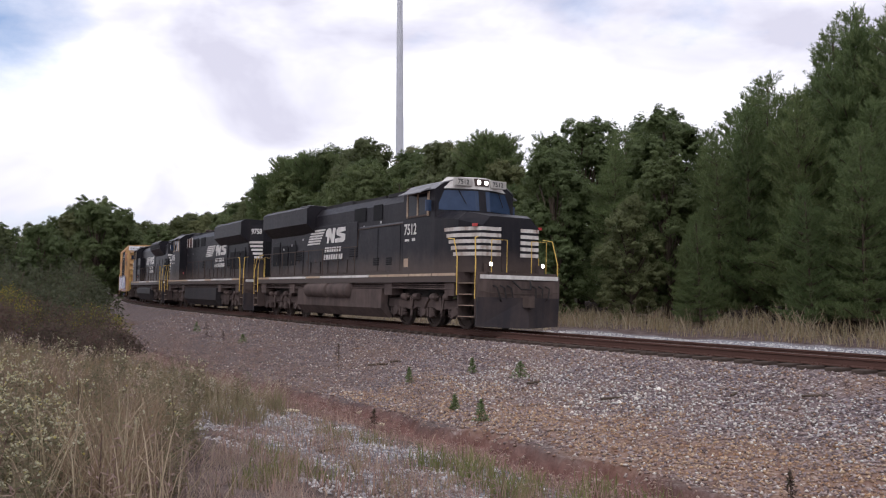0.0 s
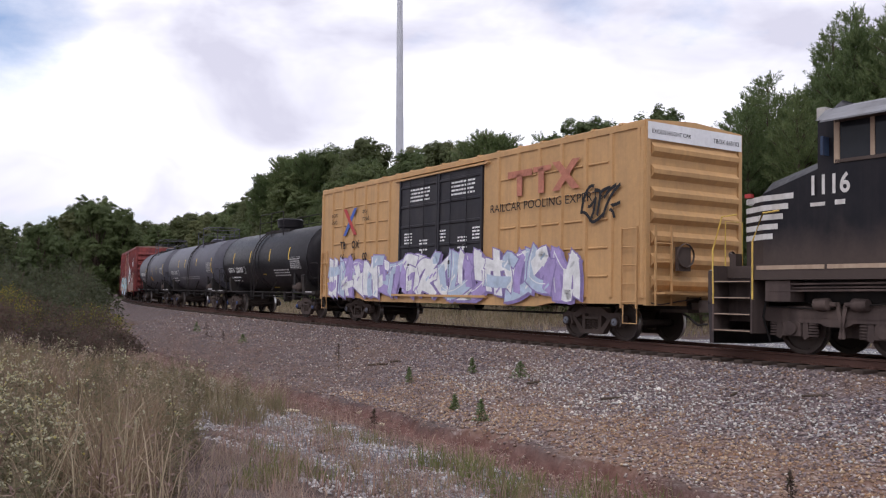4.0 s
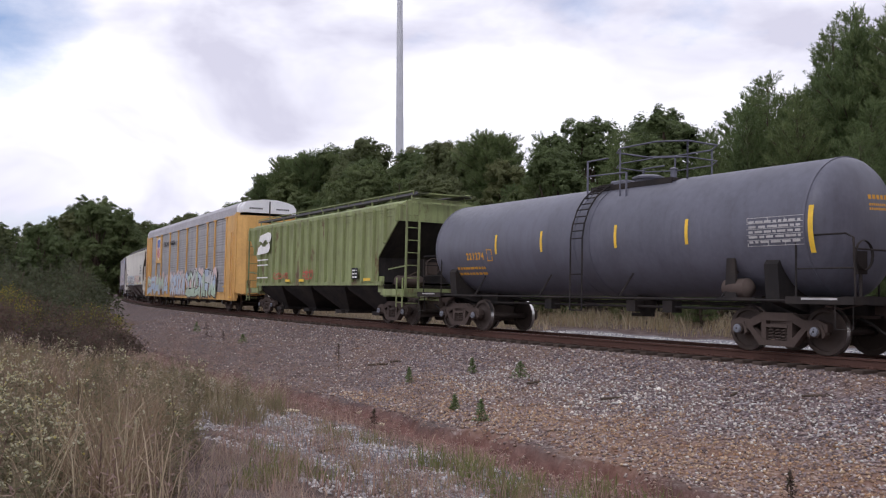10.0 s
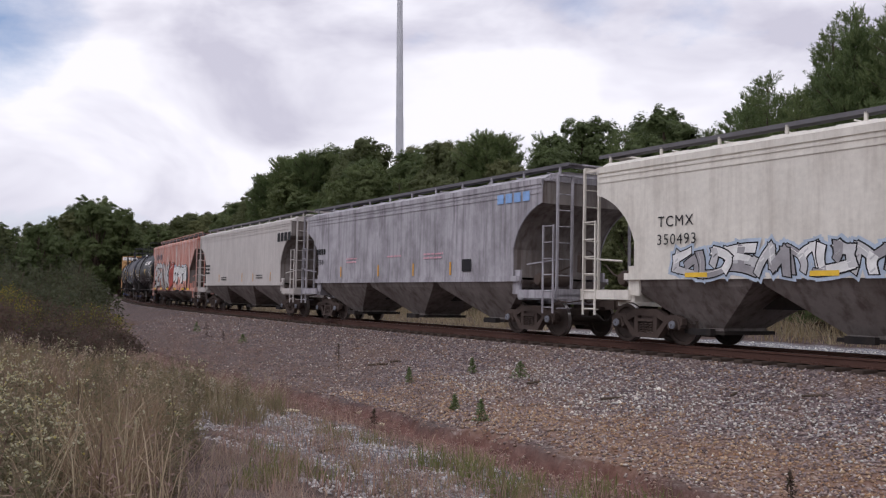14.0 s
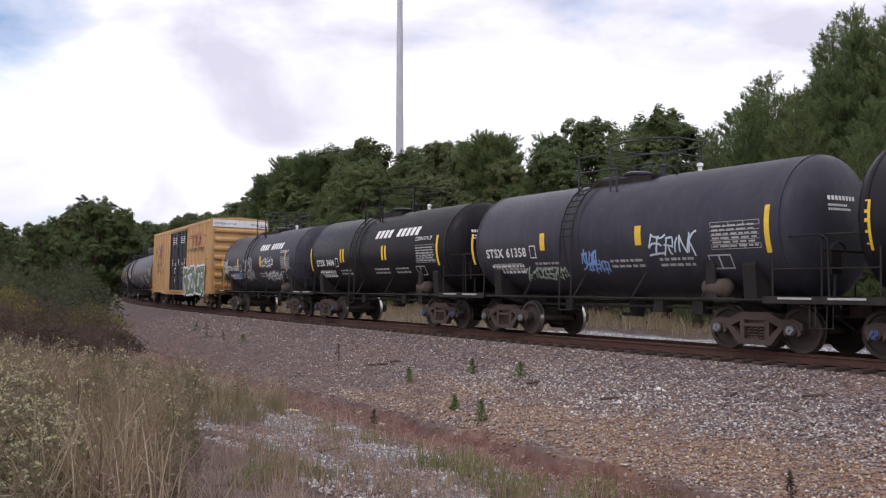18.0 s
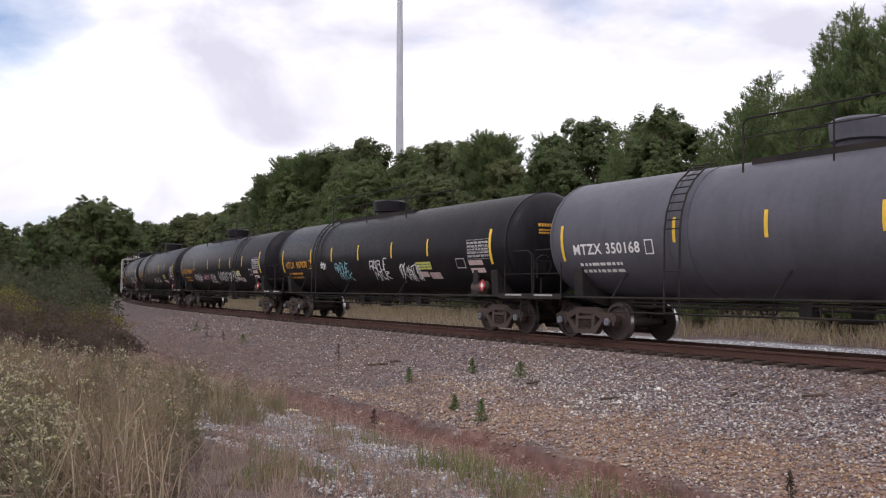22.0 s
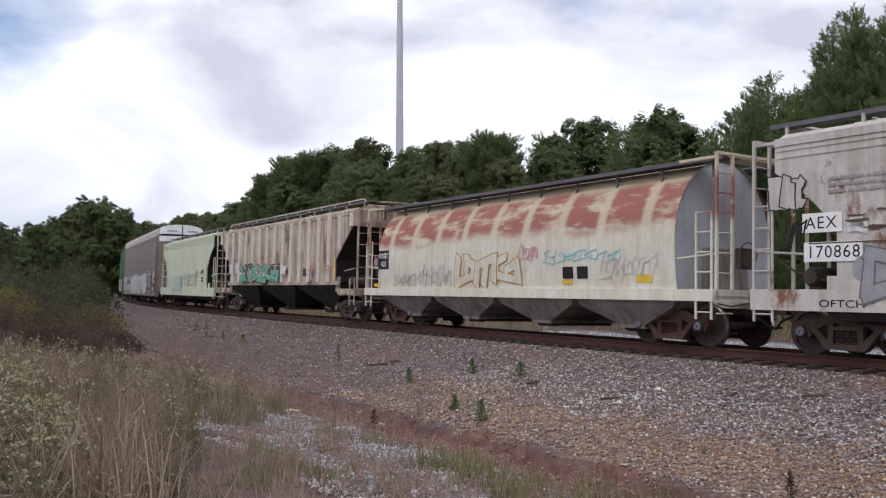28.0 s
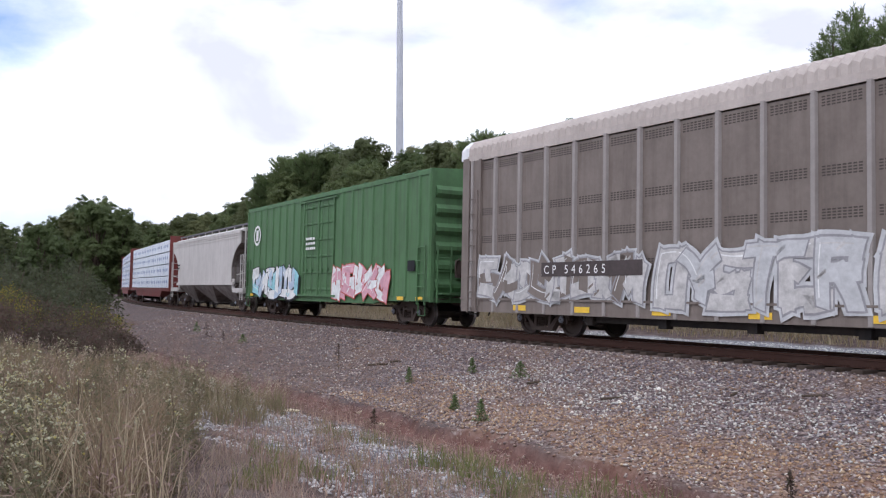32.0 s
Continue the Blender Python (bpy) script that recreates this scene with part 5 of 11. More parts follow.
# ---- automobile carriers ----
def auto_rack(front, rear, side_mat, frame_mat, roof_mat, end_mat, cap_mat, label, wide_posts=True, posts=11, top=4.98, crown=5.80, panel_rows=1, kind="a"):
    car = thing("auto_rack_car", label, "auto rack", "train cars")
    h = (front - rear) / 2
    y = 1.56
    z0 = 0.98
    xs = np.linspace(-h + 1.75, h - 1.75, posts) if isinstance(posts, int) else np.array(posts)
    ew = h - float(xs[-1])
    # deck sill
    d = Build()
    for sd in (-1, 1):
        d.box(-h + 0.1, h - 0.1, sd * (y + 0.02), sd * (y - 0.1), 0.58, z0)
        d.box(-h + 0.1, h - 0.1, sd * (y + 0.06), sd * (y + 0.0), z0 - 0.05, z0)
    d.box(-h + 0.1, h - 0.1, -y + 0.1, y - 0.1, z0 - 0.12, z0 - 0.02)
    part("deck_sill", d, frame_mat, car)
    # screens between the posts, pressed in level folds
    bays = [(-h + 0.35, xs[0])] + list(zip(xs, xs[1:])) + [(xs[-1], h - 0.35)]
    rows = 56
    for a, c in bays:
        for sd in (-1, 1):
            p = Build()
            a1, c1 = a + 0.06, c - 0.06
            if wide_posts:
                prof = []
                for k in range(rows + 1):
                    z = z0 + 0.04 + (top - z0 - 0.1) * k / rows
                    prof.append((sd * (y - (0.02 if k % 2 or k % 16 < 3 else 0.036)), z))
                for q, w in zip(prof, prof[1:]):
                    p.quad((a1, *q), (c1, *q), (c1, *w), (a1, *w))
            else:
                p.box(a1, c1, sd * (y - 0.03), sd * (y - 0.06), z0, top - 0.05)
            part("side_screen", p, side_mat, car)
            if not wide_posts:
                g = Build()
                for zz in (1.75, 2.55, 3.35, top - 0.32):
                    for j in range(4):
                        for k in range(8):
                            u0, u1 = a1 + 0.08 + (c1 - a1 - 0.16) * k / 8, a1 + 0.08 + (c1 - a1 - 0.16) * (k + 0.72) / 8
                            g.quad((u0, sd * (y - 0.027), zz + j * 0.055), (u1, sd * (y - 0.027), zz + j * 0.055), (u1, sd * (y - 0.027), zz + 0.03 + j * 0.055), (u0, sd * (y - 0.027), zz + 0.03 + j * 0.055))
                part("vent_screen", g, VENT, car)
    pw = 0.085 if wide_posts else 0.06
    post = Build().prism([(-pw, 0.03), (pw, 0.03), (pw, -0.045), (-pw, -0.045)] if wide_posts else [(-0.065, 0.03), (0.065, 0.03), (0.045, -0.05), (-0.045, -0.05)], "z", 0.6, top).mesh("side_post", frame_mat if wide_posts else POSTGREY)
    capm = Build().box(-0.26, 0.26, -0.06, 0.0, top - 0.09, top - 0.01).mesh("post_cap", frame_mat)
    for x in xs:
        for sd in (-1, 1):
            part("side_post", post, None, car, at=pose(float(x), sd * y, 0, 0, 0, 0 if sd < 0 else 180))
            if wide_posts:
                part("post_cap", capm, None, car, at=pose(float(x), sd * y, 0, 0, 0, 0 if sd < 0 else 180))
    t = Build()
    for sd in (-1, 1):
        t.box(-h + 0.3, h - 0.3, sd * (y + 0.01), sd * (y - 0.05), top - 0.02, top + 0.16)
    part("top_rail", t, roof_mat, car)
    # arched roof in cross corrugations
    arc = [(-y, top + 0.1), (-y * 0.99, top + 0.42), (-y * 0.88, top + 0.62), (-y * 0.62, crown - 0.09), (-y * 0.25, crown), (y * 0.25, crown), (y * 0.62, crown - 0.09), (y * 0.88, top + 0.62), (y * 0.99, top + 0.42), (y, top + 0.1)]
    r = Build()
    n = int((2 * h - 0.7) / (0.085 if wide_posts else 0.115))
    k = len(arc)
    for i in range(n + 1):
        x = -h + 0.35 + (2 * h - 0.7) * i / n
        o = (0.036 if wide_posts else 0.06) if i % 2 else 0.0
        for yy, zz in arc:
            r.v.append((x, yy * (1 - o / 2), zz - (o if zz > top + 0.2 else 0)))
    for i in range(n):
        for j in range(k - 1):
            r.f.append((i * k + j, i * k + j + 1, (i + 1) * k + j + 1, (i + 1) * k + j))
            r.m.append(0)
    part("roof", r, roof_mat, car)
    # end frames, doors and white upper hoods
    for dd in (1, -1):
        e = Build()
        for sd in (-1, 1):
            e.box(dd * (h - 0.38), dd * (h - 0.1), sd * (y + 0.03), sd * (y - 0.14), 0.7, top + 0.1)
            e.box(dd * (h - ew), dd * (h - 0.38), sd * (y + 0.012), sd * (y - 0.03), z0 - 0.02, top)
            for x in (h - ew + 0.06, h - 0.42):
                e.box(dd * x - 0.05, dd * x + 0.05, sd * (y + 0.05), sd * y, 0.75, top + 0.02)
        part("end_post", e, end_mat, car)
        for sd in (-1, 1):
            q = Build().prism([(dd * (h - 0.1), sd * (y - 0.02)), (dd * (h + 0.28), sd * 1.15), (dd * (h + 0.36), sd * 0.03), (dd * (h + 0.30), sd * 0.03), (dd * (h + 0.2), sd * 1.1), (dd * (h - 0.16), sd * (y - 0.08))], "z", 0.95, top - 0.05)
            dr = part("end_door", q, end_mat, car)
            f = Build()
            for z in np.arange(1.5, 4.6, 0.8):
                f.box(dd * (h + 0.36), dd * (h + 0.40), sd * 0.1, sd * 0.5, z, z + 0.06)
            part("door_hinge", f, end_mat, dr)
        if not wide_posts:
            for sd in (-1, 1):
                q = Build().prism([(dd * (h - 0.09), sd * (y - 0.02)), (dd * (h + 0.292), sd * 1.15), (dd * (h + 0.372), sd * 0.03), (dd * (h + 0.36), sd * 0.03), (dd * (h + 0.28), sd * 1.15), (dd * (h - 0.1), sd * (y - 0.02))], "z", top - 0.42, top - 0.04)
                part("door_top_panel", q, cap_mat, car, "white painted door top")
        cp = Build()
        ring = [(yy, zz) for yy, zz in arc]
        cp.prism([(yy * 0.985, min(zz, crown - 0.01)) for yy, zz in ring] , "x", dd * (h - 0.35), dd * (h - 0.10))
        part("end_hood_frame", cp, cap_mat, car)
        hd = Build()
        inner = [(yy * 0.9, top + 0.1 + (zz - top - 0.1) * 0.97) for yy, zz in ring]
        hd.prism(inner, "x", dd * (h - 0.1), dd * (h + 0.27))
        part("end_hood", hd, cap_mat, car, "white end hood")
        sl = Build()
        sl.box(dd * (h + 0.275), dd * (h + 0.285), -0.03, 0.03, top - 0.1, crown - 0.12)
        for sd in (-1, 1):
            for j in range(7):
                sl.box(dd * (h + 0.272), dd * (h + 0.28), sd * 0.7 - 0.35 + j * 0.1, sd * 0.7 - 0.28 + j * 0.1, top + 0.28, top + 0.36)
        part("stencil_print", sl, INK, car)
        if not wide_posts:
            for z in np.arange(1.05, 4.7, 0.46):
                gi = Build().tube([(dd * (h + 0.30), -1.05, z), (dd * (h + 0.44), -1.02, z - 0.03), (dd * (h + 0.50), -0.55, z - 0.03), (dd * (h + 0.36), -0.5, z)], 0.018, 5)
                part("grab_iron", gi, YELLOW, car, "yellow grab iron", smooth=50)
        lad = ladder(Build(), dd * (h - 0.72), -y - 0.08, 0.55, top - 0.9, 0.42, "x", 0.45)
        part("side_ladder", lad, end_mat, car)
        st = Build().box(dd * (h - 0.2), dd * (h + 0.35), -1.3, 1.3, 0.92, 0.97)
        part("end_sill", st, frame_mat, car)
    u = Build().box(-h + 0.3, h - 0.3, -0.35, 0.35, 0.62, z0 - 0.1)
    u.box(-h + 5.2, h - 5.2, -1.3, 1.3, 0.42, 0.68)
    u.tube([(-h + 5, -1.2, 0.45), (h - 5, -1.2, 0.45)], 0.03, 6)
    for x in np.arange(-h + 5.5, h - 5, 2.4):
        u.box(x - 0.12, x + 0.12, -1.42, -1.2, 0.36, 0.62)
    part("underframe", u, UNDER, car)
    finish(car, front, rear, 3.3, 3.3, kind)
    return car, h, -y - 0.052


# ---- lumber car ----
def lumber_car(front, rear, label):
    car = thing("lumber_car", label, "flat car", "train cars")
    h = (front - rear) / 2
    b = Build().box(-h, h, -1.45, 1.45, 0.98, 1.18)
    b.prism([(-h + 3.5, 0.98), (h - 3.5, 0.98), (h - 4.5, 0.55), (-h + 4.5, 0.55)], "y", -1.4, 1.4)
    part("deck", b, LUMBER_RED, car, "dark red car deck")
    for d in (1, -1):
        e = Build().box(d * h, d * (h - 0.22), -1.45, 1.45, 1.18, 4.75)
        part("end_bulkhead", e, LUMBER_RED, car, "dark red end bulkhead")
    c = Build().box(-h + 0.2, h - 0.2, -0.08, 0.08, 4.45, 4.72)
    for x in np.arange(-h + 1, h - 0.5, 2.0):
        c.box(x - 0.07, x + 0.07, -0.07, 0.07, 1.18, 4.5)
    part("centre_beam", c, LUMBER_RED, car)
    k = 0
    for x in np.arange(-h + 0.45, h - 2.6, 3.02):
        for lv in range(4):
            for sd in (-1, 1):
                z = 1.22 + lv * 0.84
                s = Build().slab(x, x + 2.9, min(sd * 0.1, sd * 1.38), max(sd * 0.1, sd * 1.38), z, z + 0.78, 0.03)
                part("lumber_bundle", s, WRAP, car, "white wrapped lumber bundle")
                t = Build()
                for xx in (x + 0.6, x + 1.45, x + 2.3):
                    t.box(xx - 0.02, xx + 0.02, sd * 1.384, sd * 1.378, z + 0.02, z + 0.76)
                for j in range(3):
                    t.box(x + 0.25 + j * 0.85, x + 0.75 + j * 0.85, sd * 1.383, sd * 1.378, z + 0.3, z + 0.5)
                part("wrap_print", t, WRAPMARK, car)
                k += 1
    finish(car, front, rear, 1.9, 1.9)
    return car


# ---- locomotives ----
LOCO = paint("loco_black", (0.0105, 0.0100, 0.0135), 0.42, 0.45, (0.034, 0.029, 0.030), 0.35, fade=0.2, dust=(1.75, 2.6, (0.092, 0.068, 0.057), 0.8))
LOCO_ROOF = paint("loco_roof", (0.02, 0.019, 0.02), 0.6, 0.4, (0.05, 0.043, 0.038), 0.1)
LOCO_DIRT = paint("loco_truck", (0.066, 0.049, 0.044), 0.85, 0.6, (0.155, 0.115, 0.098), 0.35)
FUELBLACK = paint("fuel_tank_black", (0.026, 0.024, 0.026), 0.6, 0.5, (0.06, 0.048, 0.044), 0.3)
PLOW = paint("plow_steel", (0.030, 0.027, 0.030), 0.6, 0.55, (0.085, 0.062, 0.055), 0.3)
NOSEWHITE = paint("rust_stained_white", (0.60, 0.57, 0.52), 0.65, 0.75, (0.24, 0.15, 0.10), 0.6, rust=0.18, rust_col=(0.17, 0.08, 0.05))
GRILLE = plain("loco_grille", (0.012, 0.012, 0.013), 0.7)
GLASS = plain("cab_glass", (0.035, 0.055, 0.10), 0.06, 0.0, 0.1)
SIDEGLASS = plain("side_glass", (0.022, 0.024, 0.028), 0.08, 0.0, 0.1)
LAMP = glow("headlight_glow", (1.0, 0.93, 0.82), 7.0)
LAMP_OFF = plain("lamp_lens", (0.55, 0.52, 0.48), 0.2)
BOARD = plain("number_board", (0.42, 0.40, 0.36), 0.5)
LOCOWHITE = paint("loco_white", (0.66, 0.64, 0.60), 0.6, 0.35, (0.25, 0.2, 0.16), 0.3)
TANWHITE = paint("stained_cream", (0.45, 0.34, 0.24), 0.7, 0.4, (0.2, 0.12, 0.08), 0.3)
DULLROOF = paint("dull_roof_grey", (0.22, 0.22, 0.23), 0.6, 0.4, (0.08, 0.07, 0.065), 0.2)
RUSTGRILLE = plain("rusty_grille", (0.14, 0.05, 0.03), 0.8)
ZDECK = 1.74


def loco_truck(car, x):
    """A three-axle truck: one long cast beam, pedestals with axle boxes, coil springs and brake gear hung on it."""
    b = Build()
    b.prism([(-0.95, 0.5), (0.95, 0.5), (0.95, 0.85), (-0.95, 0.85)], "x", -0.35, 0.35)
    for xx in (-0.95, 0.95):
        b.box(xx - 0.3, xx + 0.3, -0.6, 0.6, 0.35, 0.9)
    t = part("truck", b, LOCO_DIRT, car, "dusty three-axle locomotive truck", at=pose(x, 0, 0))
    for sd in (-1, 1):
        f = Build().prism([(-2.65, 0.66), (-2.55, 0.90), (-1.65, 0.94), (-1.2, 0.84), (-0.55, 0.98), (0.55, 0.98), (1.2, 0.84), (1.65, 0.94), (2.55, 0.90), (2.65, 0.66), (2.3, 0.62), (1.3, 0.62), (1.15, 0.56), (0.75, 0.56), (0.6, 0.64), (-0.6, 0.64), (-0.75, 0.56), (-1.15, 0.56), (-1.3, 0.62), (-2.3, 0.62)], "y", sd * 1.0, sd * 1.16)
        f.prism([(-2.5, 0.72), (-2.45, 0.84), (2.45, 0.84), (2.5, 0.72)], "y", sd * 1.16, sd * 1.175)
        part("side_frame", f, LOCO_DIRT, t)
        for xx in (-1.9, 0.0, 1.9):
            for o in (-1, 1):
                p = Build().prism([(xx + o * 0.23, 0.66), (xx + o * 0.34, 0.66), (xx + o * 0.36, 0.34), (xx + o * 0.27, 0.30), (xx + o * 0.23, 0.34)], "y", sd * 1.0, sd * 1.14)
                part("pedestal", p, LOCO_DIRT, t)
            g = Build().prism([(xx - 0.21, 0.36), (xx + 0.21, 0.36), (xx + 0.20, 0.60), (xx + 0.12, 0.68), (xx - 0.12, 0.68), (xx - 0.20, 0.60)], "y", sd * 0.98, sd * 1.17)
            g.lathe([(sd * 1.17, 0.14), (sd * 1.22, 0.13), (sd * 1.235, 0.0)], "y", (xx, 0, 0.51), 16)
            part("axle_box", g, LOCO_DIRT, t, smooth=40)
            for o in (-0.43, 0.43):
                c = Build()
                for k in range(5):
                    c.lathe([(0.35 + k * 0.055, 0.075), (0.362 + k * 0.055, 0.098), (0.385 + k * 0.055, 0.098), (0.397 + k * 0.055, 0.075)], "z", (xx + o, sd * 1.08, 0), 10)
                part("coil_spring", c, LOCO_DIRT, t, smooth=40)
        for xx, o in ((-1.15, 1), (0.75, 1), (1.5, -1), (-0.45, -1)):
            c = Build().lathe([(xx - 0.19 * o, 0.0), (xx - 0.18 * o, 0.11), (xx + 0.10 * o, 0.12), (xx + 0.13 * o, 0.05), (xx + 0.26 * o, 0.04), (xx + 0.26 * o, 0.0)], "x", (0, sd * 1.24, 0.98), 12)
            part("brake_cylinder", c, LOCO_DIRT, t, smooth=40)
            part("brake_lever", Build().prism([(xx + 0.22 * o, 1.02), (xx + 0.30 * o, 1.02), (xx + 0.42 * o, 0.36), (xx + 0.36 * o, 0.34)], "y", sd * 1.2, sd * 1.23), LOCO_DIRT, t)
        for xx in (-2.45, 2.45):
            part("sand_hose", Build().tube([(xx, sd * 1.2, 1.1), (xx * 1.03, sd * 1.2, 0.7), (xx * 1.02, sd * 1.0, 0.22)], 0.022, 5), UNDER, t, smooth=50)
        part("snubber", Build().tube([(0.3, sd * 1.2, 0.95), (0.05, sd * 1.22, 0.62)], 0.045, 8), LOCO_DIRT, t, smooth=50)
        part("brake_pipe", Build().tube([(-2.4, sd * 1.19, 0.92), (-1.2, sd * 1.2, 0.89), (0.0, sd * 1.2, 1.0), (1.2, sd * 1.2, 0.89), (2.4, sd * 1.19, 0.92)], 0.016, 5), UNDER, t, smooth=50)
    ws = [part("wheelset", WS["40"], None, t, at=pose(dx, 0, 0.508)) for dx in (-1.9, 0, 1.9)]
    return (t, x, ws, 0.508)


def handrail(car, pts, r=0.022, mat=None, name="handrail"):
    part(name, Build().tube(pts, r, 6), mat or UNDER, car, smooth=50)


def stripe_set(car, x, z0, z1, w, slant, n, y=None, face="side"):
    """White level stripes whose ends slope."""
    hh = (z1 - z0) / (2 * n - 1)
    for k in range(n):
        z = z0 + 2 * k * hh
        a, c = slant * (z - z0), slant * (z + hh - z0)
        if face == "side":
            b = Build().prism([(x + a, z), (x + w, z), (x + w, z + hh), (x + c, z + hh)], "y", y, y - 0.005)
        else:
            b = Build().box(x, x + (0.006 if x > 0 else -0.006), y[0], y[1], z, z + hh)
        part("stripe", b, LOCOWHITE, car, "dirty white stripe")


def side_emblem(car, x, z, y, s=1.0):
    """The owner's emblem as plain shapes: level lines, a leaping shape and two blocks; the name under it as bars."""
    v = 0.96
    for k in range(6):
        zz = z + k * 0.112 * v
        part("emblem_line", Build().prism([(x + 0.06 * k * s, zz), (x + (1.05 + 0.09 * k) * s, zz), (x + (1.09 + 0.09 * k) * s, zz + 0.072 * v), (x + (0.06 * k + 0.03) * s, zz + 0.072 * v)], "y", y, y - 0.006), LOCOWHITE, car)
    P = lambda pts: [(x + a * s, z + c * v) for a, c in pts]
    part("emblem", Build().prism(P([(1.55, 0.30), (1.62, 0.55), (1.80, 0.64), (1.98, 0.62), (2.08, 0.34), (2.16, 0.62), (2.36, 0.62), (2.24, 0.0), (2.04, 0.0), (1.90, 0.30), (1.80, 0.0), (1.66, 0.0), (1.70, 0.28)]), "y", y, y - 0.006), LOCOWHITE, car, "white emblem block")
    part("emblem", Build().prism(P([(2.34, 0.0), (2.95, 0.0), (3.10, 0.10), (3.10, 0.32), (2.66, 0.42), (3.12, 0.46), (3.10, 0.62), (2.56, 0.62), (2.42, 0.52), (2.44, 0.32), (2.86, 0.20), (2.32, 0.16)]), "y", y, y - 0.006), LOCOWHITE, car, "white emblem block")
    q = 0.19 * s
    rows = [(x + 1.50 * s + i * q, z - 0.36, 0.13 * s, 0.20) for i in range(7)] + [(x + 1.44 * s + i * q, z - 0.66, 0.13 * s, 0.20) for i in range(8)]
    b = Build()
    for rx, rz, rw, rh in rows:
        b.prism([(rx, rz), (rx + rw, rz), (rx + rw + 0.04, rz + rh), (rx + 0.04, rz + rh)], "y", y, y - 0.006)
    part("owner_name", b, LOCOWHITE, car)


def nose_half(x):
    """Half width of the nose at x."""
    return float(np.interp(x, [7.6, 9.2, 9.75], [1.5, 1.36, 1.02]))


def locomotive(centre, facing, style, number, label, lit=False):
    """A wide-cab diesel built cab-forward along +x, turned by facing. style: 'ge' or 'emd'."""
    car = thing("locomotive", label, "locomotive", "locomotives")
    f = facing
    h = 10.0
    X = lambda v: v * f
    ge = style == "ge"
    tail, deck0, end = (-10.0, -9.3, -8.9) if ge else (-10.8, -9.75, -9.7)

    def bx(name, mat, *boxes, label="", parent=None):
        b = Build()
        for x0, x1, y0, y1, z0, z1 in boxes:
            b.box(X(x0), X(x1), y0, y1, z0, z1)
        return part(name, b, mat, parent or car, label)
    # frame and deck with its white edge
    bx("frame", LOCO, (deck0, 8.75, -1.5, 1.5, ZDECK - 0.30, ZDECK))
    bx("centre_sill", UNDER, (tail + 0.1, 9.8, -0.9, 0.9, 1.0, ZDECK - 0.06))
    n = 12
    for k in range(n):
        a = deck0 + 0.05 + (8.65 - deck0) * k / n
        bx("edge_stripe", TANWHITE if k % 4 == 0 or a > 3.2 else LOCOWHITE, (a, a + (8.65 - deck0) / n - 0.06, -1.515, -1.5, ZDECK - 0.105, ZDECK - 0.025))
    # fuel tank, reservoirs and pipes
    ft = Build()
    if style == "ge":
        ft.prism([(-1.3, 1.35), (-1.45, 1.2), (-1.45, 0.55), (-1.15, 0.22), (1.15, 0.22), (1.45, 0.55), (1.45, 1.2), (1.3, 1.35)], "x", X(-4.3), X(3.6))
    else:
        ft.prism([(-1.30, 1.30), (-1.48, 1.1), (-1.5, 0.75), (-1.2, 0.24), (1.2, 0.24), (1.5, 0.75), (1.48, 1.1), (1.30, 1.30)], "x", X(-4.4), X(4.1))
    part("fuel_tank", ft, LOCO_DIRT if lit else FUELBLACK, car, "dusty fuel tank" if lit else "black fuel tank")
    if style == "ge" and lit:
        for a, c in ((-3.25, -0.98), (-0.92, 1.1)):
            at = Build().lathe([(X(a), 0.0), (X(a + 0.02), 0.2), (X(a + 0.1), 0.30), (X(c - 0.1), 0.30), (X(c - 0.02), 0.2), (X(c), 0.0)], "x", (0, -1.36, 1.16), 18)
            part("air_reservoir", at, LOCO_DIRT, car, "grey cylindrical air tank", smooth=40)
    pp = Build()
    for z, y in ((1.40, -1.42), (1.33, -1.38), (1.27, -1.44)):
        pp.tube([(X(-9.0), y, z), (X(-4.6), y, z - 0.04), (X(-4.2), y, z), (X(3.6), y, z), (X(8.4), y, z - 0.05)], 0.022, 5)
    part("side_pipes", pp, LOCO_DIRT, car)
    for x in (-8.6, -5.0, 4.1, 8.2):
        bx("equipment_box", LOCO_DIRT, (x - 0.28, x + 0.28, -1.45, -1.0, 1.02, 1.42))
    # long hood
    w, hz = 1.02, 4.55
    cab0, cab1, n1 = 5.2, 7.3, 9.35
    hood = Build().prism([(-w, ZDECK), (w, ZDECK), (w, hz - 0.3), (w - 0.25, hz), (-w + 0.25, hz), (-w, hz - 0.3)], "x", X(end), X(cab0))
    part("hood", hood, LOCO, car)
    a, k = end + 0.5, 0
    while a + 0.8 < (1.5 if style == "ge" else 3.0):
        wd = (0.72, 0.9, 0.62, 0.84)[k % 4]
        top = (3.35, 3.05, 3.35, 2.9)[k % 4]
        dr = part("hood_door", Build().slab(min(X(a), X(a + wd)), max(X(a), X(a + wd)), -w - 0.03, -w + 0.0, ZDECK + 0.12, top, 0.01), LOCO, car)
        part("latch", Build().box(X(a + wd * 0.45), X(a + wd * 0.45 + 0.05), -w - 0.05, -w - 0.03, 2.3, 2.45), IRON, dr)
        if k % 3 == 0:
            for j in range(5):
                part("louvre", Build().prism([(-w - 0.03, 2.5 + j * 0.09), (-w - 0.06, 2.48 + j * 0.09), (-w - 0.03, 2.44 + j * 0.09)], "x", X(a + 0.1), X(a + wd - 0.1)), GRILLE, dr)
        a += wd + 0.16
        k += 1
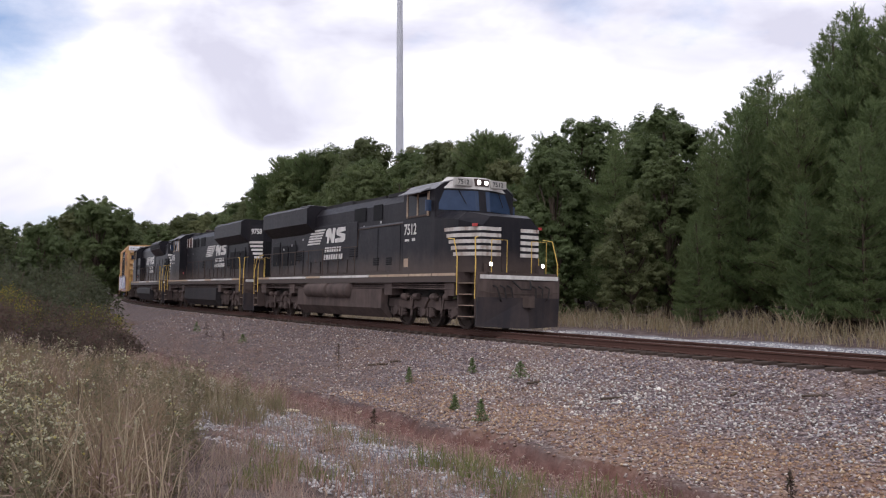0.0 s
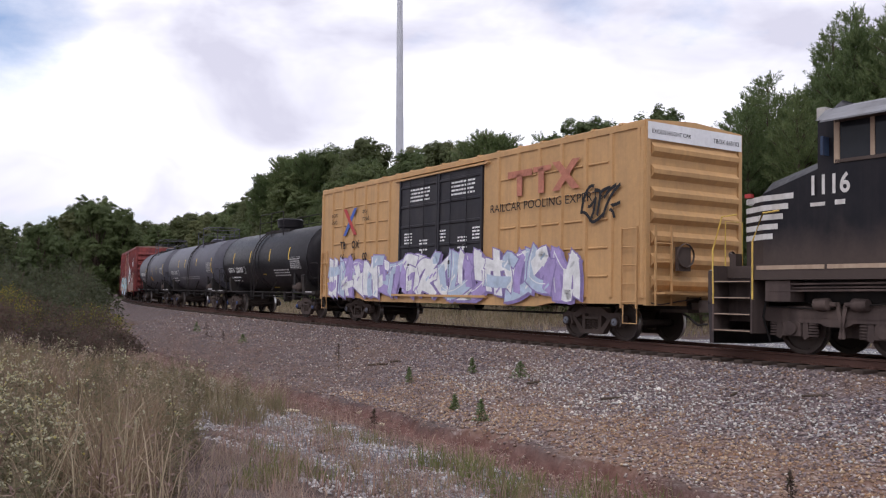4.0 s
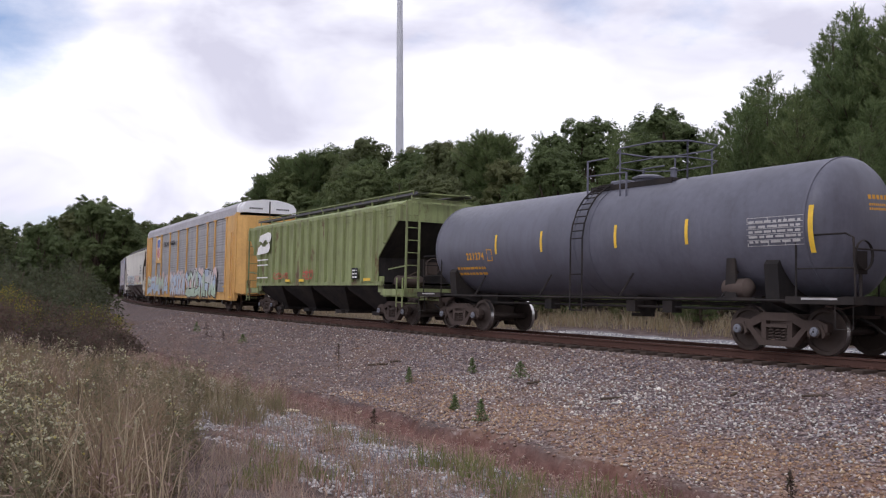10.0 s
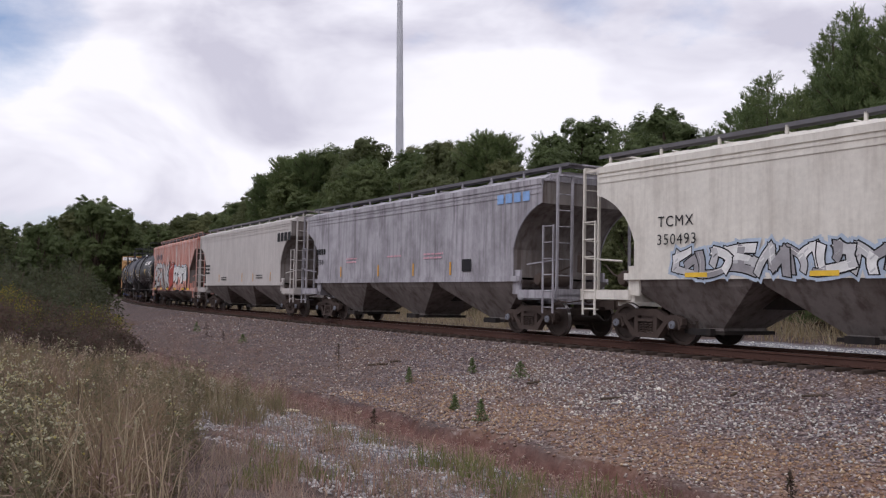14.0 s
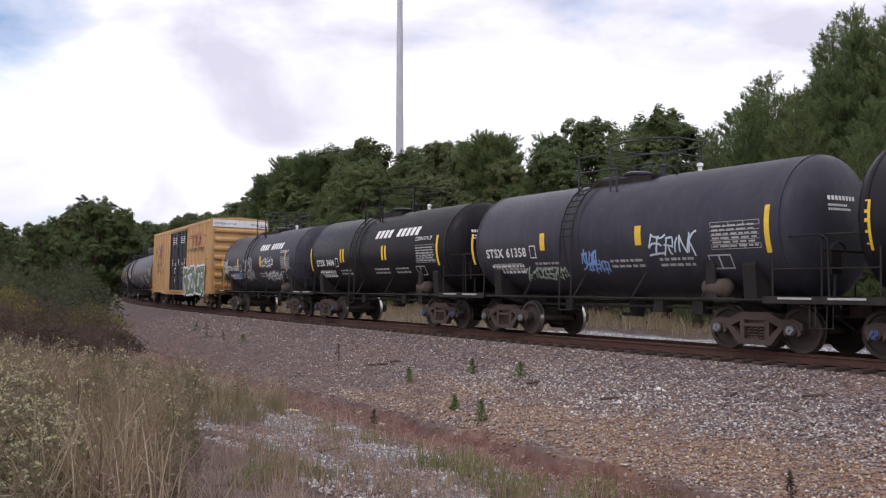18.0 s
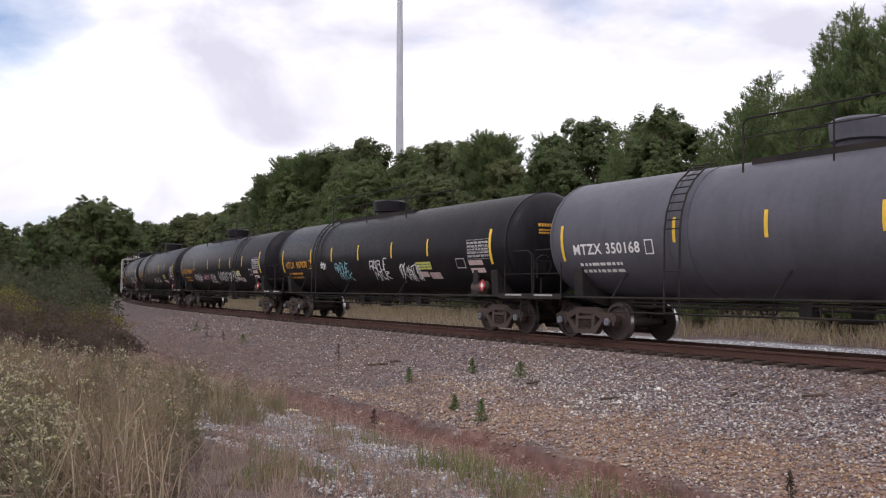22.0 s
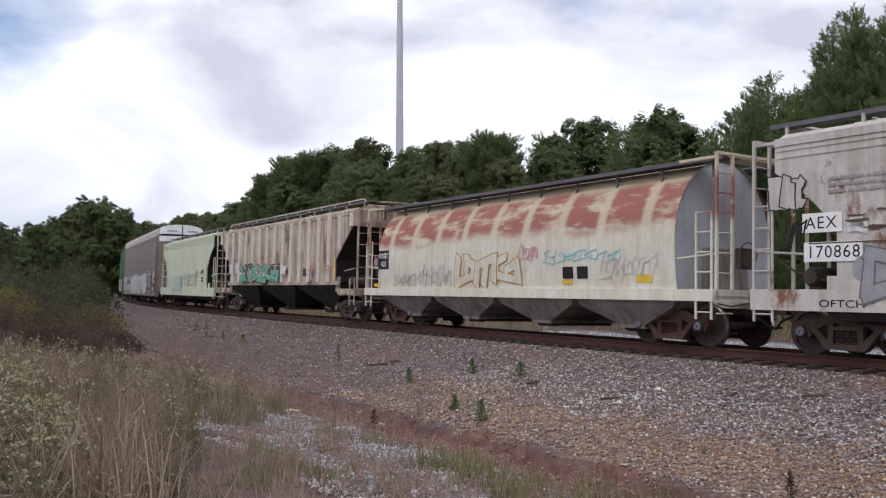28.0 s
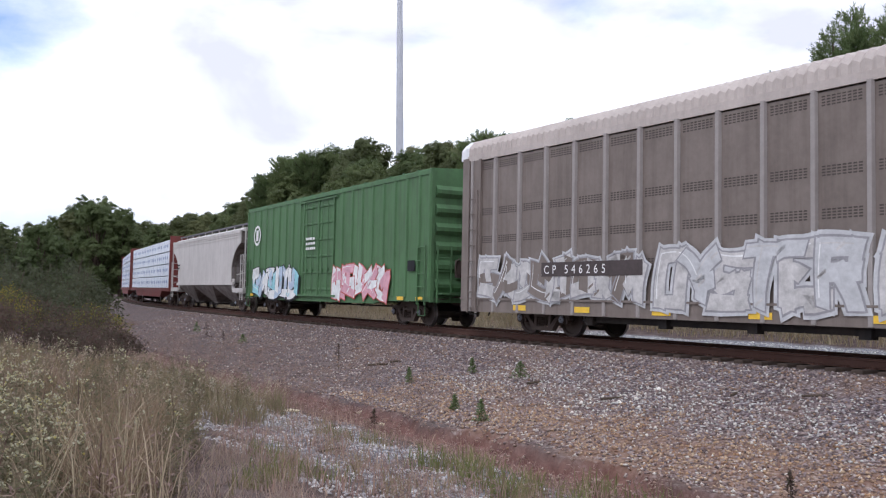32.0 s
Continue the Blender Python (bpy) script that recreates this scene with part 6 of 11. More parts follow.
    if style == "ge":
        wing = Build().prism([(-w, 3.55), (-w - 0.43, 3.95), (-w - 0.43, 4.60), (-w - 0.25, 4.72), (w + 0.25, 4.72), (w + 0.43, 4.60), (w + 0.43, 3.95), (w, 3.55)], "x", X(end - 0.05), X(-3.5))
        part("radiator_housing", wing, LOCO, car)
        bx("radiator_top", LOCO_ROOF, (end + 0.3, -4.9, -1.15, 1.15, 4.72, 4.77))
        bx("hood_top_panel", DULLWHITE, (-4.7, -3.6, -1.32, -0.4, 4.722, 4.738), label="pale metal roof panel")
        bx("roof_hatch", LOCO_ROOF, (-3.2, -0.6, -0.7, 0.7, hz, hz + 0.14))
        bx("roof_hatch", LOCO_ROOF, (-0.2, 2.4, -0.75, 0.75, hz, hz + 0.10))
        bx("roof_hatch", LOCO_ROOF, (2.7, 4.6, -0.8, 0.8, hz, hz + 0.12))
        bx("dynamic_brake_grille", GRILLE, (0.35, 1.35, -w - 0.03, -w, 3.75, 4.28))
        bx("dynamic_brake_grille", GRILLE, (2.0, 2.7, -w - 0.03, -w, 3.75, 4.30))
        for a in (end + 0.35, end + 1.45, end + 2.5):
            bx("intake_grille", GRILLE, (a, a + 0.8, -w - 0.045, -w - 0.031, 2.25, 3.15))
        if lit:
            aux = Build().slab(min(X(1.65), X(cab0)), max(X(1.65), X(cab0)), -1.48, 1.48, ZDECK, 3.5, 0.06)
            part("equipment_cabinet", aux, LOCO, car, "black full-width cabinet behind the cab")
            bx("cabinet_door", LOCO, (1.9, 3.3, -1.495, -1.48, ZDECK + 0.1, 3.35))
            bx("cabinet_door", LOCO, (3.45, 5.0, -1.495, -1.48, ZDECK + 0.1, 3.35))
            for a in (3.0, 4.0):
                for j in range(4):
                    bx("louvre", GRILLE, (a, a + 0.4, -1.51, -1.48, 2.05 + j * 0.07, 2.09 + j * 0.07))
        else:
            for a in (3.75, 4.45):
                gr = bx("intake_grille", RUSTGRILLE, (a, a + 0.6, -w - 0.03, -w, 3.80, 4.36), label="rusty slatted intake grille in a pale frame")
                for j in range(7):
                    part("slat", Build().box(X(a + 0.02), X(a + 0.58), -w - 0.05, -w - 0.03, 3.82 + j * 0.077, 3.85 + j * 0.077), GRILLE, gr)
                for q0, q1 in ((a - 0.05, a), (a + 0.6, a + 0.65)):
                    part("grille_frame", Build().box(X(q0), X(q1), -w - 0.055, -w, 3.78, 4.38), LOCOWHITE, gr)
            bx("dynamic_brake_grille", GRILLE, (2.9, 3.5, -w - 0.03, -w, 3.75, 4.28))
    else:
        wing = Build().prism([(-w, 3.60), (-w - 0.40, 4.08), (-w - 0.44, 4.50), (-w - 0.25, 4.62), (w + 0.25, 4.62), (w + 0.44, 4.50), (w + 0.40, 4.08), (w, 3.60)], "x", X(-8.26), X(-3.35))
        part("radiator_housing", wing, LOCO, car)
        bx("radiator_grille", GRILLE, (-8.1, -3.5, -w - 0.445, -w - 0.425, 4.12, 4.42))
        bx("roof_edge", DULLWHITE, (-8.2, -3.4, -w - 0.30, -w - 0.24, 4.62, 4.645))
        bx("intake_grille", GRILLE, (-9.6, -8.57, -w - 0.045, -w - 0.031, 2.1, 3.3))
        for a in (-9.35, -9.1, -8.85):
            bx("grille_bar", LOCO, (a, a + 0.06, -w - 0.06, -w - 0.045, 2.1, 3.3))
        bx("roof_hatch", LOCO_ROOF, (-2.6, 0.2, -0.7, 0.7, hz, hz + 0.10))
        bx("roof_hatch", DULLWHITE, (-3.0, -1.0, -0.98, -0.72, hz - 0.02, hz + 0.02))
        bx("roof_hatch", LOCO_ROOF, (0.8, 3.4, -0.75, 0.75, hz, hz + 0.16))
        bx("blower_housing", LOCO, (3.2, cab0, -1.40, -w, ZDECK, 3.7))
        bx("blower_grille", GRILLE, (3.5, 4.9, -1.42, -1.40, 2.75, 3.1))
        bx("blower_grille", GRILLE, (3.5, 4.9, -1.42, -1.40, 2.0, 2.35))
    ex = Build().slab(min(X(-2.4), X(-1.5)), max(X(-2.4), X(-1.5)), -0.35, 0.35, hz, hz + 0.27, 0.03)
    part("exhaust_stack", ex, LOCO_ROOF, car)
    # cab
    cz, ev = 4.80, 4.38
    outline = [(-1.5, ZDECK), (1.5, ZDECK), (1.5, ev), (1.2, 4.62), (0.6, cz), (-0.6, cz), (-1.2, 4.62), (-1.5, ev)]
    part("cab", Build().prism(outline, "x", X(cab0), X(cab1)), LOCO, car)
    part("cab_roof", Build().prism([(-1.52, ev + 0.02), (-1.2, 4.645), (-0.6, cz + 0.02), (0.6, cz + 0.02), (1.2, 4.645), (1.52, ev + 0.02), (1.2, 4.61), (0.6, cz - 0.02), (-0.6, cz - 0.02), (-1.2, 4.61)], "x", X(cab0 - 0.04), X(cab1 + 0.03)), DULLROOF, car)
    # windscreen front, swept back from the middle to the sides
    def front(yy, zz):
        a = abs(yy)
        return cab1 + 0.50 * min(1.0, max(0.0, (1.48 - a) / 1.2)) - 0.14 * (zz - 3.6) / 0.9
    fz = Build()
    ring = [-1.48, -0.28, 0.28, 1.48]
    for z in (3.5, 4.48):
        fz.v += [(X(front(yy, z)), yy * (1 if z < 4 else 0.95), z) for yy in ring]
        fz.v += [(X(cab1 - 0.15), 1.4, z), (X(cab1 - 0.15), -1.4, z)]
    fz.f += [(k, (k + 1) % 6, 6 + (k + 1) % 6, 6 + k) for k in range(6)] + [(5, 4, 3, 2, 1, 0), (6, 7, 8, 9, 10, 11)]
    fz.m = [0] * 8
    part("cab_front", fz, LOCO, car)
    hd = Build()
    for z, q, k in ((4.44, 0.03, 0.96), (4.60, 0.02, 0.86), (cz + 0.03, -0.03, 0.66)):
        hd.v += [(X(front(yy, min(z, 4.5)) + q), yy * k, z) for yy in ring]
        hd.v += [(X(cab1 - 0.12), 1.4 * k, z), (X(cab1 - 0.12), -1.4 * k, z)]
    for r_ in (0, 6):
        hd.f += [(r_ + k, r_ + (k + 1) % 6, r_ + 6 + (k + 1) % 6, r_ + 6 + k) for k in range(6)]
    hd.f += [(5, 4, 3, 2, 1, 0), (12, 13, 14, 15, 16, 17)]
    hd.m = [0] * len(hd.f)
    part("cab_brow", hd, LOCOWHITE if lit else DULLROOF, car, "white brow over the windscreen" if lit else "")
    for y0, y1 in ((-1.38, -0.14), (0.14, 1.38)):
        ys = (y0, -0.28, y1) if y0 < 0 else (y0, 0.28, y1)
        g = Build()
        for z, k in ((3.74, 1.0), (4.38, 0.96)):
            g.v += [(X(front(yy, z) + 0.012), yy * k, z) for yy in ys]
        g.f += [(0, 1, 4, 3), (1, 2, 5, 4)]
        g.m = [0, 0]
        ws_ = part("windscreen", g, GLASS, car, "blue tinted windscreen")
        ym = (y0 + y1) / 2
        part("wiper", Build().tube([(X(front(ym, 4.38) + 0.03), ym, 4.40), (X(front(ym + 0.2, 3.95) + 0.03), ym + 0.2, 3.95)], 0.012, 4), UNDER, ws_)
    for sd in (-1, 1):
        wn_ = bx("side_window", SIDEGLASS, (5.55, 6.85, sd * 1.5, sd * 1.512, 3.62, 4.30))
        for x0, x1, z0, z1 in ((5.47, 6.93, 3.56, 3.62), (5.47, 6.93, 4.30, 4.35), (5.47, 5.56, 3.56, 4.35), (6.84, 6.95, 3.56, 4.35), (6.17, 6.25, 3.62, 4.30)):
            part("window_frame", Build().box(X(x0), X(x1), sd * 1.5, sd * 1.53, z0, z1), TANWHITE if x1 - x0 < 0.2 else IRON, wn_)
        aw = Build().prism([(sd * 1.5, 4.44), (sd * 1.5, 4.48), (sd * 1.88, 4.30), (sd * 1.88, 4.27)], "x", X(5.5), X(7.0))
        part("sun_awning", aw, DULLROOF, car, "grey window awning")
        mr = bx("mirror", GLASS, (7.05, 7.1, sd * 1.52, sd * 1.72, 3.7, 4.05))
    # nose: sections that narrow towards the front
    secs = [(cab1, 1.5, 3.72, 3.48), (8.6, 1.42, 3.60, 3.34), (n1, 1.04, 3.44, 3.14)] if style == "ge" else [(cab1, 1.48, 3.72, 3.5), (8.6, 1.36, 3.40, 3.15), (n1 - 0.1, 1.02, 3.05, 2.85)]
    nb = Build()
    for x, hw, zt, zs_ in secs:
        nb.v += [(X(x), -hw, ZDECK), (X(x), -hw, zs_), (X(x), -hw + 0.3, zt), (X(x), hw - 0.3, zt), (X(x), hw, zs_), (X(x), hw, ZDECK)]
    for i in range(2):
        nb.f += [(i * 6 + j, i * 6 + j + 1, i * 6 + j + 7, i * 6 + j + 6) for j in range(5)]
    nb.f.append(tuple(range(12, 18)))
    nb.m = [0] * len(nb.f)
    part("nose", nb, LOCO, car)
    hwf = secs[2][1]
    nf = secs[2][0]
    sz0 = 2.24
    for k in range(5):
        z, zz = sz0 + k * 0.19, sz0 + 0.11 + k * 0.19
        for sd in (-1, 1):
            xa = 8.36 - 0.125 * k
            b = Build()
            pts = [(xa, secs), (8.6, 0), (nf, 0)]
            ys = [float(np.interp(xx, [s_[0] for s_ in secs], [s_[1] for s_ in secs])) + 0.006 for xx in (xa, pts[1][0], nf)]
            xs_ = [xa, pts[1][0], nf + 0.004]
            for i in range(2):
                b.add([(X(xs_[i]), sd * ys[i], z), (X(xs_[i + 1]), sd * ys[i + 1], z), (X(xs_[i + 1]), sd * ys[i + 1], zz), (X(xs_[i]), sd * ys[i], zz), (X(xs_[i]), sd * (ys[i] - 0.02), z), (X(xs_[i + 1]), sd * (ys[i + 1] - 0.02), z), (X(xs_[i + 1]), sd * (ys[i + 1] - 0.02), zz), (X(xs_[i]), sd * (ys[i] - 0.02), zz)], [(0, 1, 2, 3), (7, 6, 5, 4), (0, 4, 5, 1), (3, 2, 6, 7)])
            b.box(X(nf), X(nf + 0.008), sd * 0.36, sd * (hwf + 0.004), z, zz)
            part("nose_stripe", b, NOSEWHITE if lit else LOCOWHITE, car, "rust-stained white stripe" if lit else "dirty white stripe")
    bx("nose_door", LOCO, (nf, nf + 0.025, -0.33, 0.33, ZDECK + 0.05, 3.0))
    for sd in (-1, 1):
        bx("marker_light", RED, (nf - 0.25, nf - 0.1, sd * (hwf + 0.10), sd * (hwf + 0.2), 3.12, 3.2), label="red marker lamp")
    # lights and number boards
    def lamp(x, y, z, r, mat, name):
        b = Build().lathe([(X(x), r * 1.25), (X(x + 0.05), r * 1.25), (X(x + 0.055), r)], "x", (0, y, z), 16)
        o = part(name, b, IRON, car)
        part("lens", Build().lathe([(X(x + 0.05), r), (X(x + 0.062), r * 0.7), (X(x + 0.066), 0.0)], "x", (0, y, z), 14), mat, o, "glowing lens" if mat is LAMP else "")
    lm = LAMP if lit else LAMP_OFF
    bx("headlight_box", IRON, (cab1 + 0.3, cab1 + 0.40, -0.26, 0.26, 4.54, 4.78))
    for yy in (-0.14, 0.14):
        lamp(cab1 + 0.38, yy, 4.66, 0.072, lm, "headlight")
    for yy in (-0.95, 0.95):
        bx("lamp_bracket", IRON, (9.5, 9.66, yy - 0.1, yy + 0.1, ZDECK, 2.0))
        lamp(9.66, yy, 1.98, 0.062, lm, "ditch_light")
    for yy in (-0.66, 0.66):
        bd = bx("number_board", BOARD, (cab1 + 0.2, cab1 + 0.38, yy - 0.3, yy + 0.3, 4.53, 4.77))
        tx = lettering(car, number, 0, 0, 0.15, INK, 0, "board_number", bold=0.004)
        tx.matrix_basis = pose(X(cab1 + 0.386), yy - 0.24 * f, 4.575, 90, 0, 90 * f)
    # pilots, steps, plows, couplers and hoses at both ends
    for d in (1, -1):
        e = 9.86 if d > 0 else tail
        de = 8.75 if d > 0 else deck0
        bx("end_deck", LOCO, (de, e, -1.08, 1.08, ZDECK - 0.25, ZDECK))
        bx("pilot", LOCO_DIRT, (e, e - d * 0.12, -1.48, 1.48, 0.95, ZDECK - 0.1))
        bx("pilot_stripe", LOCOWHITE, (e, e + d * 0.012, -1.42, 1.42, ZDECK - 0.20, ZDECK - 0.08))
        pl = Build()
        for sd in (-1, 1):
            pl.add([(X(e + d * 0.42), 0, 1.0), (X(e), sd * 1.48, 1.0), (X(e - d * 0.05), sd * 1.48, 0.14), (X(e + d * 0.5), 0, 0.10), (X(e - d * 0.15), sd * 1.48, 1.0), (X(e - d * 0.15), sd * 1.48, 0.14), (X(e), 0, 1.0), (X(e), 0, 0.1)], [(0, 1, 2, 3), (0, 6, 4, 1), (1, 4, 5, 2), (3, 2, 5, 7)])
        part("snow_plow", pl, PLOW, car, "dark scuffed snow plow")
        for sd in (-1, 1):
            x0, x1 = de, e - d * 0.12
            part("step_side", Build().box(X(x0), X(x0 + d * 0.04), sd * 1.5, sd * 1.0, 0.38, ZDECK), LOCO_DIRT, car)
            part("step_side", Build().box(X(x1), X(x1 - d * 0.04), sd * 1.5, sd * 1.0, 0.38, ZDECK), LOCO_DIRT, car)
            part("step_back", Build().box(X(x0), X(x1), sd * 1.02, sd * 0.98, 0.6, ZDECK), LOCO_DIRT, car)
            for k in range(4):
                z = 0.40 + k * 0.33
                part("step", Build().box(X(x0 + d * 0.04), X(x1 - d * 0.04), sd * 1.5, sd * 1.04, z, z + 0.035), LOCO_DIRT, car)
                part("step_edge", Build().box(X(x0 + d * 0.06), X(x1 - d * 0.06), sd * 1.508, sd * 1.5, z + 0.012, z + 0.026), TANWHITE, car)
            handrail(car, [(X(e - d * 0.15), sd * 1.5, 0.95), (X(e - d * 0.13), sd * 1.5, 2.05), (X(e - d * 0.3), sd * 1.42, 2.75), (X(e - d * 0.5), sd * 1.2, 2.8)], 0.019, SAFETY, "step_handrail")
            handrail(car, [(X(de - d * 0.02), sd * 1.52, 1.05), (X(de - d * 0.02), sd * 1.52, 2.2), (X(de - d * 0.25), sd * 1.5, 2.75), (X(de - d * 0.6), sd * 1.48, 2.78)], 0.019, SAFETY, "step_handrail")
            handrail(car, [(X(e - d * 0.05), sd * 0.45, ZDECK), (X(e - d * 0.05), sd * 0.45, 2.7), (X(e - d * 0.05), sd * 1.0, 2.7), (X(e - d * 0.05), sd * 1.0, ZDECK)], 0.016, SAFETY, "end_handrail")
        b = Build()
        b.box(X(e), X(e + d * 0.35), -0.14, 0.14, 0.76, 1.02)
        b.prism([(X(e + d * 0.30), -0.17), (X(e + d * 0.64), -0.13), (X(e + d * 0.66), 0.05), (X(e + d * 0.52), 0.18), (X(e + d * 0.3), 0.17)], "z", 0.72, 1.05)
        part("coupler", b, IRON, car)
        for yy in (-0.95, -0.7, -0.45, 0.45, 0.7, 0.95):
            ho = Build().tube([(X(e), yy, 1.35), (X(e + d * 0.2), yy, 1.28), (X(e + d * 0.24), yy * 0.92, 0.98), (X(e + d * 0.16), yy * 0.8, 0.86)], 0.026, 6)
            part("air_hose", ho, UNDER, car, smooth=50)
        mu = Build().tube([(X(e + d * 0.04), -0.3, 1.5), (X(e + d * 0.28), -0.15, 1.25), (X(e + d * 0.28), 0.2, 1.25), (X(e + d * 0.04), 0.35, 1.5)], 0.03, 6)
        part("jumper_cable", mu, UNDER, car, smooth=50)
        part("uncoupling_lever", Build().tube([(X(e + d * 0.05), -1.4, 1.18), (X(e + d * 0.12), -0.9, 1.12), (X(e + d * 0.12), 0.9, 1.12), (X(e + d * 0.05), 1.4, 1.18)], 0.016, 5), IRON, car)
    # long side handrails on posts
    for sd in (-1, 1):
        handrail(car, [(X(-9.2), sd * 1.48, 2.78), (X(1.6 if lit else 3.0), sd * 1.48, 2.78)] + ([(X(1.7), sd * 1.5, 3.4), (X(cab0), sd * 1.5, 3.42)] if lit else [(X(3.1), sd * 1.48, 2.5), (X(3.1), sd * 1.48, ZDECK)]), 0.018, IRON)
        for k in range(8):
            x = -9.2 + 10.6 * k / 7
            handrail(car, [(X(x), sd * 1.49, ZDECK - 0.1), (X(x), sd * 1.48, 2.78)], 0.018, IRON, "handrail_post")
    # lettering on the near side
    y = -w - 0.045
    nx = 5.3 if f > 0 else -7.5
    lettering(car, number, nx, 3.02, 0.36, LOCOWHITE, -1.512, "road_number", wide=0.85, bold=0.012)
    bars(car, [(nx + 0.05, 2.80, 0.3, 0.07), (nx + 0.55, 2.80, 0.2, 0.09)], LOCOWHITE, -1.503, "stencil_mark")
    ex0 = {"7512": -4.3, "9758": 0.05, "1116": -1.8}[number]
    part("emblem_panel", Build().slab(ex0 - 0.2, ex0 + 4.95, -w - 0.04, -w, 2.35, 3.8, 0.01), LOCO, car)
    side_emblem(car, ex0, 3.07, y, 1.25 if lit else 1.5)
    bars(car, [(x, z, 0.12, 0.09) for x, z in ((-7.2, 2.95), (-6.2, 3.1), (-4.9, 3.3), (1.2, 3.5), (2.6, 3.6), (-3.4, 3.3))], DULLWHITE, -w - 0.042, "stencil_mark")
    bars(car, [(X(5.4) - 0.1, 1.95, 0.3, 0.28)] if lit else [(X(4.0), 2.1, 0.16, 0.1)], TANWHITE if lit else RED, -1.502, "warning_plate")
    # hood end with its corners cut off at a slant, striped, with the number on the cut
    cut, nar = 0.55, 0.42
    part("hood_end", Build().prism([(X(end), -w), (X(end - cut), -nar), (X(end - cut), nar), (X(end), w)], "z", ZDECK, hz - 0.12), LOCO, car)
    an = math.degrees(math.atan2(w - nar, cut))

    def on_cut(u, sd, o=0.0):
        l = math.hypot(cut, w - nar)
        return (X(end - cut * u - o * (w - nar) / l), sd * (w - (w - nar) * u + o * cut / l))
    for k in range(5):
        z = 2.75 + k * 0.19
        for sd in (-1, 1):
            lo, up = (0.02 + 0.10 * (4 - k)) * 1.0, 0.98
            q0, q1, q2, q3 = on_cut(lo, sd, 0.004), on_cut(up, sd, 0.004), on_cut(up, sd, 0.012), on_cut(lo, sd, 0.012)
            part("stripe", Build().prism([q0, q1, q2, q3], "z", z, z + 0.11), LOCOWHITE, car, "dirty white stripe")
    tx = lettering(car, number, 0, 0, 0.26, LOCOWHITE, 0, "end_number", bold=0.01, wide=0.8)
    st_ = on_cut(0.18 if f < 0 else 0.85, -1, 0.012)
    tx.matrix_basis = pose(st_[0], st_[1], 4.0, 90, 0, -an * f) @ Matrix.Diagonal((0.8, 1, 1, 1))
    bx("end_door", GRILLE, (end - cut, end - cut - 0.025, -0.3, 0.3, ZDECK + 0.1, 3.6))
    for yy in (-0.12, 0.12):
        part("rear_headlight", Build().lathe([(X(end - cut), 0.1), (X(end - cut - 0.08), 0.1), (X(end - cut - 0.085), 0.0)], "x", (0, yy, 4.1), 14), LAMP_OFF, car, smooth=40)
    hn = Build()
    for yy in (-0.2, 0.0, 0.2):
        hn.lathe([(X(3.0), 0.03), (X(3.4), 0.04), (X(3.5), 0.09)], "x", (0, yy, hz + 0.32), 10)
    hn.box(X(3.05), X(3.15), -0.25, 0.25, hz, hz + 0.3)
    part("air_horn", hn, IRON, car, smooth=40)
    tr = [loco_truck(car, X(6.2)), loco_truck(car, X(-6.9))]
    TRAIN.append((car, centre, (max(X(6.2), X(-6.9)), min(X(6.2), X(-6.9))), tr))
    return car


# ---- the train, from its head ----
POSTGREY = paint("post_grey", (0.33, 0.30, 0.28), 0.6, 0.25, (0.12, 0.09, 0.08), 0.25)
VENT = plain("vent_dark", (0.082, 0.068, 0.060), 0.8)
TTX = paint("yellow_box", (0.53, 0.315, 0.135), 0.6, 0.3, (0.33, 0.21, 0.11), 0.3)
BOXDOOR = paint("black_door", (0.028, 0.027, 0.032), 0.5, 0.3, (0.07, 0.06, 0.055), 0.2)
REDBOX = paint("oxide_red_box", (0.25, 0.052, 0.045), 0.65, 0.95, (0.060, 0.028, 0.033), 0.5, fade=0.3)
REDBOX2 = paint("dark_red_box", (0.225, 0.046, 0.042), 0.65, 0.8, (0.060, 0.026, 0.030), 0.5, fade=0.3)
REDDOOR = paint("oxide_red_door", (0.29, 0.07, 0.052), 0.65, 0.4, (0.14, 0.06, 0.045), 0.3)
RUSTROOF = paint("rusty_roof", (0.26, 0.17, 0.14), 0.8, 0.5, (0.10, 0.06, 0.05), 0.1, rust=0.4)
TANKBLACK = paint("tank_black", (0.0129, 0.0117, 0.0139), 0.40, 0.22, (0.045, 0.039, 0.038), 0.15)
TANKGREY = paint("tank_grey", (0.102, 0.099, 0.118), 0.45, 0.30, (0.05, 0.048, 0.05), 0.2)
TANKSLATE = paint("tank_slate", (0.128, 0.129, 0.16), 0.42, 0.25, (0.05, 0.048, 0.05), 0.2)
TANKDIRTY = paint("tank_dirty_black", (0.040, 0.040, 0.054), 0.42, 0.5, (0.075, 0.068, 0.074), 0.4)
GREENHOP = paint("olive_green", (0.262, 0.305, 0.130), 0.6, 0.5, (0.13, 0.115, 0.07), 0.6, rust=0.14, rust_col=(0.12, 0.06, 0.035))
WHITEHOP = paint("white_hopper", (0.72, 0.69, 0.615), 0.55, 0.25, (0.35, 0.30, 0.25), 0.3)
GREYHOP = paint("grey_hopper", (0.39, 0.375, 0.40), 0.6, 0.6, (0.12, 0.11, 0.118), 0.65, fade=0.3)
LIGHTHOP = paint("light_grey_hopper", (0.53, 0.495, 0.465), 0.55, 0.25, (0.3, 0.27, 0.25), 0.3)
ENDGREY = paint("end_grey", (0.42, 0.43, 0.46), 0.6, 0.3, (0.2, 0.17, 0.15), 0.3)
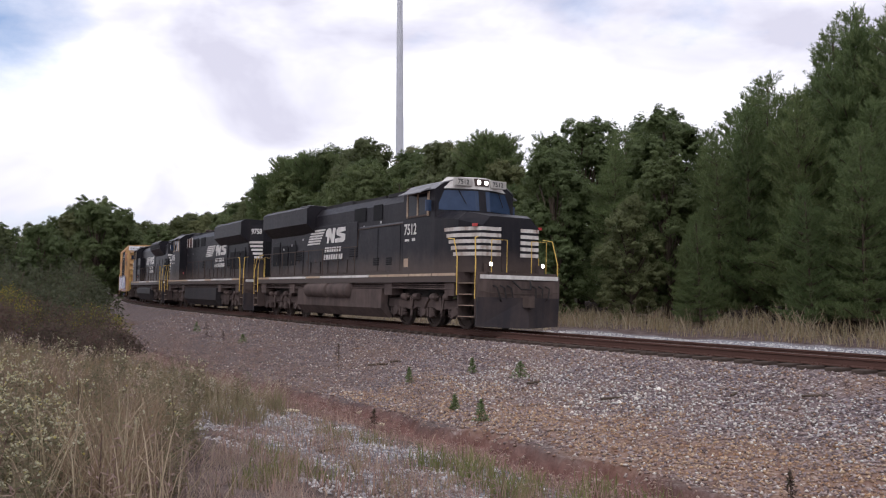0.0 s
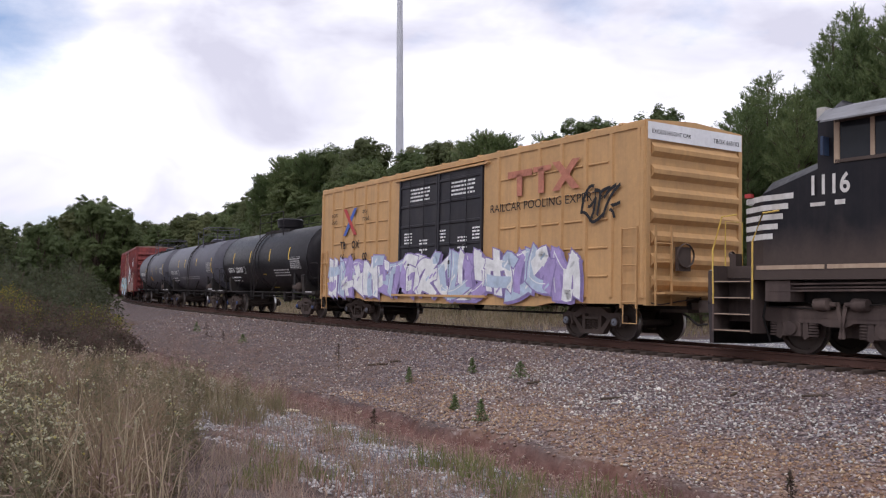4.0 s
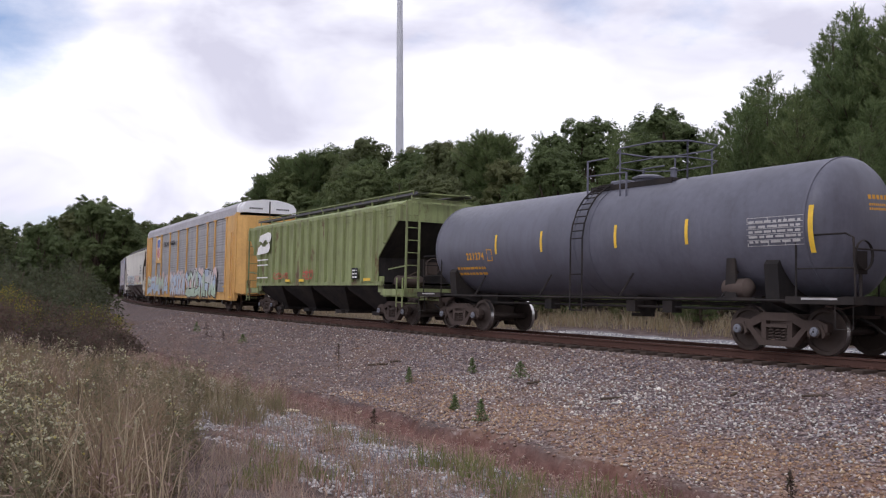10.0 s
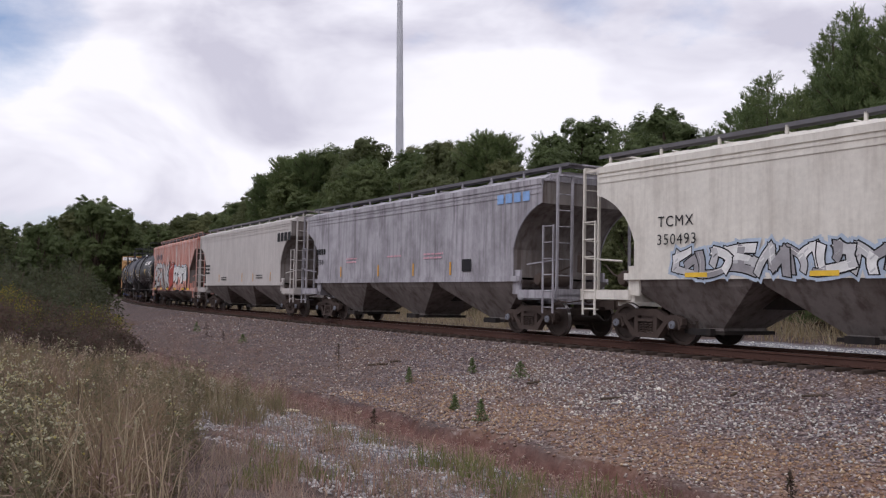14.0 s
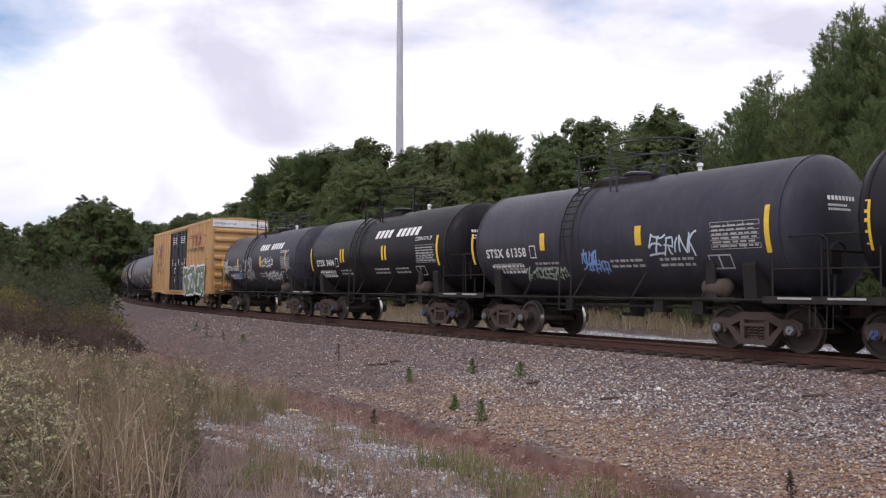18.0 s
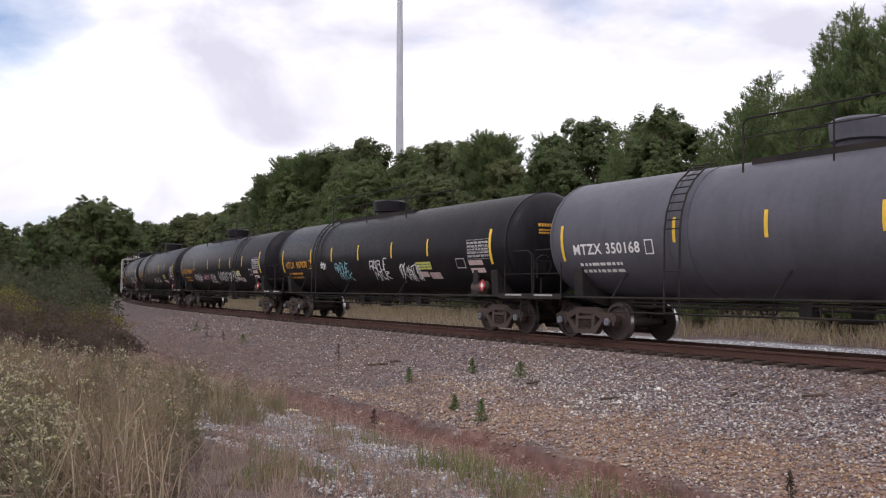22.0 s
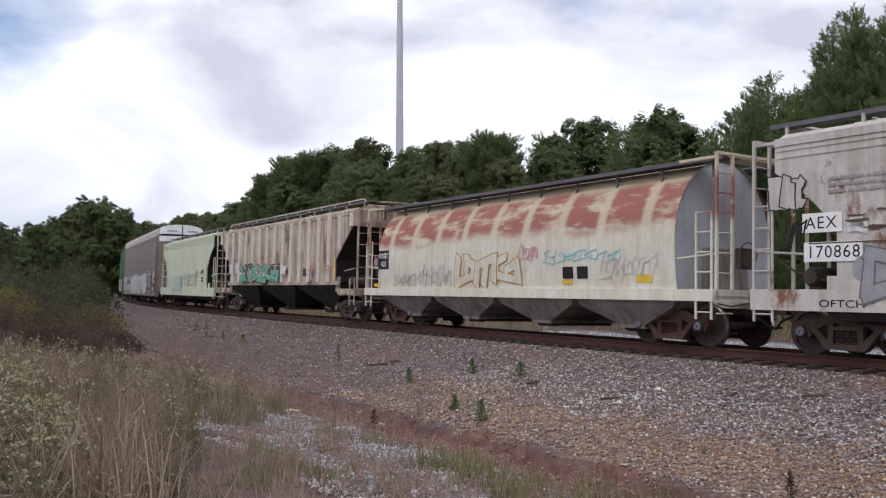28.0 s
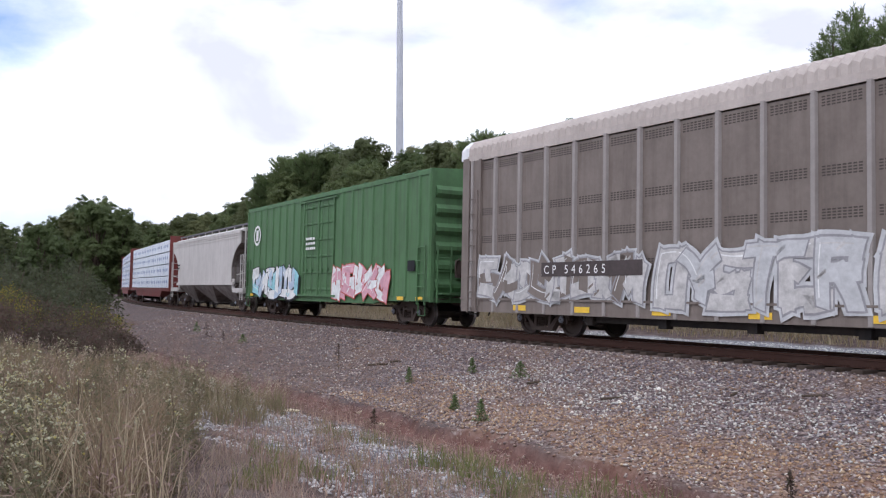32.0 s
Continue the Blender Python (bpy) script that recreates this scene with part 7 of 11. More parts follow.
BOARDGREY = paint("grating_grey", (0.13, 0.125, 0.135), 0.7, 0.3, (0.08, 0.07, 0.065), 0.1)
CHUTE = paint("dirty_chute", (0.23, 0.205, 0.19), 0.8, 0.6, (0.085, 0.060, 0.050), 0.7)
PINKHOP = paint("worn_red_hopper", (0.48, 0.19, 0.14), 0.7, 0.45, (0.60, 0.52, 0.48), 0.95, rust=0.25, rust_col=(0.55, 0.45, 0.41), fade=0.4)
RUSTHOP = paint("rust_patched_white", (0.70, 0.68, 0.58), 0.6, 0.45, (0.54, 0.43, 0.27), 0.45, rust=0.80, rust_col=(0.34, 0.125, 0.10), band=(2.75, 3.7), ring=1.5)
DIRTYHOP = paint("stained_white", (0.56, 0.53, 0.49), 0.65, 0.4, (0.28, 0.2, 0.15), 0.45, rust=0.12, rust_col=(0.22, 0.10, 0.06))
RIBHOP = paint("rusty_ribbed_white", (0.53, 0.46, 0.37), 0.7, 0.75, (0.22, 0.13, 0.09), 0.95, rust=0.22, rust_col=(0.19, 0.105, 0.07))
RIBPOST = paint("pale_rib", (0.78, 0.72, 0.66), 0.65, 0.4, (0.28, 0.17, 0.12), 0.6)
MINTHOP = paint("pale_green_hopper", (0.57, 0.60, 0.445), 0.55, 0.3, (0.40, 0.38, 0.28), 0.35)
RACKYELLOW = paint("rack_yellow", (0.66, 0.385, 0.125), 0.6, 0.3, (0.32, 0.18, 0.07), 0.25)
RACKSILVER = paint("rack_silver", (0.33, 0.325, 0.33), 0.5, 0.4, (0.19, 0.17, 0.16), 0.5, metal=0.1)
RACKROOF = paint("rack_roof", (0.42, 0.41, 0.43), 0.55, 0.25, (0.2, 0.18, 0.17), 0.2, metal=0.2)
RACKBROWN = paint("rack_brown", (0.200, 0.165, 0.143), 0.5, 0.35, (0.105, 0.082, 0.068), 0.35)
RACKTAN = paint("rack_tan_roof", (0.48, 0.42, 0.38), 0.55, 0.25, (0.25, 0.2, 0.17), 0.2)
HOODWHITE = paint("hood_white", (0.76, 0.76, 0.77), 0.5, 0.15, (0.4, 0.38, 0.36), 0.1)
GREENBOX = paint("bright_green_box", (0.088, 0.180, 0.078), 0.6, 0.35, (0.06, 0.085, 0.05), 0.4)
LUMBER_RED = paint("lumber_car_red", (0.17, 0.04, 0.035), 0.7, 0.4)
WRAP = paint("white_wrap", (0.62, 0.65, 0.70), 0.35, 0.1, (0.4, 0.4, 0.42), 0.05)
WRAPMARK = plain("wrap_blue", (0.18, 0.24, 0.38), 0.5)
G_WHITE, G_BLACK = plain("spray_white", (0.72, 0.72, 0.70), 0.5), plain("spray_black", (0.02, 0.02, 0.022), 0.5)
G_SILVER, G_CYAN = plain("spray_silver", (0.50, 0.50, 0.50), 0.4), plain("spray_cyan", (0.28, 0.55, 0.60), 0.5)
G_BLUE, G_PURPLE = plain("spray_blue", (0.22, 0.38, 0.66), 0.5), plain("spray_purple", (0.26, 0.20, 0.40), 0.5)
G_PINK, G_GREEN = plain("spray_pink", (0.62, 0.33, 0.38), 0.5), plain("spray_green", (0.13, 0.20, 0.095), 0.5)
G_CREAM, G_RED = plain("spray_cream", (0.66, 0.58, 0.40), 0.5), plain("spray_red", (0.45, 0.07, 0.05), 0.5)
G_SKY, G_BROWN = plain("spray_sky", (0.42, 0.50, 0.60), 0.5), plain("spray_brown", (0.30, 0.20, 0.16), 0.5)
TANDECAL = plain("faded_orange_tape", (0.50, 0.30, 0.08), 0.6)
G_DARK = plain("spray_dark_brown", (0.075, 0.06, 0.058), 0.6)
FADED = plain("faded_red", (0.42, 0.16, 0.10), 0.6, 0, 0.3)
G_LILAC = plain("spray_lilac", (0.36, 0.28, 0.52), 0.5)
G_BLUSH = plain("spray_blush", (0.60, 0.46, 0.43), 0.5)
G_JADE = plain("spray_jade", (0.16, 0.38, 0.27), 0.5)
LIME = plain("sticker_lime", (0.62, 0.60, 0.14), 0.5)
G_PALE = plain("spray_pale_grey", (0.50, 0.48, 0.46), 0.5, 0, 0.3)
SCAB = paint("rust_scab", (0.115, 0.075, 0.058), 0.85, 0.4, (0.07, 0.045, 0.035), 0.3)
WASHED = plain("washed_white", (0.62, 0.60, 0.57), 0.6, 0, 0.25)
G_PALEBLUE = plain("spray_pale_blue", (0.55, 0.63, 0.70), 0.5, 0, 0.25)
G_AZURE = plain("spray_azure", (0.26, 0.47, 0.68), 0.5, 0, 0.25)
ORANGEPATCH = plain("orange_red_patch", (0.52, 0.16, 0.05), 0.6, 0, 0.3)
EMBLEM = plain("faded_emblem_grey", (0.15, 0.14, 0.155), 0.7, 0, 0.4)
G_CORAL = plain("spray_coral", (0.62, 0.27, 0.20), 0.5)
G_MINT, G_GREY = plain("spray_mint", (0.45, 0.55, 0.42), 0.5), plain("spray_grey", (0.30, 0.29, 0.30), 0.5)

locomotive(-9.8, 1, "ge", "7512", "dirty black diesel locomotive with white nose stripes and lit headlights", lit=True)
locomotive(-31.2, -1, "ge", "9758", "dirty black diesel locomotive running cab last")
locomotive(-52.65, -1, "emd", "1116", "black diesel locomotive with flared radiators running cab last")


def yellow_box(front, rear, label, number):
    car, h, y = box_car(front, rear, 5.08, 0.78, TTX, BOXDOOR, label, door=(-2.55, 2.45), rib=0.93, hrib=5, end_white=HOODWHITE, half=1.58)
    mid = y + 0.03
    for xx in (-1.9, 0.7):
        bars(car, bar_block(xx, 4.55, 1.3, 5, 0.055, 0.12, 5), WHITE, y + 0.04)
    for k, xx in enumerate((-2.2, -1.2, -0.1, 1.1, 1.9)):
        bars(car, bar_block(xx, 3.0 - 0.25 * (k % 2), 0.5, 4, 0.05, 0.1, k), WHITE, y + 0.04)
    for xx in (-1.3, 1.1):
        bars(car, [(xx, 2.0, 0.12, 0.3)], RED, y + 0.04, "hook_mark")
        bars(car, [(xx + 0.25, 1.6, 0.09, 0.9)], WHITE, y + 0.04, "latch_plate")
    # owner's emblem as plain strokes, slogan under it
    q = Build()
    for a, b_ in (((3.7, 4.35), (4.8, 4.45)), ((4.25, 3.75), (4.25, 4.38)), ((4.85, 4.4), (5.6, 4.46)), ((5.2, 3.75), (5.2, 4.4))):
        (ax, az), (bx_, bz) = a, b_
        if abs(ax - bx_) > 0.1:
            q.box(ax, bx_, y - 0.005, y, az - 0.08, bz)
        else:
            q.box(ax - 0.12, ax + 0.12, y - 0.005, y, az, bz)
    q.prism([(5.65, 3.75), (5.95, 3.75), (6.75, 4.5), (6.45, 4.5)], "y", y, y - 0.005)
    q.prism([(6.45, 3.75), (6.75, 3.75), (5.95, 4.5), (5.65, 4.5)], "y", y, y - 0.006)
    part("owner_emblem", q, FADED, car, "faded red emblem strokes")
    lettering(car, "RAILCAR POOLING EXPERTS", 2.85, 3.38, 0.23, INK, y, "slogan", wide=1.15)
    q = Build()
    q.prism([(-6.9, 3.2), (-6.65, 3.2), (-5.75, 4.2), (-6.0, 4.2)], "y", y, y - 0.005, 0)
    q.prism([(-6.0, 3.2), (-5.75, 3.2), (-6.65, 4.2), (-6.9, 4.2)], "y", y, y - 0.006, 1)
    part("cross_emblem", q, [BLUE, RED], car, "red and blue cross emblem")
    lettering(car, "next", -7.95, 3.95, 0.2, INK, y, "motto")
    lettering(car, "load", -7.95, 3.68, 0.2, INK, y, "motto")
    lettering(car, "any", -5.3, 3.95, 0.2, INK, y, "motto")
    lettering(car, "road", -5.3, 3.68, 0.2, INK, y, "motto")
    lettering(car, "TB", -7.15, 2.72, 0.27, INK, y, "owner_code", bold=0.01, spacing=1.1)
    lettering(car, "OX", -6.15, 2.72, 0.27, INK, y, "owner_code", bold=0.01, spacing=1.1)
    for k, part_no in enumerate(number):
        lettering(car, part_no, -7.15 + 0.95 * k, 2.25, 0.27, INK, y, "car_number", bold=0.01)
    bars(car, [(-8.3, 1.3, 0.45, 0.18)], YELLOW, y, "yellow_placard")
    for text, yy, zz, sz in (("EXCESS HEIGHT CAR", -1.45, 4.80, 0.095), ("TBOX " + "".join(number), 0.55, 4.78, 0.11)):
        ob = lettering(car, text, 0, 0, sz, INK, 0, "height_lettering")
        ob.matrix_basis = pose(h + 0.068, yy, zz, 0, 0, 90) @ ob.matrix_basis
    return car, h, y


car, h, y = yellow_box(-64.2, -82.1, "yellow box car with black double doors and purple graffiti", ("66", "51", "02"))
graffiti(car, -7.9, 6.8, 0.95, 2.33, y - 0.03, [G_WHITE, G_SKY, G_LILAC, G_WHITE], G_PURPLE, 15, 11, spike=0.7, shadow=G_PURPLE, label="purple and white spray letters")
tag_strokes(car, 6.9, 8.1, 2.9, 3.7, y, G_BLACK, 3, 4, 0.04)

T1 = dict(R=1.48, zc=2.56)


def st(xs, z=2.75, w=0.09, hh=0.55):
    return [(x, z, w, hh) for x in xs]


c = tank_car(-83.5, -96.9, 1.47, 2.57, TANKBLACK, "black tank car with white lettering and a yellow patch", number="230703", letter=WHITE, num_x=(-4.0, 2.02, -5.3), num_size=0.25, stripes=st([-4.3, -1.56, 1.37, 3.96]), ladder_x=-0.57, manway="drum", top=(-1.7, 1.7), cap="36b", mark="GATX")
on_shell(part("yellow_patch", Build().prism([(-0.02, 1.27), (0.8, 1.27), (0.55, 1.9), (0.1, 1.9)], "y", 0, 0.004), YELLOW, c, "yellow paint patch"), 1.47, 2.57)
panel_bars(c, 1.8, 1.75, 2.0, 0.35, 1.47, 2.57, DULLWHITE, 2, 3)
panel_bars(c, 4.1, 2.1, 1.2, 0.45, 1.47, 2.57, DULLWHITE, 2, 5)
nudge(c, 0.05)
c = tank_car(-98.0, -111.7, 1.46, 2.57, TANKGREY, "dark grey tank car with yellow stripes and end handrails", mark="GATX", number="219897", num_x=(-5.0, 2.1, -6.04), num_size=0.22, stripes=st([-3.57, -1.69, 1.54], hh=0.5) + [(5.29, 2.48, 0.11, 0.9)], ladder_x=0.04, top=(-0.3, 2.3), top_rail="cage", cap="36b")
panel_bars(c, 4.1, 2.16, 1.05, 0.48, 1.46, 2.57, DULLWHITE, 3, 5)
panel_bars(c, -3.2, 1.75, 5.0, 0.2, 1.46, 2.57, DULLWHITE, 4, 2)
bars(c, [(4.9, 1.12, 1.0, 0.07)], DULLWHITE, -1.49, "edge_mark")
nudge(c, 0.55)
c = tank_car(-112.5, -126.2, 1.48, 2.57, TANKGREY, "grey tank car with white lettering and a middle ladder", mark="GATX", number="212486", num_x=(-5.4, 2.15, -6.42), num_size=0.25, stripes=st([-3.41, -0.21, 1.92], 2.48, hh=0.5) + [(4.91, 2.48, 0.11, 0.9)], ladder_x=-1.88, top=(-2.2, 0.6), top_rail="cage")
panel_bars(c, 3.5, 2.15, 1.2, 0.5, 1.48, 2.57, DULLWHITE, 5, 5)
on_shell(part("yellow_patch", Build().quad((-1.3, 0, 1.75), (-0.8, 0, 1.75), (-0.9, 0, 2.05), (-1.4, 0, 2.05)), ORANGE, c), 1.48, 2.57)
nudge(c, 0.95)

def blotch(car, x0, x1, z0, z1, y, mat, seed, name="paint_patch", label=""):
    """A rolled-over or worn area with a ragged outline."""
    r = random.Random(seed)
    n = max(8, int((x1 - x0) / 0.16))
    low = [(x0 + (x1 - x0) * i / n, z0 + r.uniform(0, 0.12)) for i in range(n + 1)]
    up = [(x0 + (x1 - x0) * i / n + r.uniform(-0.08, 0.08), z1 - (0.10 + 0.07 * math.sin(i * 0.7 + seed) + r.uniform(0, 0.10)) * (z1 - z0)) for i in range(n, -1, -1)]
    return part(name, Build().prism(low + up, "y", y, y - 0.003), mat, car, label)


SHIELD = [(0.0, 0.5), (-0.2, 0.44), (-0.38, 0.46), (-0.47, 0.36), (-0.40, 0.18), (-0.46, 0.0), (-0.49, -0.18), (-0.40, -0.34), (-0.18, -0.42), (0.0, -0.5), (0.18, -0.42), (0.40, -0.34), (0.49, -0.18), (0.46, 0.0), (0.40, 0.18), (0.47, 0.36), (0.38, 0.46), (0.2, 0.44)]


def shield(car, cx, cz, w, hh, y, top_mat, bar_mat, n=6):
    """A railway shield: white rim, coloured top, upright stripes under it."""
    P = lambda k: [(cx + a * w * k, cz + c * hh * k) for a, c in SHIELD]
    part("shield_emblem", Build().prism(P(1.0), "y", y, y - 0.006), WHITE, car, "shield emblem with coloured top and stripes")
    pts = [(0.0, 0.5)] + [p for p in SHIELD[1:5]] + [(-0.44, 0.06), (0.44, 0.06)] + [p for p in SHIELD[14:]]
    part("shield_top", Build().prism([(cx + a * w * 0.9, cz + c * hh * 0.9) for a, c in pts], "y", y - 0.006, y - 0.010), top_mat, car)
    for k in range(n):
        u = -0.40 + 0.80 * (k + 0.5) / n
        z0 = cz - hh * 0.44 * (1 - 0.55 * abs(u) ** 1.5 * 2)
        part("shield_stripe", Build().box(cx + (u - 0.034) * w, cx + (u + 0.034) * w, y - 0.010, y - 0.005, z0, cz + hh * 0.03), bar_mat, car)


WORNCREAM = paint("worn_cream", (0.58, 0.47, 0.31), 0.7, 0.8, (0.30, 0.14, 0.11), 0.5, rust=0.22, rust_col=(0.19, 0.05, 0.045))
BUFF = paint("buffed_red", (0.22, 0.085, 0.07), 0.7, 0.8, (0.40, 0.33, 0.29), 0.6)
car, h, y = box_car(-127.5, -146.2, 4.66, 0.80, REDBOX, [REDDOOR, REDBOX], "oxide red box car with cyan and white graffiti", door=(-3.58, -1.79, 1.41), rib=0.98, roof_mat=RUSTROOF, half=1.58, rods=False, bars_n=5, edge_mat=G_CREAM)
blotch(car, 1.6, 9.2, 0.9, 1.8, y, BUFF, 5, "buffed_area")
blotch(car, -9.2, -5.5, 1.0, 1.95, y, BUFF, 6, "buffed_area")
blotch(car, -6.4, 1.5, 0.70, 1.5, y - 0.055, WORNCREAM, 15)
graffiti(car, -5.5, 0.83, 0.55, 2.1, y - 0.062, [G_CYAN, G_CYAN, G_SKY], G_BLACK, 4, 23, spike=0.05, word="SHOW", fat=0.34, cloud=G_CREAM, shadow=G_BLACK, low=G_SKY, label="cyan spray letters with black outlines")
graffiti(car, -9.2, -5.8, 0.95, 1.62, y - 0.004, [G_SILVER, BUFF], G_GREY, 6, 24, spike=0.5, cloud=G_GREY, label="worn grey spray letters")
graffiti(car, 6.15, 8.1, 0.95, 2.4, y - 0.004, [BUFF, REDBOX], G_CREAM, 4, 25, spike=0.6, inner=False, label="cream outlined spray letters")
tag_strokes(car, 8.25, 8.95, 1.75, 2.05, y, G_CREAM, 3, 26, 0.02)
tag_strokes(car, 8.3, 8.9, 1.38, 1.55, y, G_CREAM, 4, 27, 0.014)
bars(car, [(6.75, 1.32, 0.5, 0.36)], G_BLACK, y - 0.03, "stencil_panel")
bars(car, [(6.79, 1.36, 0.19, 0.28), (7.02, 1.36, 0.19, 0.28)], G_SILVER, y - 0.036, "stencil_print")
part("painted_circle", Build().prism([(3.05 + 1.13 * math.cos(a * 0.2618), max(1.72, 1.9 + 1.05 * math.sin(a * 0.2618))) for a in range(24)], "y", y, y - 0.005), G_WHITE, car, "white painted round cloud")
for cx, cz, rr in ((2.55, 2.95, 0.26), (3.05, 2.85, 0.22), (4.5, 2.75, 0.2)):
    part("painted_drop", Build().prism([(cx + rr * math.cos(a * 0.628), cz + 0.8 * rr * math.sin(a * 0.628)) for a in range(10)], "y", y, y - 0.008), G_WHITE, car)
lettering(car, "WH", 2.45, 1.86, 0.6, G_WHITE, y - 0.010, "graffiti_letters", bold=0.06, wide=1.35)
lettering(car, "WH", 2.45, 1.86, 0.6, G_BLACK, y - 0.016, "graffiti_letters", bold=0.02, wide=1.35)
tag_strokes(car, 4.6, 5.3, 2.0, 2.3, y, G_WHITE, 3, 6, 0.02)
bars(car, [(5.75, 1.75, 0.42, 0.32)], WHITE, y, "paper_notice")
bars(car, [(2.0, 1.42, 0.45, 0.32)], WHITE, y - 0.01, "paper_notice")
lettering(car, "MP", -8.1, 2.1, 0.24, G_CREAM, y, "owner_code", spacing=2.6)
bars(car, [(-8.33, 1.62, 2.7, 0.34)], INK, y - 0.006, "number_patch")
lettering(car, "261070", -8.27, 1.67, 0.24, WHITE, y - 0.012, "car_number", spacing=1.75, bold=0.006)
shield(car, 6.75, 3.38, 0.74, 0.84, y, INK, WHITE, 1)
bars(car, [(x, 0.86, 0.5, 0.14) for x in (-8.9, -6.2, -3.2, 0.2, 4.3, 7.8)], YELLOW, y - 0.02, "reflector_stripe")
car, h, y = box_car(-147.9, -166.5, 4.66, 0.80, REDBOX2, [REDDOOR, REDBOX], "dark red box car with pale patches and pink graffiti", door=(-3.54, -1.74, 1.33), rib=0.98, roof_mat=RUSTROOF, half=1.58, rods=False, bars_n=5, edge_mat=G_CREAM)
graffiti(car, -8.56, -3.41, 0.7, 2.2, y - 0.004, [G_PURPLE, G_LILAC, G_BLACK, G_PINK], G_WHITE, 8, 31, spike=0.7, shadow=G_BLACK, fat=0.17, label="pink spray letters with white outlines")
part("paint_patch", Build().box(1.72, 2.6, y - 0.006, y, 0.85, 2.12).box(2.65, 3.5, y - 0.006, y, 0.85, 2.1).box(3.6, 4.38, y - 0.006, y, 0.85, 2.12), WORNCREAM, car, "faded cream paint patch")
tag_strokes(car, 2.7, 4.3, 1.2, 1.8, y - 0.008, TANDECAL, 4, 12, 0.02)
blotch(car, -5.2, 4.6, 0.80, 1.10, y - 0.058, WORNCREAM, 16, "worn_area")
lettering(car, "MP", -8.45, 2.5, 0.24, WORNCREAM, y, "owner_code", spacing=1.5)
lettering(car, "26", -8.45, 2.12, 0.26, WHITE, y, "car_number", spacing=1.5)
bars(car, [(6.6, 1.35, 0.55, 0.5)], WORNCREAM, y, "stencil_panel")
bars(car, [(6.64, 1.39, 0.47, 0.42)], REDBOX2, y - 0.005, "stencil_panel")
shield(car, 6.75, 3.42, 0.74, 0.80, y, INK, FADED, 4)
bars(car, [(x, 0.86, 0.5, 0.12) for x in (-8.7, -6.4, -4.9, -2.9, -0.6, 2.9, 5.0)], YELLOW, y - 0.02, "reflector_stripe")
blotch(car, -3.0, 1.2, 1.1, 1.9, y - 0.03, BUFF, 9, "buffed_area")

c = tank_car(-168.7, -183.0, 1.41, 2.50, TANKSLATE, "slate grey tank car with orange lettering", number="221274", num_x=(-5.6, 2.1, -6.38), num_size=0.2, letter=ORANGE, stripes=st([-4.06, -2.0, 0.83, 3.05], 2.5) + [(6.11, 2.4, 0.11, 0.9)], ladder_x=-0.41, top=(-0.9, 1.9), top_rail="cage")
panel_bars(c, 4.7, 2.15, 1.2, 0.5, 1.41, 2.50, DULLWHITE, 7, 5)
nudge(c, 0.65)

car, h, y = hopper_car(-184.2, -200.7, GREENHOP, "olive green ribbed hopper car with a white emblem", "ribbed", 1.46, 4.05, bays=4, ribs=19, end_cut=1.5, lower=UNDER, e=0.45)
for lobe in ([(-6.01, 3.66), (-4.89, 3.78), (-4.52, 3.73), (-4.45, 3.56), (-4.59, 3.36), (-4.87, 3.29), (-5.08, 3.42), (-5.31, 3.45), (-5.59, 3.29), (-5.82, 3.38), (-6.12, 3.40)],
             [(-6.38, 2.77), (-6.20, 3.10), (-5.82, 3.24), (-5.59, 3.14), (-5.22, 3.14), (-4.80, 3.31), (-4.61, 3.21), (-4.63, 3.0), (-4.80, 2.86), (-5.12, 2.82)]):
    part("owner_emblem", Build().prism(lobe, "y", y, y - 0.006), WHITE, car, "white rounded emblem lobe")
for z in (2.5, 2.26, 1.68):
    bars(car, [(-6.3, z, 1.5, 0.05)], WHITE, y, "emblem_line")
bars(car, [(4.39, 1.56, 0.5, 0.42)], INK, y, "stencil_panel")
bars(car, bar_block(4.44, 1.86, 0.4, 3, 0.05, 0.12, 2), WHITE, y - 0.006)
bars(car, [(x, 1.5, 0.55, 0.1) for x in (-2.5, -0.9, 5.4)], YELLOW, y, "reflector_stripe")
tag_strokes(car, -4.0, -2.2, 1.6, 1.9, y, G_RED, 5, 8, 0.02)
tag_strokes(car, -0.4, 0.6, 1.6, 2.0, y, G_RED, 3, 9, 0.025)

car, h, y = auto_rack(-202.2, -229.2, RACKSILVER, RACKYELLOW, RACKROOF, RACKYELLOW, HOODWHITE, "yellow and silver auto rack car covered in pastel graffiti", posts=[-12.0, -9.2, -7.3, -4.2, -1.4, 1.35, 4.2, 6.9, 8.75, 11.3])
part("emblem_panel", Build().box(-9.1, -7.4, y - 0.004, y + 0.05, 2.97, 4.85), RACKYELLOW, car)
shield(car, -8.14, 4.0, 1.22, 1.62, y - 0.004, BLUE, RED, 7)
lettering(car, "BUILDING", -6.2, 4.1, 0.27, INK, y, "slogan", wide=1.0, bold=0.016)
lettering(car, "AMERICA", -3.95, 4.1, 0.27, INK, y, "slogan", wide=1.0, bold=0.016)
graffiti(car, -12.2, -4.3, 0.70, 2.1, y - 0.006, [G_MINT, G_SKY, G_MINT], G_BROWN, 5, 41, cloud=G_BLUSH, spike=0.25, word="DRAMA", fat=0.36, low=G_SKY, label="pastel spray letters")
graffiti(car, -3.3, 1.3, 0.75, 2.15, y - 0.006, [G_SKY, G_SILVER, G_SKY], G_BROWN, 5, 42, spike=0.3, shadow=G_BROWN, cloud=G_BLUSH, label="pale blue spray letters with brown shadows")
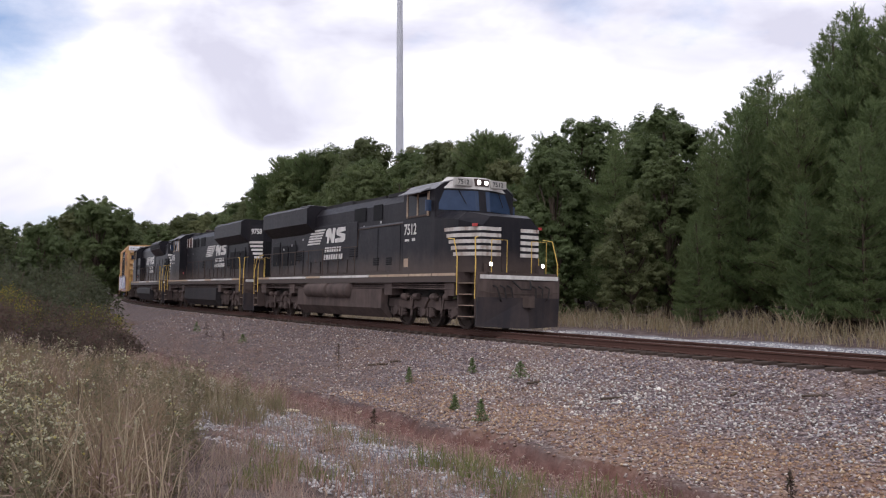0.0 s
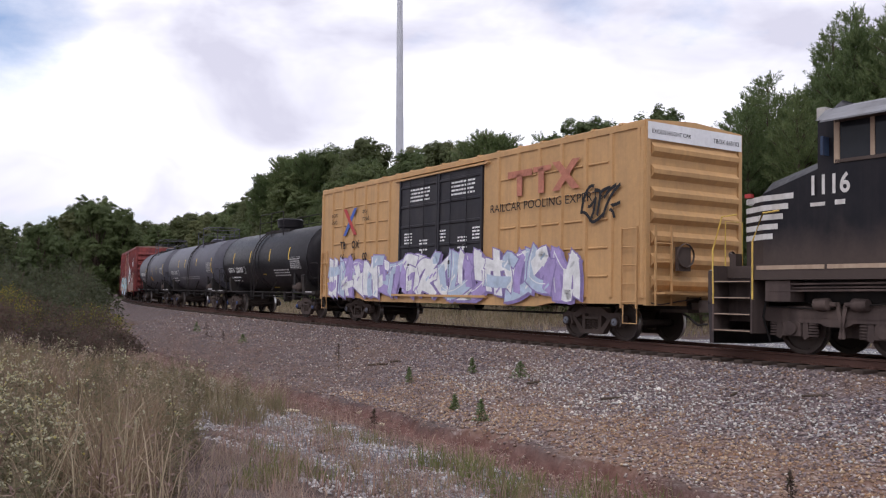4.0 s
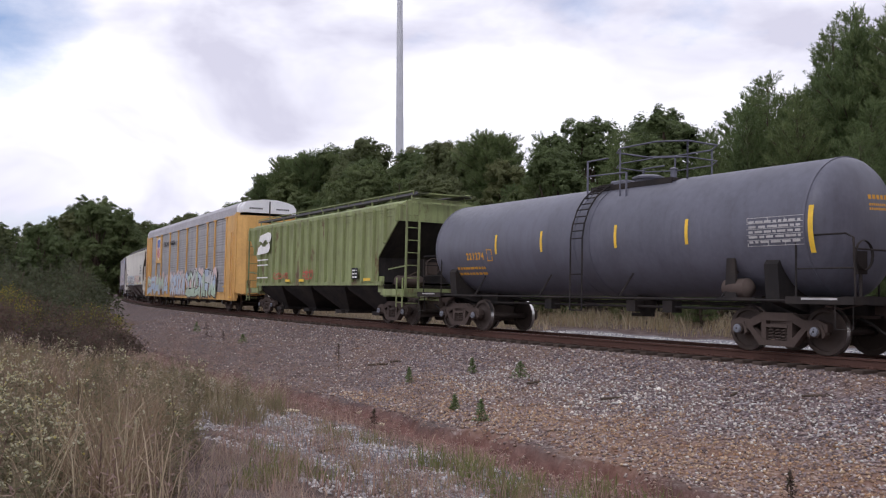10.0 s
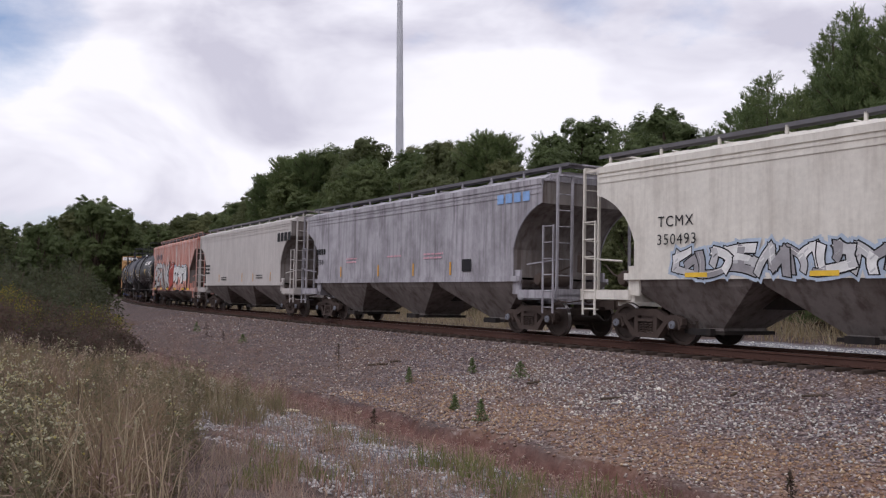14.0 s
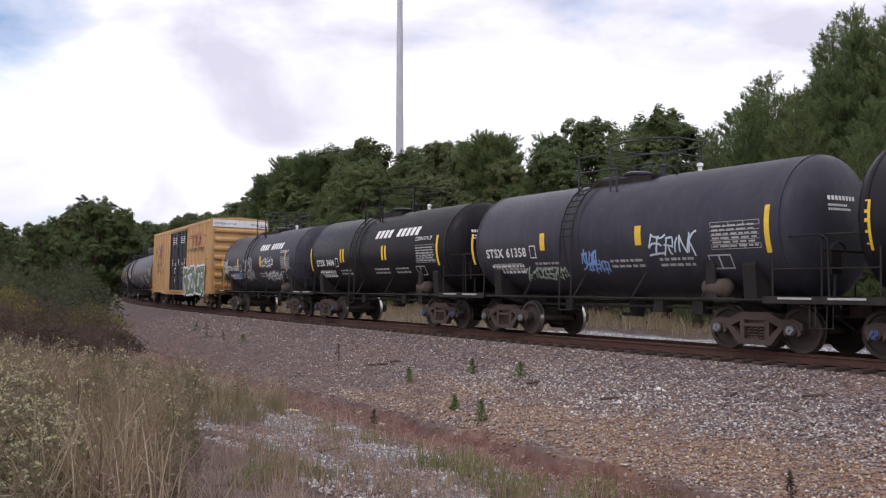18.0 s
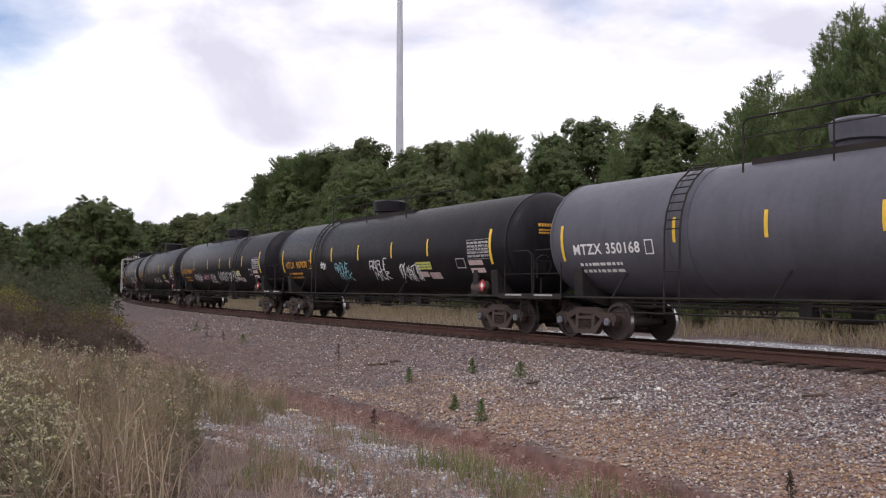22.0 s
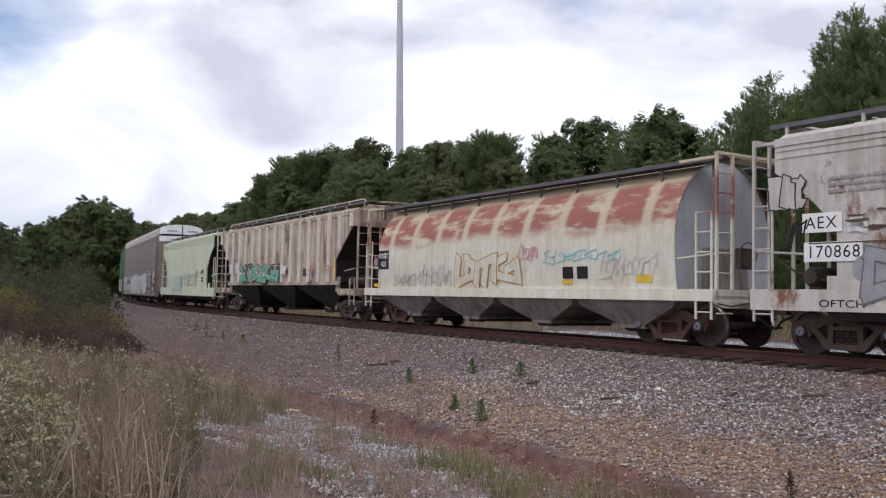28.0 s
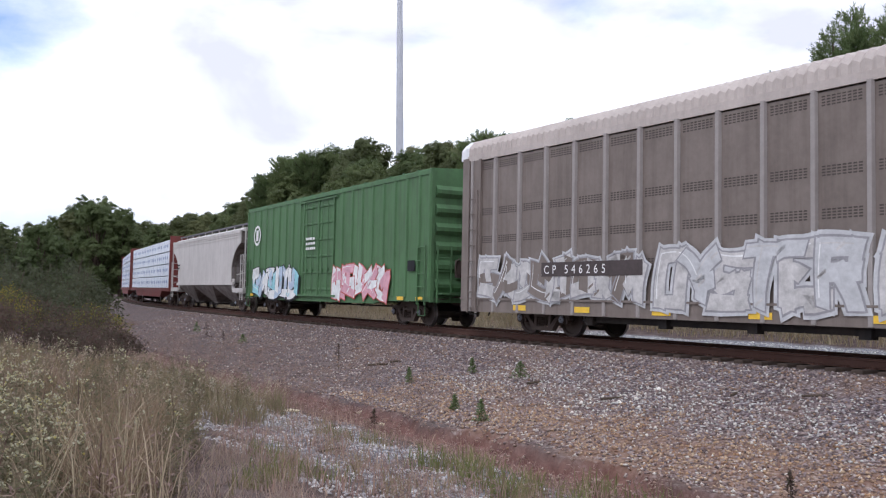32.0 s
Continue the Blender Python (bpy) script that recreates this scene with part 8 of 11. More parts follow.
graffiti(car, 1.7, 9.4, 0.74, 2.2, y - 0.006, [G_SKY, G_MINT, G_SILVER], G_BLACK, 6, 47, cloud=G_BLUSH, shadow=G_BROWN, spike=0.55, low=G_MINT, label="silver and green spray letters with black shadows")
bars(car, bar_block(10.0, 1.7, 1.3, 3, 0.08, 0.2, 4), G_GREY, y + 0.02)
bars(car, [(x, 0.70, 0.55, 0.08) for x in (-11.0, -6.0, -1.0, 4.0, 12.2)], YELLOW, y - 0.002, "reflector_stripe")
bars(car, [(10.9, 1.25, 0.6, 0.1)], YELLOW, y + 0.02, "reflector_stripe")
lettering(car, "702008", -6.6, 0.74, 0.2, INK, y - 0.03, "car_number", spacing=1.2)

car, h, y = hopper_car(-230.2, -247.9, WHITEHOP, "dusty white covered hopper car with graffiti along its base", "smooth", 1.58, 4.12, bays=4, lower=CHUTE, end_cut=1.25)
graffiti(car, -6.3, 0.0, 1.5, 2.13, y, [G_SILVER, G_GREY, G_WHITE], G_BLACK, 9, 51, halo=G_SKY, spike=0.45, label="grey wild-style spray letters")
graffiti(car, 0.34, 4.25, 1.58, 2.24, y, [G_CREAM, G_PINK], G_SILVER, 5, 52, spike=0.35, label="cream spray letters")
lettering(car, "350493", -6.81, 2.22, 0.24, INK, y - 0.03, "car_number", spacing=1.15)
lettering(car, "TCMX", -6.81, 2.62, 0.24, INK, y, "owner_code", spacing=1.15)
bars(car, bar_block(4.43, 2.96, 1.3, 6, 0.04, 0.12, 3), INK, y)
bars(car, [(4.7, 1.75, 0.45, 0.35)], INK, y, "stencil_panel")
bars(car, [(x, 1.5, 0.6, 0.10) for x in (-6.0, -3.0, 0.0, 3.0, 5.5)], YELLOW, y - 0.02, "reflector_stripe")
nudge_marks(car, 0.55)
car, h, y = hopper_car(-248.8, -265.8, GREYHOP, "streaked grey covered hopper car", "smooth", 1.56, 4.1, bays=3, lower=CHUTE, end_cut=1.25, roof_mat=GREYHOP)
bars(car, [(5.1 + 0.4 * k, 3.6, 0.3, 0.26) for k in range(4)], G_BLUE, y, "owner_mark")
lettering(car, "53941", -7.58, 2.15, 0.22, INK, y, "car_number")
bars(car, [(-7.58 + 0.22 * k, 2.56, 0.15, 0.22) for k in range(4)], INK, y, "owner_mark")
bars(car, bar_block(-4.8, 2.3, 0.9, 2, 0.05, 0.12, 3) + bar_block(1.0, 2.3, 1.2, 2, 0.05, 0.12, 5) + bar_block(-1.5, 2.3, 1.0, 1, 0.05, 0.12, 5), G_PINK, y)
bars(car, [(3.3, 1.75, 0.5, 0.36)], INK, y, "stencil_panel")
bars(car, [(x, 1.65, 0.08, 0.4) for x in (-5.3, -2.2, 0.3, 2.6)], ORANGE, y, "reflector_stripe")
nudge_marks(car, 0.8)
car, h, y = hopper_car(-266.5, -282.9, LIGHTHOP, "pale grey covered hopper car with dark lettering", "smooth", 1.47, 4.15, bays=3, lower=CHUTE, end_cut=1.25)
bars(car, [(5.5 + 0.46 * k, 3.3, 0.34, 0.38) for k in range(4)], INK, y, "owner_mark")
bars(car, bar_block(-6.8, 2.4, 0.9, 3, 0.1, 0.2, 4) + bar_block(-3.5, 1.75, 1.0, 2, 0.05, 0.12, 6) + bar_block(2.5, 1.8, 1.0, 2, 0.05, 0.12, 7), INK, y)
bars(car, [(x, 1.55, 0.07, 0.4) for x in (-4.0, 0.2, 2.0, 4.6)], ORANGE, y, "reflector_stripe")
nudge_marks(car, 0.45)
car, h, y = hopper_car(-283.7, -298.4, PINKHOP, "rust-streaked worn red ribbed hopper car with large graffiti", "ribbed", 1.12, 4.08, bays=3, ribs=15, end_cut=1.5, lower=CHUTE, kind="a", sill_z=1.02, e=0.12)
for ob in [o for o in car.children if o.name.startswith("side_post")]:
    ob.scale = (0.6, 0.35, 1)
y += 0.05
graffiti(car, -5.84, -0.47, 1.14, 2.9, y, [G_SILVER, G_PALE, G_SILVER], G_BLACK, 6, 71, cloud=G_CORAL, low=G_PALE, shadow=G_BLACK, spike=0.32, word="SERINK", fat=0.27, label="tall silver spray letters on red")
graffiti(car, -0.35, 0.95, 1.14, 2.9, y - 0.002, [G_RED], G_BLACK, 1, 72, spike=0.0, label="round red painted shape")
graffiti(car, 1.2, 5.23, 1.1, 2.6, y, [G_WHITE], G_BLACK, 5, 73, cloud=G_SKY, spike=0.0, word="SEBEN", glow=1.6, shadow=G_BLACK, low=G_CORAL, label="white and coral block spray letters")
bars(car, [(x, 1.08, 0.7, 0.12) for x in (-6.0, -3.5, -1.2, 1.4, 4.0, 5.6)], YELLOW, y - 0.03, "reflector_stripe")
for k in range(5):
    bars(car, [(-5.76, 3.18 + 0.075 * k, 1.0, 0.045)], EMBLEM, y, "emblem_line")
bars(car, [(-4.62, 3.18, 0.10, 0.36), (-4.28, 3.18, 0.10, 0.36), (-4.52, 3.28, 0.24, 0.14), (-4.0, 3.18, 0.5, 0.10), (-4.0, 3.31, 0.5, 0.10), (-4.0, 3.44, 0.5, 0.10), (-4.0, 3.38, 0.12, 0.1), (-3.62, 3.25, 0.12, 0.1)], EMBLEM, y, "owner_mark")


def syrup_tank(front, rear, mat, label, number, name=True, seed=0, stripes=(), ladder_x=-1.34, tags=()):
    c = tank_car(front, rear, 1.47, 2.56, mat, label, number=number, mark="STSX", num_x=(-4.1, 2.12, -5.05), num_size=0.24, stripes=stripes, ladder_x=ladder_x, top=(ladder_x - 0.2, ladder_x + 2.0), top_rail="cage", cap="36b" if seed % 2 else "36")
    if name:
        q = Build()
        for k in range(10):
            if k != 4:
                x = 0.11 + k * 0.32
                q.add([(x, 0, 3.0), (x + 0.22, 0, 3.0), (x + 0.30, 0, 3.28), (x + 0.06, 0, 3.28), (x + 0.02, 0, 3.09), (x + 0.24, 0, 3.09), (x + 0.04, 0, 3.18), (x + 0.27, 0, 3.18)], [(0, 1, 5, 4), (4, 5, 7, 6), (6, 7, 2, 3)])
        on_shell(part("owner_name", q, WHITE, c, "white slanted name blocks"), 1.47, 2.56)
        on_shell(lettering(c, "CORN SYRUP", 3.1, 2.8, 0.13, WHITE, 0, "contents_lettering"), 1.47, 2.56)
    panel_bars(c, 3.2, 2.12, 1.15, 0.5, 1.47, 2.56, DULLWHITE, seed, 6)
    fr = Build()
    for a, b_, z, q in ((3.0, 3.6, 1.68, 1.71), (3.0, 3.6, 1.95, 1.98), (3.0, 3.03, 1.68, 1.98), (3.57, 3.6, 1.68, 1.98), (3.26, 3.3, 1.68, 1.98)):
        fr.quad((a, 0, z), (b_, 0, z), (b_, 0, q), (a, 0, q))
    on_shell(part("test_panel", fr, DULLWHITE, c), 1.47, 2.56, 0.012)
    for x, w in ((-4.8, 1.4), (-2.9, 1.0), (0.0, 1.1), (1.6, 1.0)):
        panel_bars(c, x, 1.72, w, 0.25, 1.47, 2.56, DULLWHITE, seed + 1, 2)
    for x0, x1, z0, z1, mt, n in tags:
        shell_tag(c, x0, x1, z0, z1, 1.47, 2.56, mt, len(n) if isinstance(n, str) else n, seed + 50 + int(x0 * 3), 0.022, n if isinstance(n, str) else "")
    nudge(c, 0.33)
    return c


TWO = [(x + o, 2.48, 0.13, 0.5) for x in (-2.6, 0.89) for o in (-0.11, 0.13)] + [(-5.6, 2.4, 0.11, 0.9), (4.55, 2.45, 0.12, 0.95)]
syrup_tank(-299.5, -311.2, TANKBLACK, "black syrup tank car with white name blocks", "3376", True, 1, TWO)
syrup_tank(-311.9, -323.3, TANKDIRTY, "dusty black tank car with faint graffiti", "61358", False, 2, [(-2.47, 2.48, 0.2, 0.45), (1.04, 2.48, 0.2, 0.45), (-5.74, 2.4, 0.11, 0.9), (4.57, 2.45, 0.12, 0.95)], -1.34, [(-3.5, -1.75, 1.5, 1.82, G_MINT, 6), (-1.0, -0.45, 1.78, 2.2, G_BLUE, 3), (-0.8, -0.1, 1.66, 1.95, G_BLUE, 3), (1.4, 2.75, 2.02, 2.45, G_PALEBLUE, "SERINK")])
syrup_tank(-324.0, -335.8, TANKBLACK, "black syrup tank car with double yellow stripes", "3404", True, 3, TWO)
syrup_tank(-336.5, -348.3, TANKDIRTY, "black syrup tank car with white graffiti tags", "61058", True, 4, [(-3.25, 2.48, 0.2, 0.45), (0.34, 2.48, 0.2, 0.5), (-6.0, 2.4, 0.11, 0.9), (3.82, 2.45, 0.12, 0.95)], -1.49, [(-5.8, -5.0, 1.9, 2.7, G_WHITE, 4), (-2.4, -1.0, 2.1, 2.7, G_SILVER, 5), (-2.2, -0.9, 1.65, 2.2, G_SILVER, 6), (0.6, 2.2, 2.15, 2.65, G_WHITE, 4), (0.8, 3.0, 1.6, 2.0, G_WHITE, 7), (-4.2, -3.0, 1.7, 2.0, G_BLUE, 4)])

car, h, y = yellow_box(-350.0, -368.2, "yellow box car with black double doors and green graffiti", ("67", "31", "37"))
graffiti(car, 2.3, 7.8, 0.85, 2.4, y - 0.02, [G_GREEN], G_BLACK, 6, 81, halo=G_WHITE, cloud=G_LILAC, spike=0.12, word="REZNOR", glow=1.9, fat=0.25, label="green spray letters with white outlines")
tag_strokes(car, 7.4, 8.0, 1.9, 2.5, y, G_BLACK, 3, 4, 0.02)

c = tank_car(-369.7, -388.4, 1.50, 2.56, TANKGREY, "long grey tank car with yellow stripes and a red placard", number="350168", mark="MTZX", num_x=(-7.2, 2.1, -8.36), num_size=0.25, stripes=st([-5.0, -2.61, -0.17, 2.56, 5.03], 2.55) + [(-8.75, 2.4, 0.1, 0.9), (8.19, 2.5, 0.12, 1.0)], ladder_x=-4.92, top=(-3.6, 0.6), truss=True, manway="drum", placard=True)
panel_bars(c, 6.5, 2.15, 1.2, 0.5, 1.5, 2.56, DULLWHITE, 9, 5)
on_shell(part("yellow_patch", Build().quad((3.87, 0, 2.0), (4.5, 0, 2.0), (4.5, 0, 2.25), (3.87, 0, 2.25)), YELLOW, c), 1.5, 2.56)
on_shell(part("paper_placard", Build().quad((4.1, 0, 1.6), (4.9, 0, 1.65), (4.9, 0, 1.95), (4.1, 0, 1.9)), WHITE, c), 1.5, 2.56)
shell_tag(c, 0.17, 2.16, 1.55, 2.2, 1.5, 2.56, G_SILVER, 5, 21, 0.03)
nudge(c, 0.35)


def crude_tank(front, rear, label, number, seed, tags, stripes=(-5.56, -3.46, -1.06, 1.59, 4.07), ladder_x=-4.82):
    c = tank_car(front, rear, 1.50, 2.55, TANKBLACK, label, number=number, mark="UTLX", num_x=(-7.2, 2.1, -8.4), num_size=0.26, letter=ORANGE, stripes=st(stripes, 2.55) + [(-8.75, 2.4, 0.1, 0.95), (7.65, 2.45, 0.12, 1.0)], ladder_x=ladder_x, top=(-4.6, 1.6), truss=True, manway="drum", placard=True, band=True)
    panel_bars(c, 6.45, 2.15, 1.1, 0.5, 1.5, 2.55, DULLWHITE, seed, 5)
    for nm, x, z, w, hh, mt, lb in (("warning_sticker", 3.2, 1.86, 0.95, 0.24, LIME, "yellow-green warning sticker"), ("warning_sticker", 3.2, 1.62, 0.6, 0.17, G_BLUSH, "pink sticker"), ("warning_sticker", 3.88, 1.56, 0.66, 0.20, G_BLUSH, "pink sticker"), ("warning_sticker", 6.4, 1.72, 0.75, 0.36, G_BLUSH, "pink sticker"), ("test_panel", 5.7, 1.86, 0.5, 0.30, DULLWHITE, "")):
        on_shell(part(nm, Build().quad((x, 0, z), (x + w, 0, z), (x + w, 0, z + hh), (x, 0, z + hh)), mt, c, lb), 1.5, 2.55, 0.012)
    on_shell(part("test_panel", Build().quad((5.73, 0, 1.89), (6.17, 0, 1.89), (6.17, 0, 2.13), (5.73, 0, 2.13)), TANKBLACK, c), 1.5, 2.55, 0.015)
    panel_bars(c, 3.25, 1.9, 0.85, 0.18, 1.5, 2.55, G_GREEN, seed + 3, 2)
    for x0, x1, z0, z1, mt, n in tags:
        shell_tag(c, x0, x1, z0 - 0.2, z0 - 0.2 + (z1 - z0) * 0.85, 1.5, 2.55, mt, len(n) if isinstance(n, str) else n, seed + int(x0 * 3) + 40, 0.020, n if isinstance(n, str) else "")
    nudge(c, 0.38)
    return c


crude_tank(-389.3, -408.0, "long black tank car with orange lettering and white graffiti", "957070", 1, [(-3.25, -2.1, 2.05, 2.45, G_CYAN, "RAGUE"), (-3.0, -1.95, 1.75, 2.1, G_CYAN, "MILK"), (-0.2, 1.16, 2.05, 2.5, G_WHITE, "RAGUE"), (0.0, 1.1, 1.72, 2.1, G_WHITE, "MILK"), (1.96, 3.37, 1.7, 2.4, G_WHITE, 5), (-4.6, -4.1, 2.2, 2.5, G_WHITE, 3)])
crude_tank(-408.9, -427.7, "long black tank car with orange lettering and scrawled tags", "958413", 2, [(-5.7, -4.0, 1.8, 2.3, G_WHITE, 5), (-3.7, -2.4, 1.9, 2.2, G_PINK, 4), (-2.1, -0.96, 1.7, 2.3, G_WHITE, 4), (-0.2, 1.6, 1.8, 2.4, G_WHITE, 6), (1.75, 4.0, 1.8, 2.4, G_WHITE, 7)], (-5.47, -2.21, 0.39, 2.5, 4.73), 3.85)
crude_tank(-428.4, -447.2, "long black tank car with orange lettering and a red placard", "957004", 3, [(-1.2, 1.6, 1.75, 2.2, G_WHITE, 6)])
crude_tank(-448.0, -466.3, "long black tank car with orange lettering beside the hopper cars", "956911", 4, [(1.36, 2.5, 1.8, 2.5, G_WHITE, 4)])

car, h, y = hopper_car(-466.8, -483.9, DIRTYHOP, "stained white covered hopper car with blue graffiti and red lettering", "smooth", 1.22, 4.1, bays=2, lower=UNDER, end_cut=1.3, sill_z=0.85, curve=0.4)
k, xx = 0, -4.03
for word in (5, 6, 3, 4, 4, 7):
    for _ in range(word):
        bars(car, [(xx, 2.82, 0.17, 0.24)], RED, y, "owner_mark")
        xx += 0.235
    xx += 0.14
for t, x, z, w in (("AEX", -7.33, 2.30, 0.8), ("170868", -7.3, 1.76, 1.16)):
    bars(car, [(x, z, w, 0.36)], WHITE, y, "number_plate", 0.006)
    lettering(car, t, x + 0.06, z + 0.07, 0.23, INK, y - 0.008, "car_number", spacing=1.12)
rng_s = random.Random(61)
for k in range(46):
    x, z = rng_s.uniform(-7.2, 6.6), rng_s.choice((2.68, 2.6, 2.52, 2.42, 2.34, 2.2)) + rng_s.uniform(-0.04, 0.04)
    w = rng_s.uniform(0.15, 0.75)
    sc = Build()
    n = 6
    lo = [(x + w * i / n, z - (0.02 + rng_s.uniform(0, 0.035)) * math.sin(math.pi * (0.08 + 0.84 * i / n))) for i in range(n + 1)]
    up = [(x + w * i / n, z + rng_s.uniform(0.0, 0.02)) for i in range(n, -1, -1)]
    sc.prism(lo + up, "y", y, y - 0.003)
    part("rust_scab", sc, SCAB, car)
    if k % 3 == 0:
        part("washed_paint", Build().prism([(x + 0.04, z - 0.04), (x + w - 0.04, z - 0.04), (x + w * 0.93, z - rng_s.uniform(0.16, 0.3)), (x + w * 0.5, z - 0.2), (x + w * 0.1, z - rng_s.uniform(0.14, 0.3))], "y", y, y - 0.002), WASHED, car)
part("sheet_seam", Build().box(-7.2, 7.2, y - 0.008, y, 2.085, 2.11), SCAB, car)
graffiti(car, -1.94, 3.2, 0.86, 2.02, y - 0.03, [G_AZURE, G_PALEBLUE, G_AZURE], G_BLACK, 5, 91, spike=0.08, word="CFISH", fat=0.36, cloud=G_AZURE, shadow=G_BLACK, low=G_PALEBLUE, label="pale blue and white spray letters with black outlines")
graffiti(car, -6.1, -2.3, 1.0, 1.98, y - 0.01, [G_GREY], EMBLEM, 5, 92, spike=0.12, word="DPRUM", fat=0.20, cloud=G_GREY, inner=False, label="grey spray letters with dark outlines")
graffiti(car, -8.0, -7.3, 2.75, 3.4, y, [DIRTYHOP], G_BLACK, 3, 93, spike=0.1, inner=False, label="black outlined throw-up letters", fat=0.16)
tag_strokes(car, -7.7, -7.3, 2.0, 2.5, y, G_BLACK, 2, 94, 0.02)
bars(car, bar_block(-6.8, 3.25, 1.5, 3, 0.05, 0.12, 5), G_GREY, y)
blotch(car, -0.2, 1.1, 2.02, 2.62, y - 0.004, ORANGEPATCH, 15, label="orange-red paint patch")
lettering(car, "OFTCH", -7.0, 0.93, 0.14, G_BLACK, -1.61, "graffiti_letters", wide=1.4)
car, h, y = hopper_car(-484.7, -500.7, RUSTHOP, "white rounded covered hopper car with large rust patches", "smooth", 1.22, 4.02, bays=4, lower=CHUTE, end_cut=0.5, cyl=True, sill_z=1.0, kind="b", e=1.1)
def side_y(z):
    return -float(np.interp(z, [1.15, 1.5, 1.95, 2.4, 2.9], [1.50, 1.555, 1.59, 1.60, 1.54])) - 0.012


def on_round(ob):
    """Bend flat paint to the rounded hopper side."""
    for v in ob.data.vertices:
        p = ob.matrix_basis @ v.co
        v.co = ob.matrix_basis.inverted() @ Vector((p.x, side_y(p.z) + p.y, p.z))
    return ob


on_round(bars(car, [(-6.9, 1.9, 0.74, 0.64)], INK, 0.0, "stencil_panel"))
on_round(lettering(car, "RRRX", -6.83, 2.27, 0.18, WHITE, -0.01, "owner_code"))
on_round(lettering(car, "400", -6.7, 1.98, 0.19, WHITE, -0.01, "car_number"))
on_round(graffiti(car, -1.9, 1.2, 1.3, 2.25, 0.0, [RUSTHOP], TANDECAL, 3, 94, spike=0.05, inner=False, label="cream outlined bubble letters"))
on_round(tag_strokes(car, -5.9, -4.3, 1.3, 1.75, 0.0, G_GREY, 6, 96, 0.009))
on_round(tag_strokes(car, -4.2, -2.2, 1.28, 1.95, 0.0, G_GREY, 7, 88, 0.009))
on_round(tag_strokes(car, 4.6, 6.3, 1.5, 2.0, 0.0, G_SILVER, 5, 89, 0.010))
on_round(tag_strokes(car, -7.25, -6.95, 1.95, 2.35, 0.0, G_PINK, 2, 87, 0.016))
on_round(bars(car, [(x, 1.3, 0.42, 0.11) for x in (-7.3, -3.6, -0.5)], YELLOW, 0.0, "reflector_stripe"))
on_round(tag_strokes(car, 1.3, 2.1, 2.0, 2.4, 0.0, G_PINK, 4, 95, 0.02))
on_round(tag_strokes(car, 2.4, 5.2, 1.9, 2.2, 0.0, G_CYAN, 7, 97, 0.014))
for xx in (3.1, 3.65):
    on_round(bars(car, [(xx, 1.5, 0.4, 0.3)], INK, 0.0, "stencil_panel"))
on_round(bars(car, [(3.05, 1.36, 0.4, 0.1)], YELLOW, 0.0, "reflector_stripe"))
on_round(bars(car, [(5.7, 1.4, 0.5, 0.18)], YELLOW, 0.0, "reflector_stripe"))
car, h, y = hopper_car(-501.4, -519.0, RIBHOP, "rusty white ribbed hopper car with green graffiti", "ribbed", 1.48, 4.08, bays=3, ribs=17, end_cut=1.6, lower=UNDER, e=0.3, post_mat=RIBPOST, bulge=0)
graffiti(car, -4.82, 0.84, 1.5, 2.35, y - 0.005, [G_JADE, G_DARK, G_JADE, G_GREY], G_BLACK, 6, 96, spike=0.45, cloud=G_CREAM, low=G_JADE, label="green and white spray letters")
bars(car, [(-6.9, 1.95, 0.7, 0.5), (-5.8, 1.95, 0.7, 0.55)], G_SILVER, y + 0.06, "paint_patch")
bars(car, [(7.05, 1.6, 0.1, 0.8)], YELLOW, y, "reflector_stripe")
bars(car, [(3.55, 1.75, 0.45, 0.3)], G_DARK, y + 0.08, "stencil_panel")
bars(car, [(4.3, 1.55, 0.3, 0.5)], G_GREY, y + 0.09, "paint_patch")
tag_strokes(car, 1.05, 1.75, 1.85, 2.2, y, G_WHITE, 5, 131, 0.03)
tag_strokes(car, 6.0, 6.9, 1.75, 2.15, y, FADED, 4, 132, 0.014)
tag_strokes(car, 4.5, 5.3, 1.8, 2.3, y, FADED, 3, 133, 0.012)
car, h, y = hopper_car(-519.9, -535.6, MINTHOP, "pale green covered hopper car with blue graffiti", "smooth", 1.2, 4.15, bays=3, lower=UNDER, end_cut=1.35, sill_z=0.74, curve=0.5)
part("lower_sill", Build().box(-h + 0.05, h - 0.05, -1.62, -1.56, 0.74, 1.2), MINTHOP, car)
graffiti(car, -3.9, -0.9, 1.0, 1.9, y - 0.02, [G_MINT, MINTHOP], G_BLUE, 7, 97, spike=0.4, inner=False, label="blue outlined spray letters")
tag_strokes(car, -0.3, 3.0, 1.3, 2.1, y, G_GREY, 7, 98, 0.018)
tag_strokes(car, 2.9, 3.7, 1.75, 2.3, y, G_GREY, 4, 99, 0.014)
tag_strokes(car, 4.4, 5.15, 2.0, 2.3, y, G_BLACK, 4, 100, 0.016)
tag_strokes(car, -6.3, -5.2, 1.4, 2.0, y, G_GREY, 4, 101, 0.02)
lettering(car, "ATGX", -6.15, 2.68, 0.26, G_GREY, y, "owner_code", spacing=1.3)
lettering(car, "634", -6.1, 2.24, 0.26, G_GREY, y, "car_number", spacing=1.3)
bars(car, [(4.6, 1.5, 0.5, 0.4)], WHITE, y, "stencil_panel")
bars(car, [(4.64 + 0.22 * k, 1.54 + 0.17 * j, 0.18, 0.14) for k in range(2) for j in range(2)], INK, y - 0.006, "stencil_print")
bars(car, [(x, 1.25, 0.12, 0.6) for x in (-3.95, 1.0, 3.1)] + [(5.85, 1.3, 0.12, 1.2)], TANDECAL, y, "reflector_stripe")

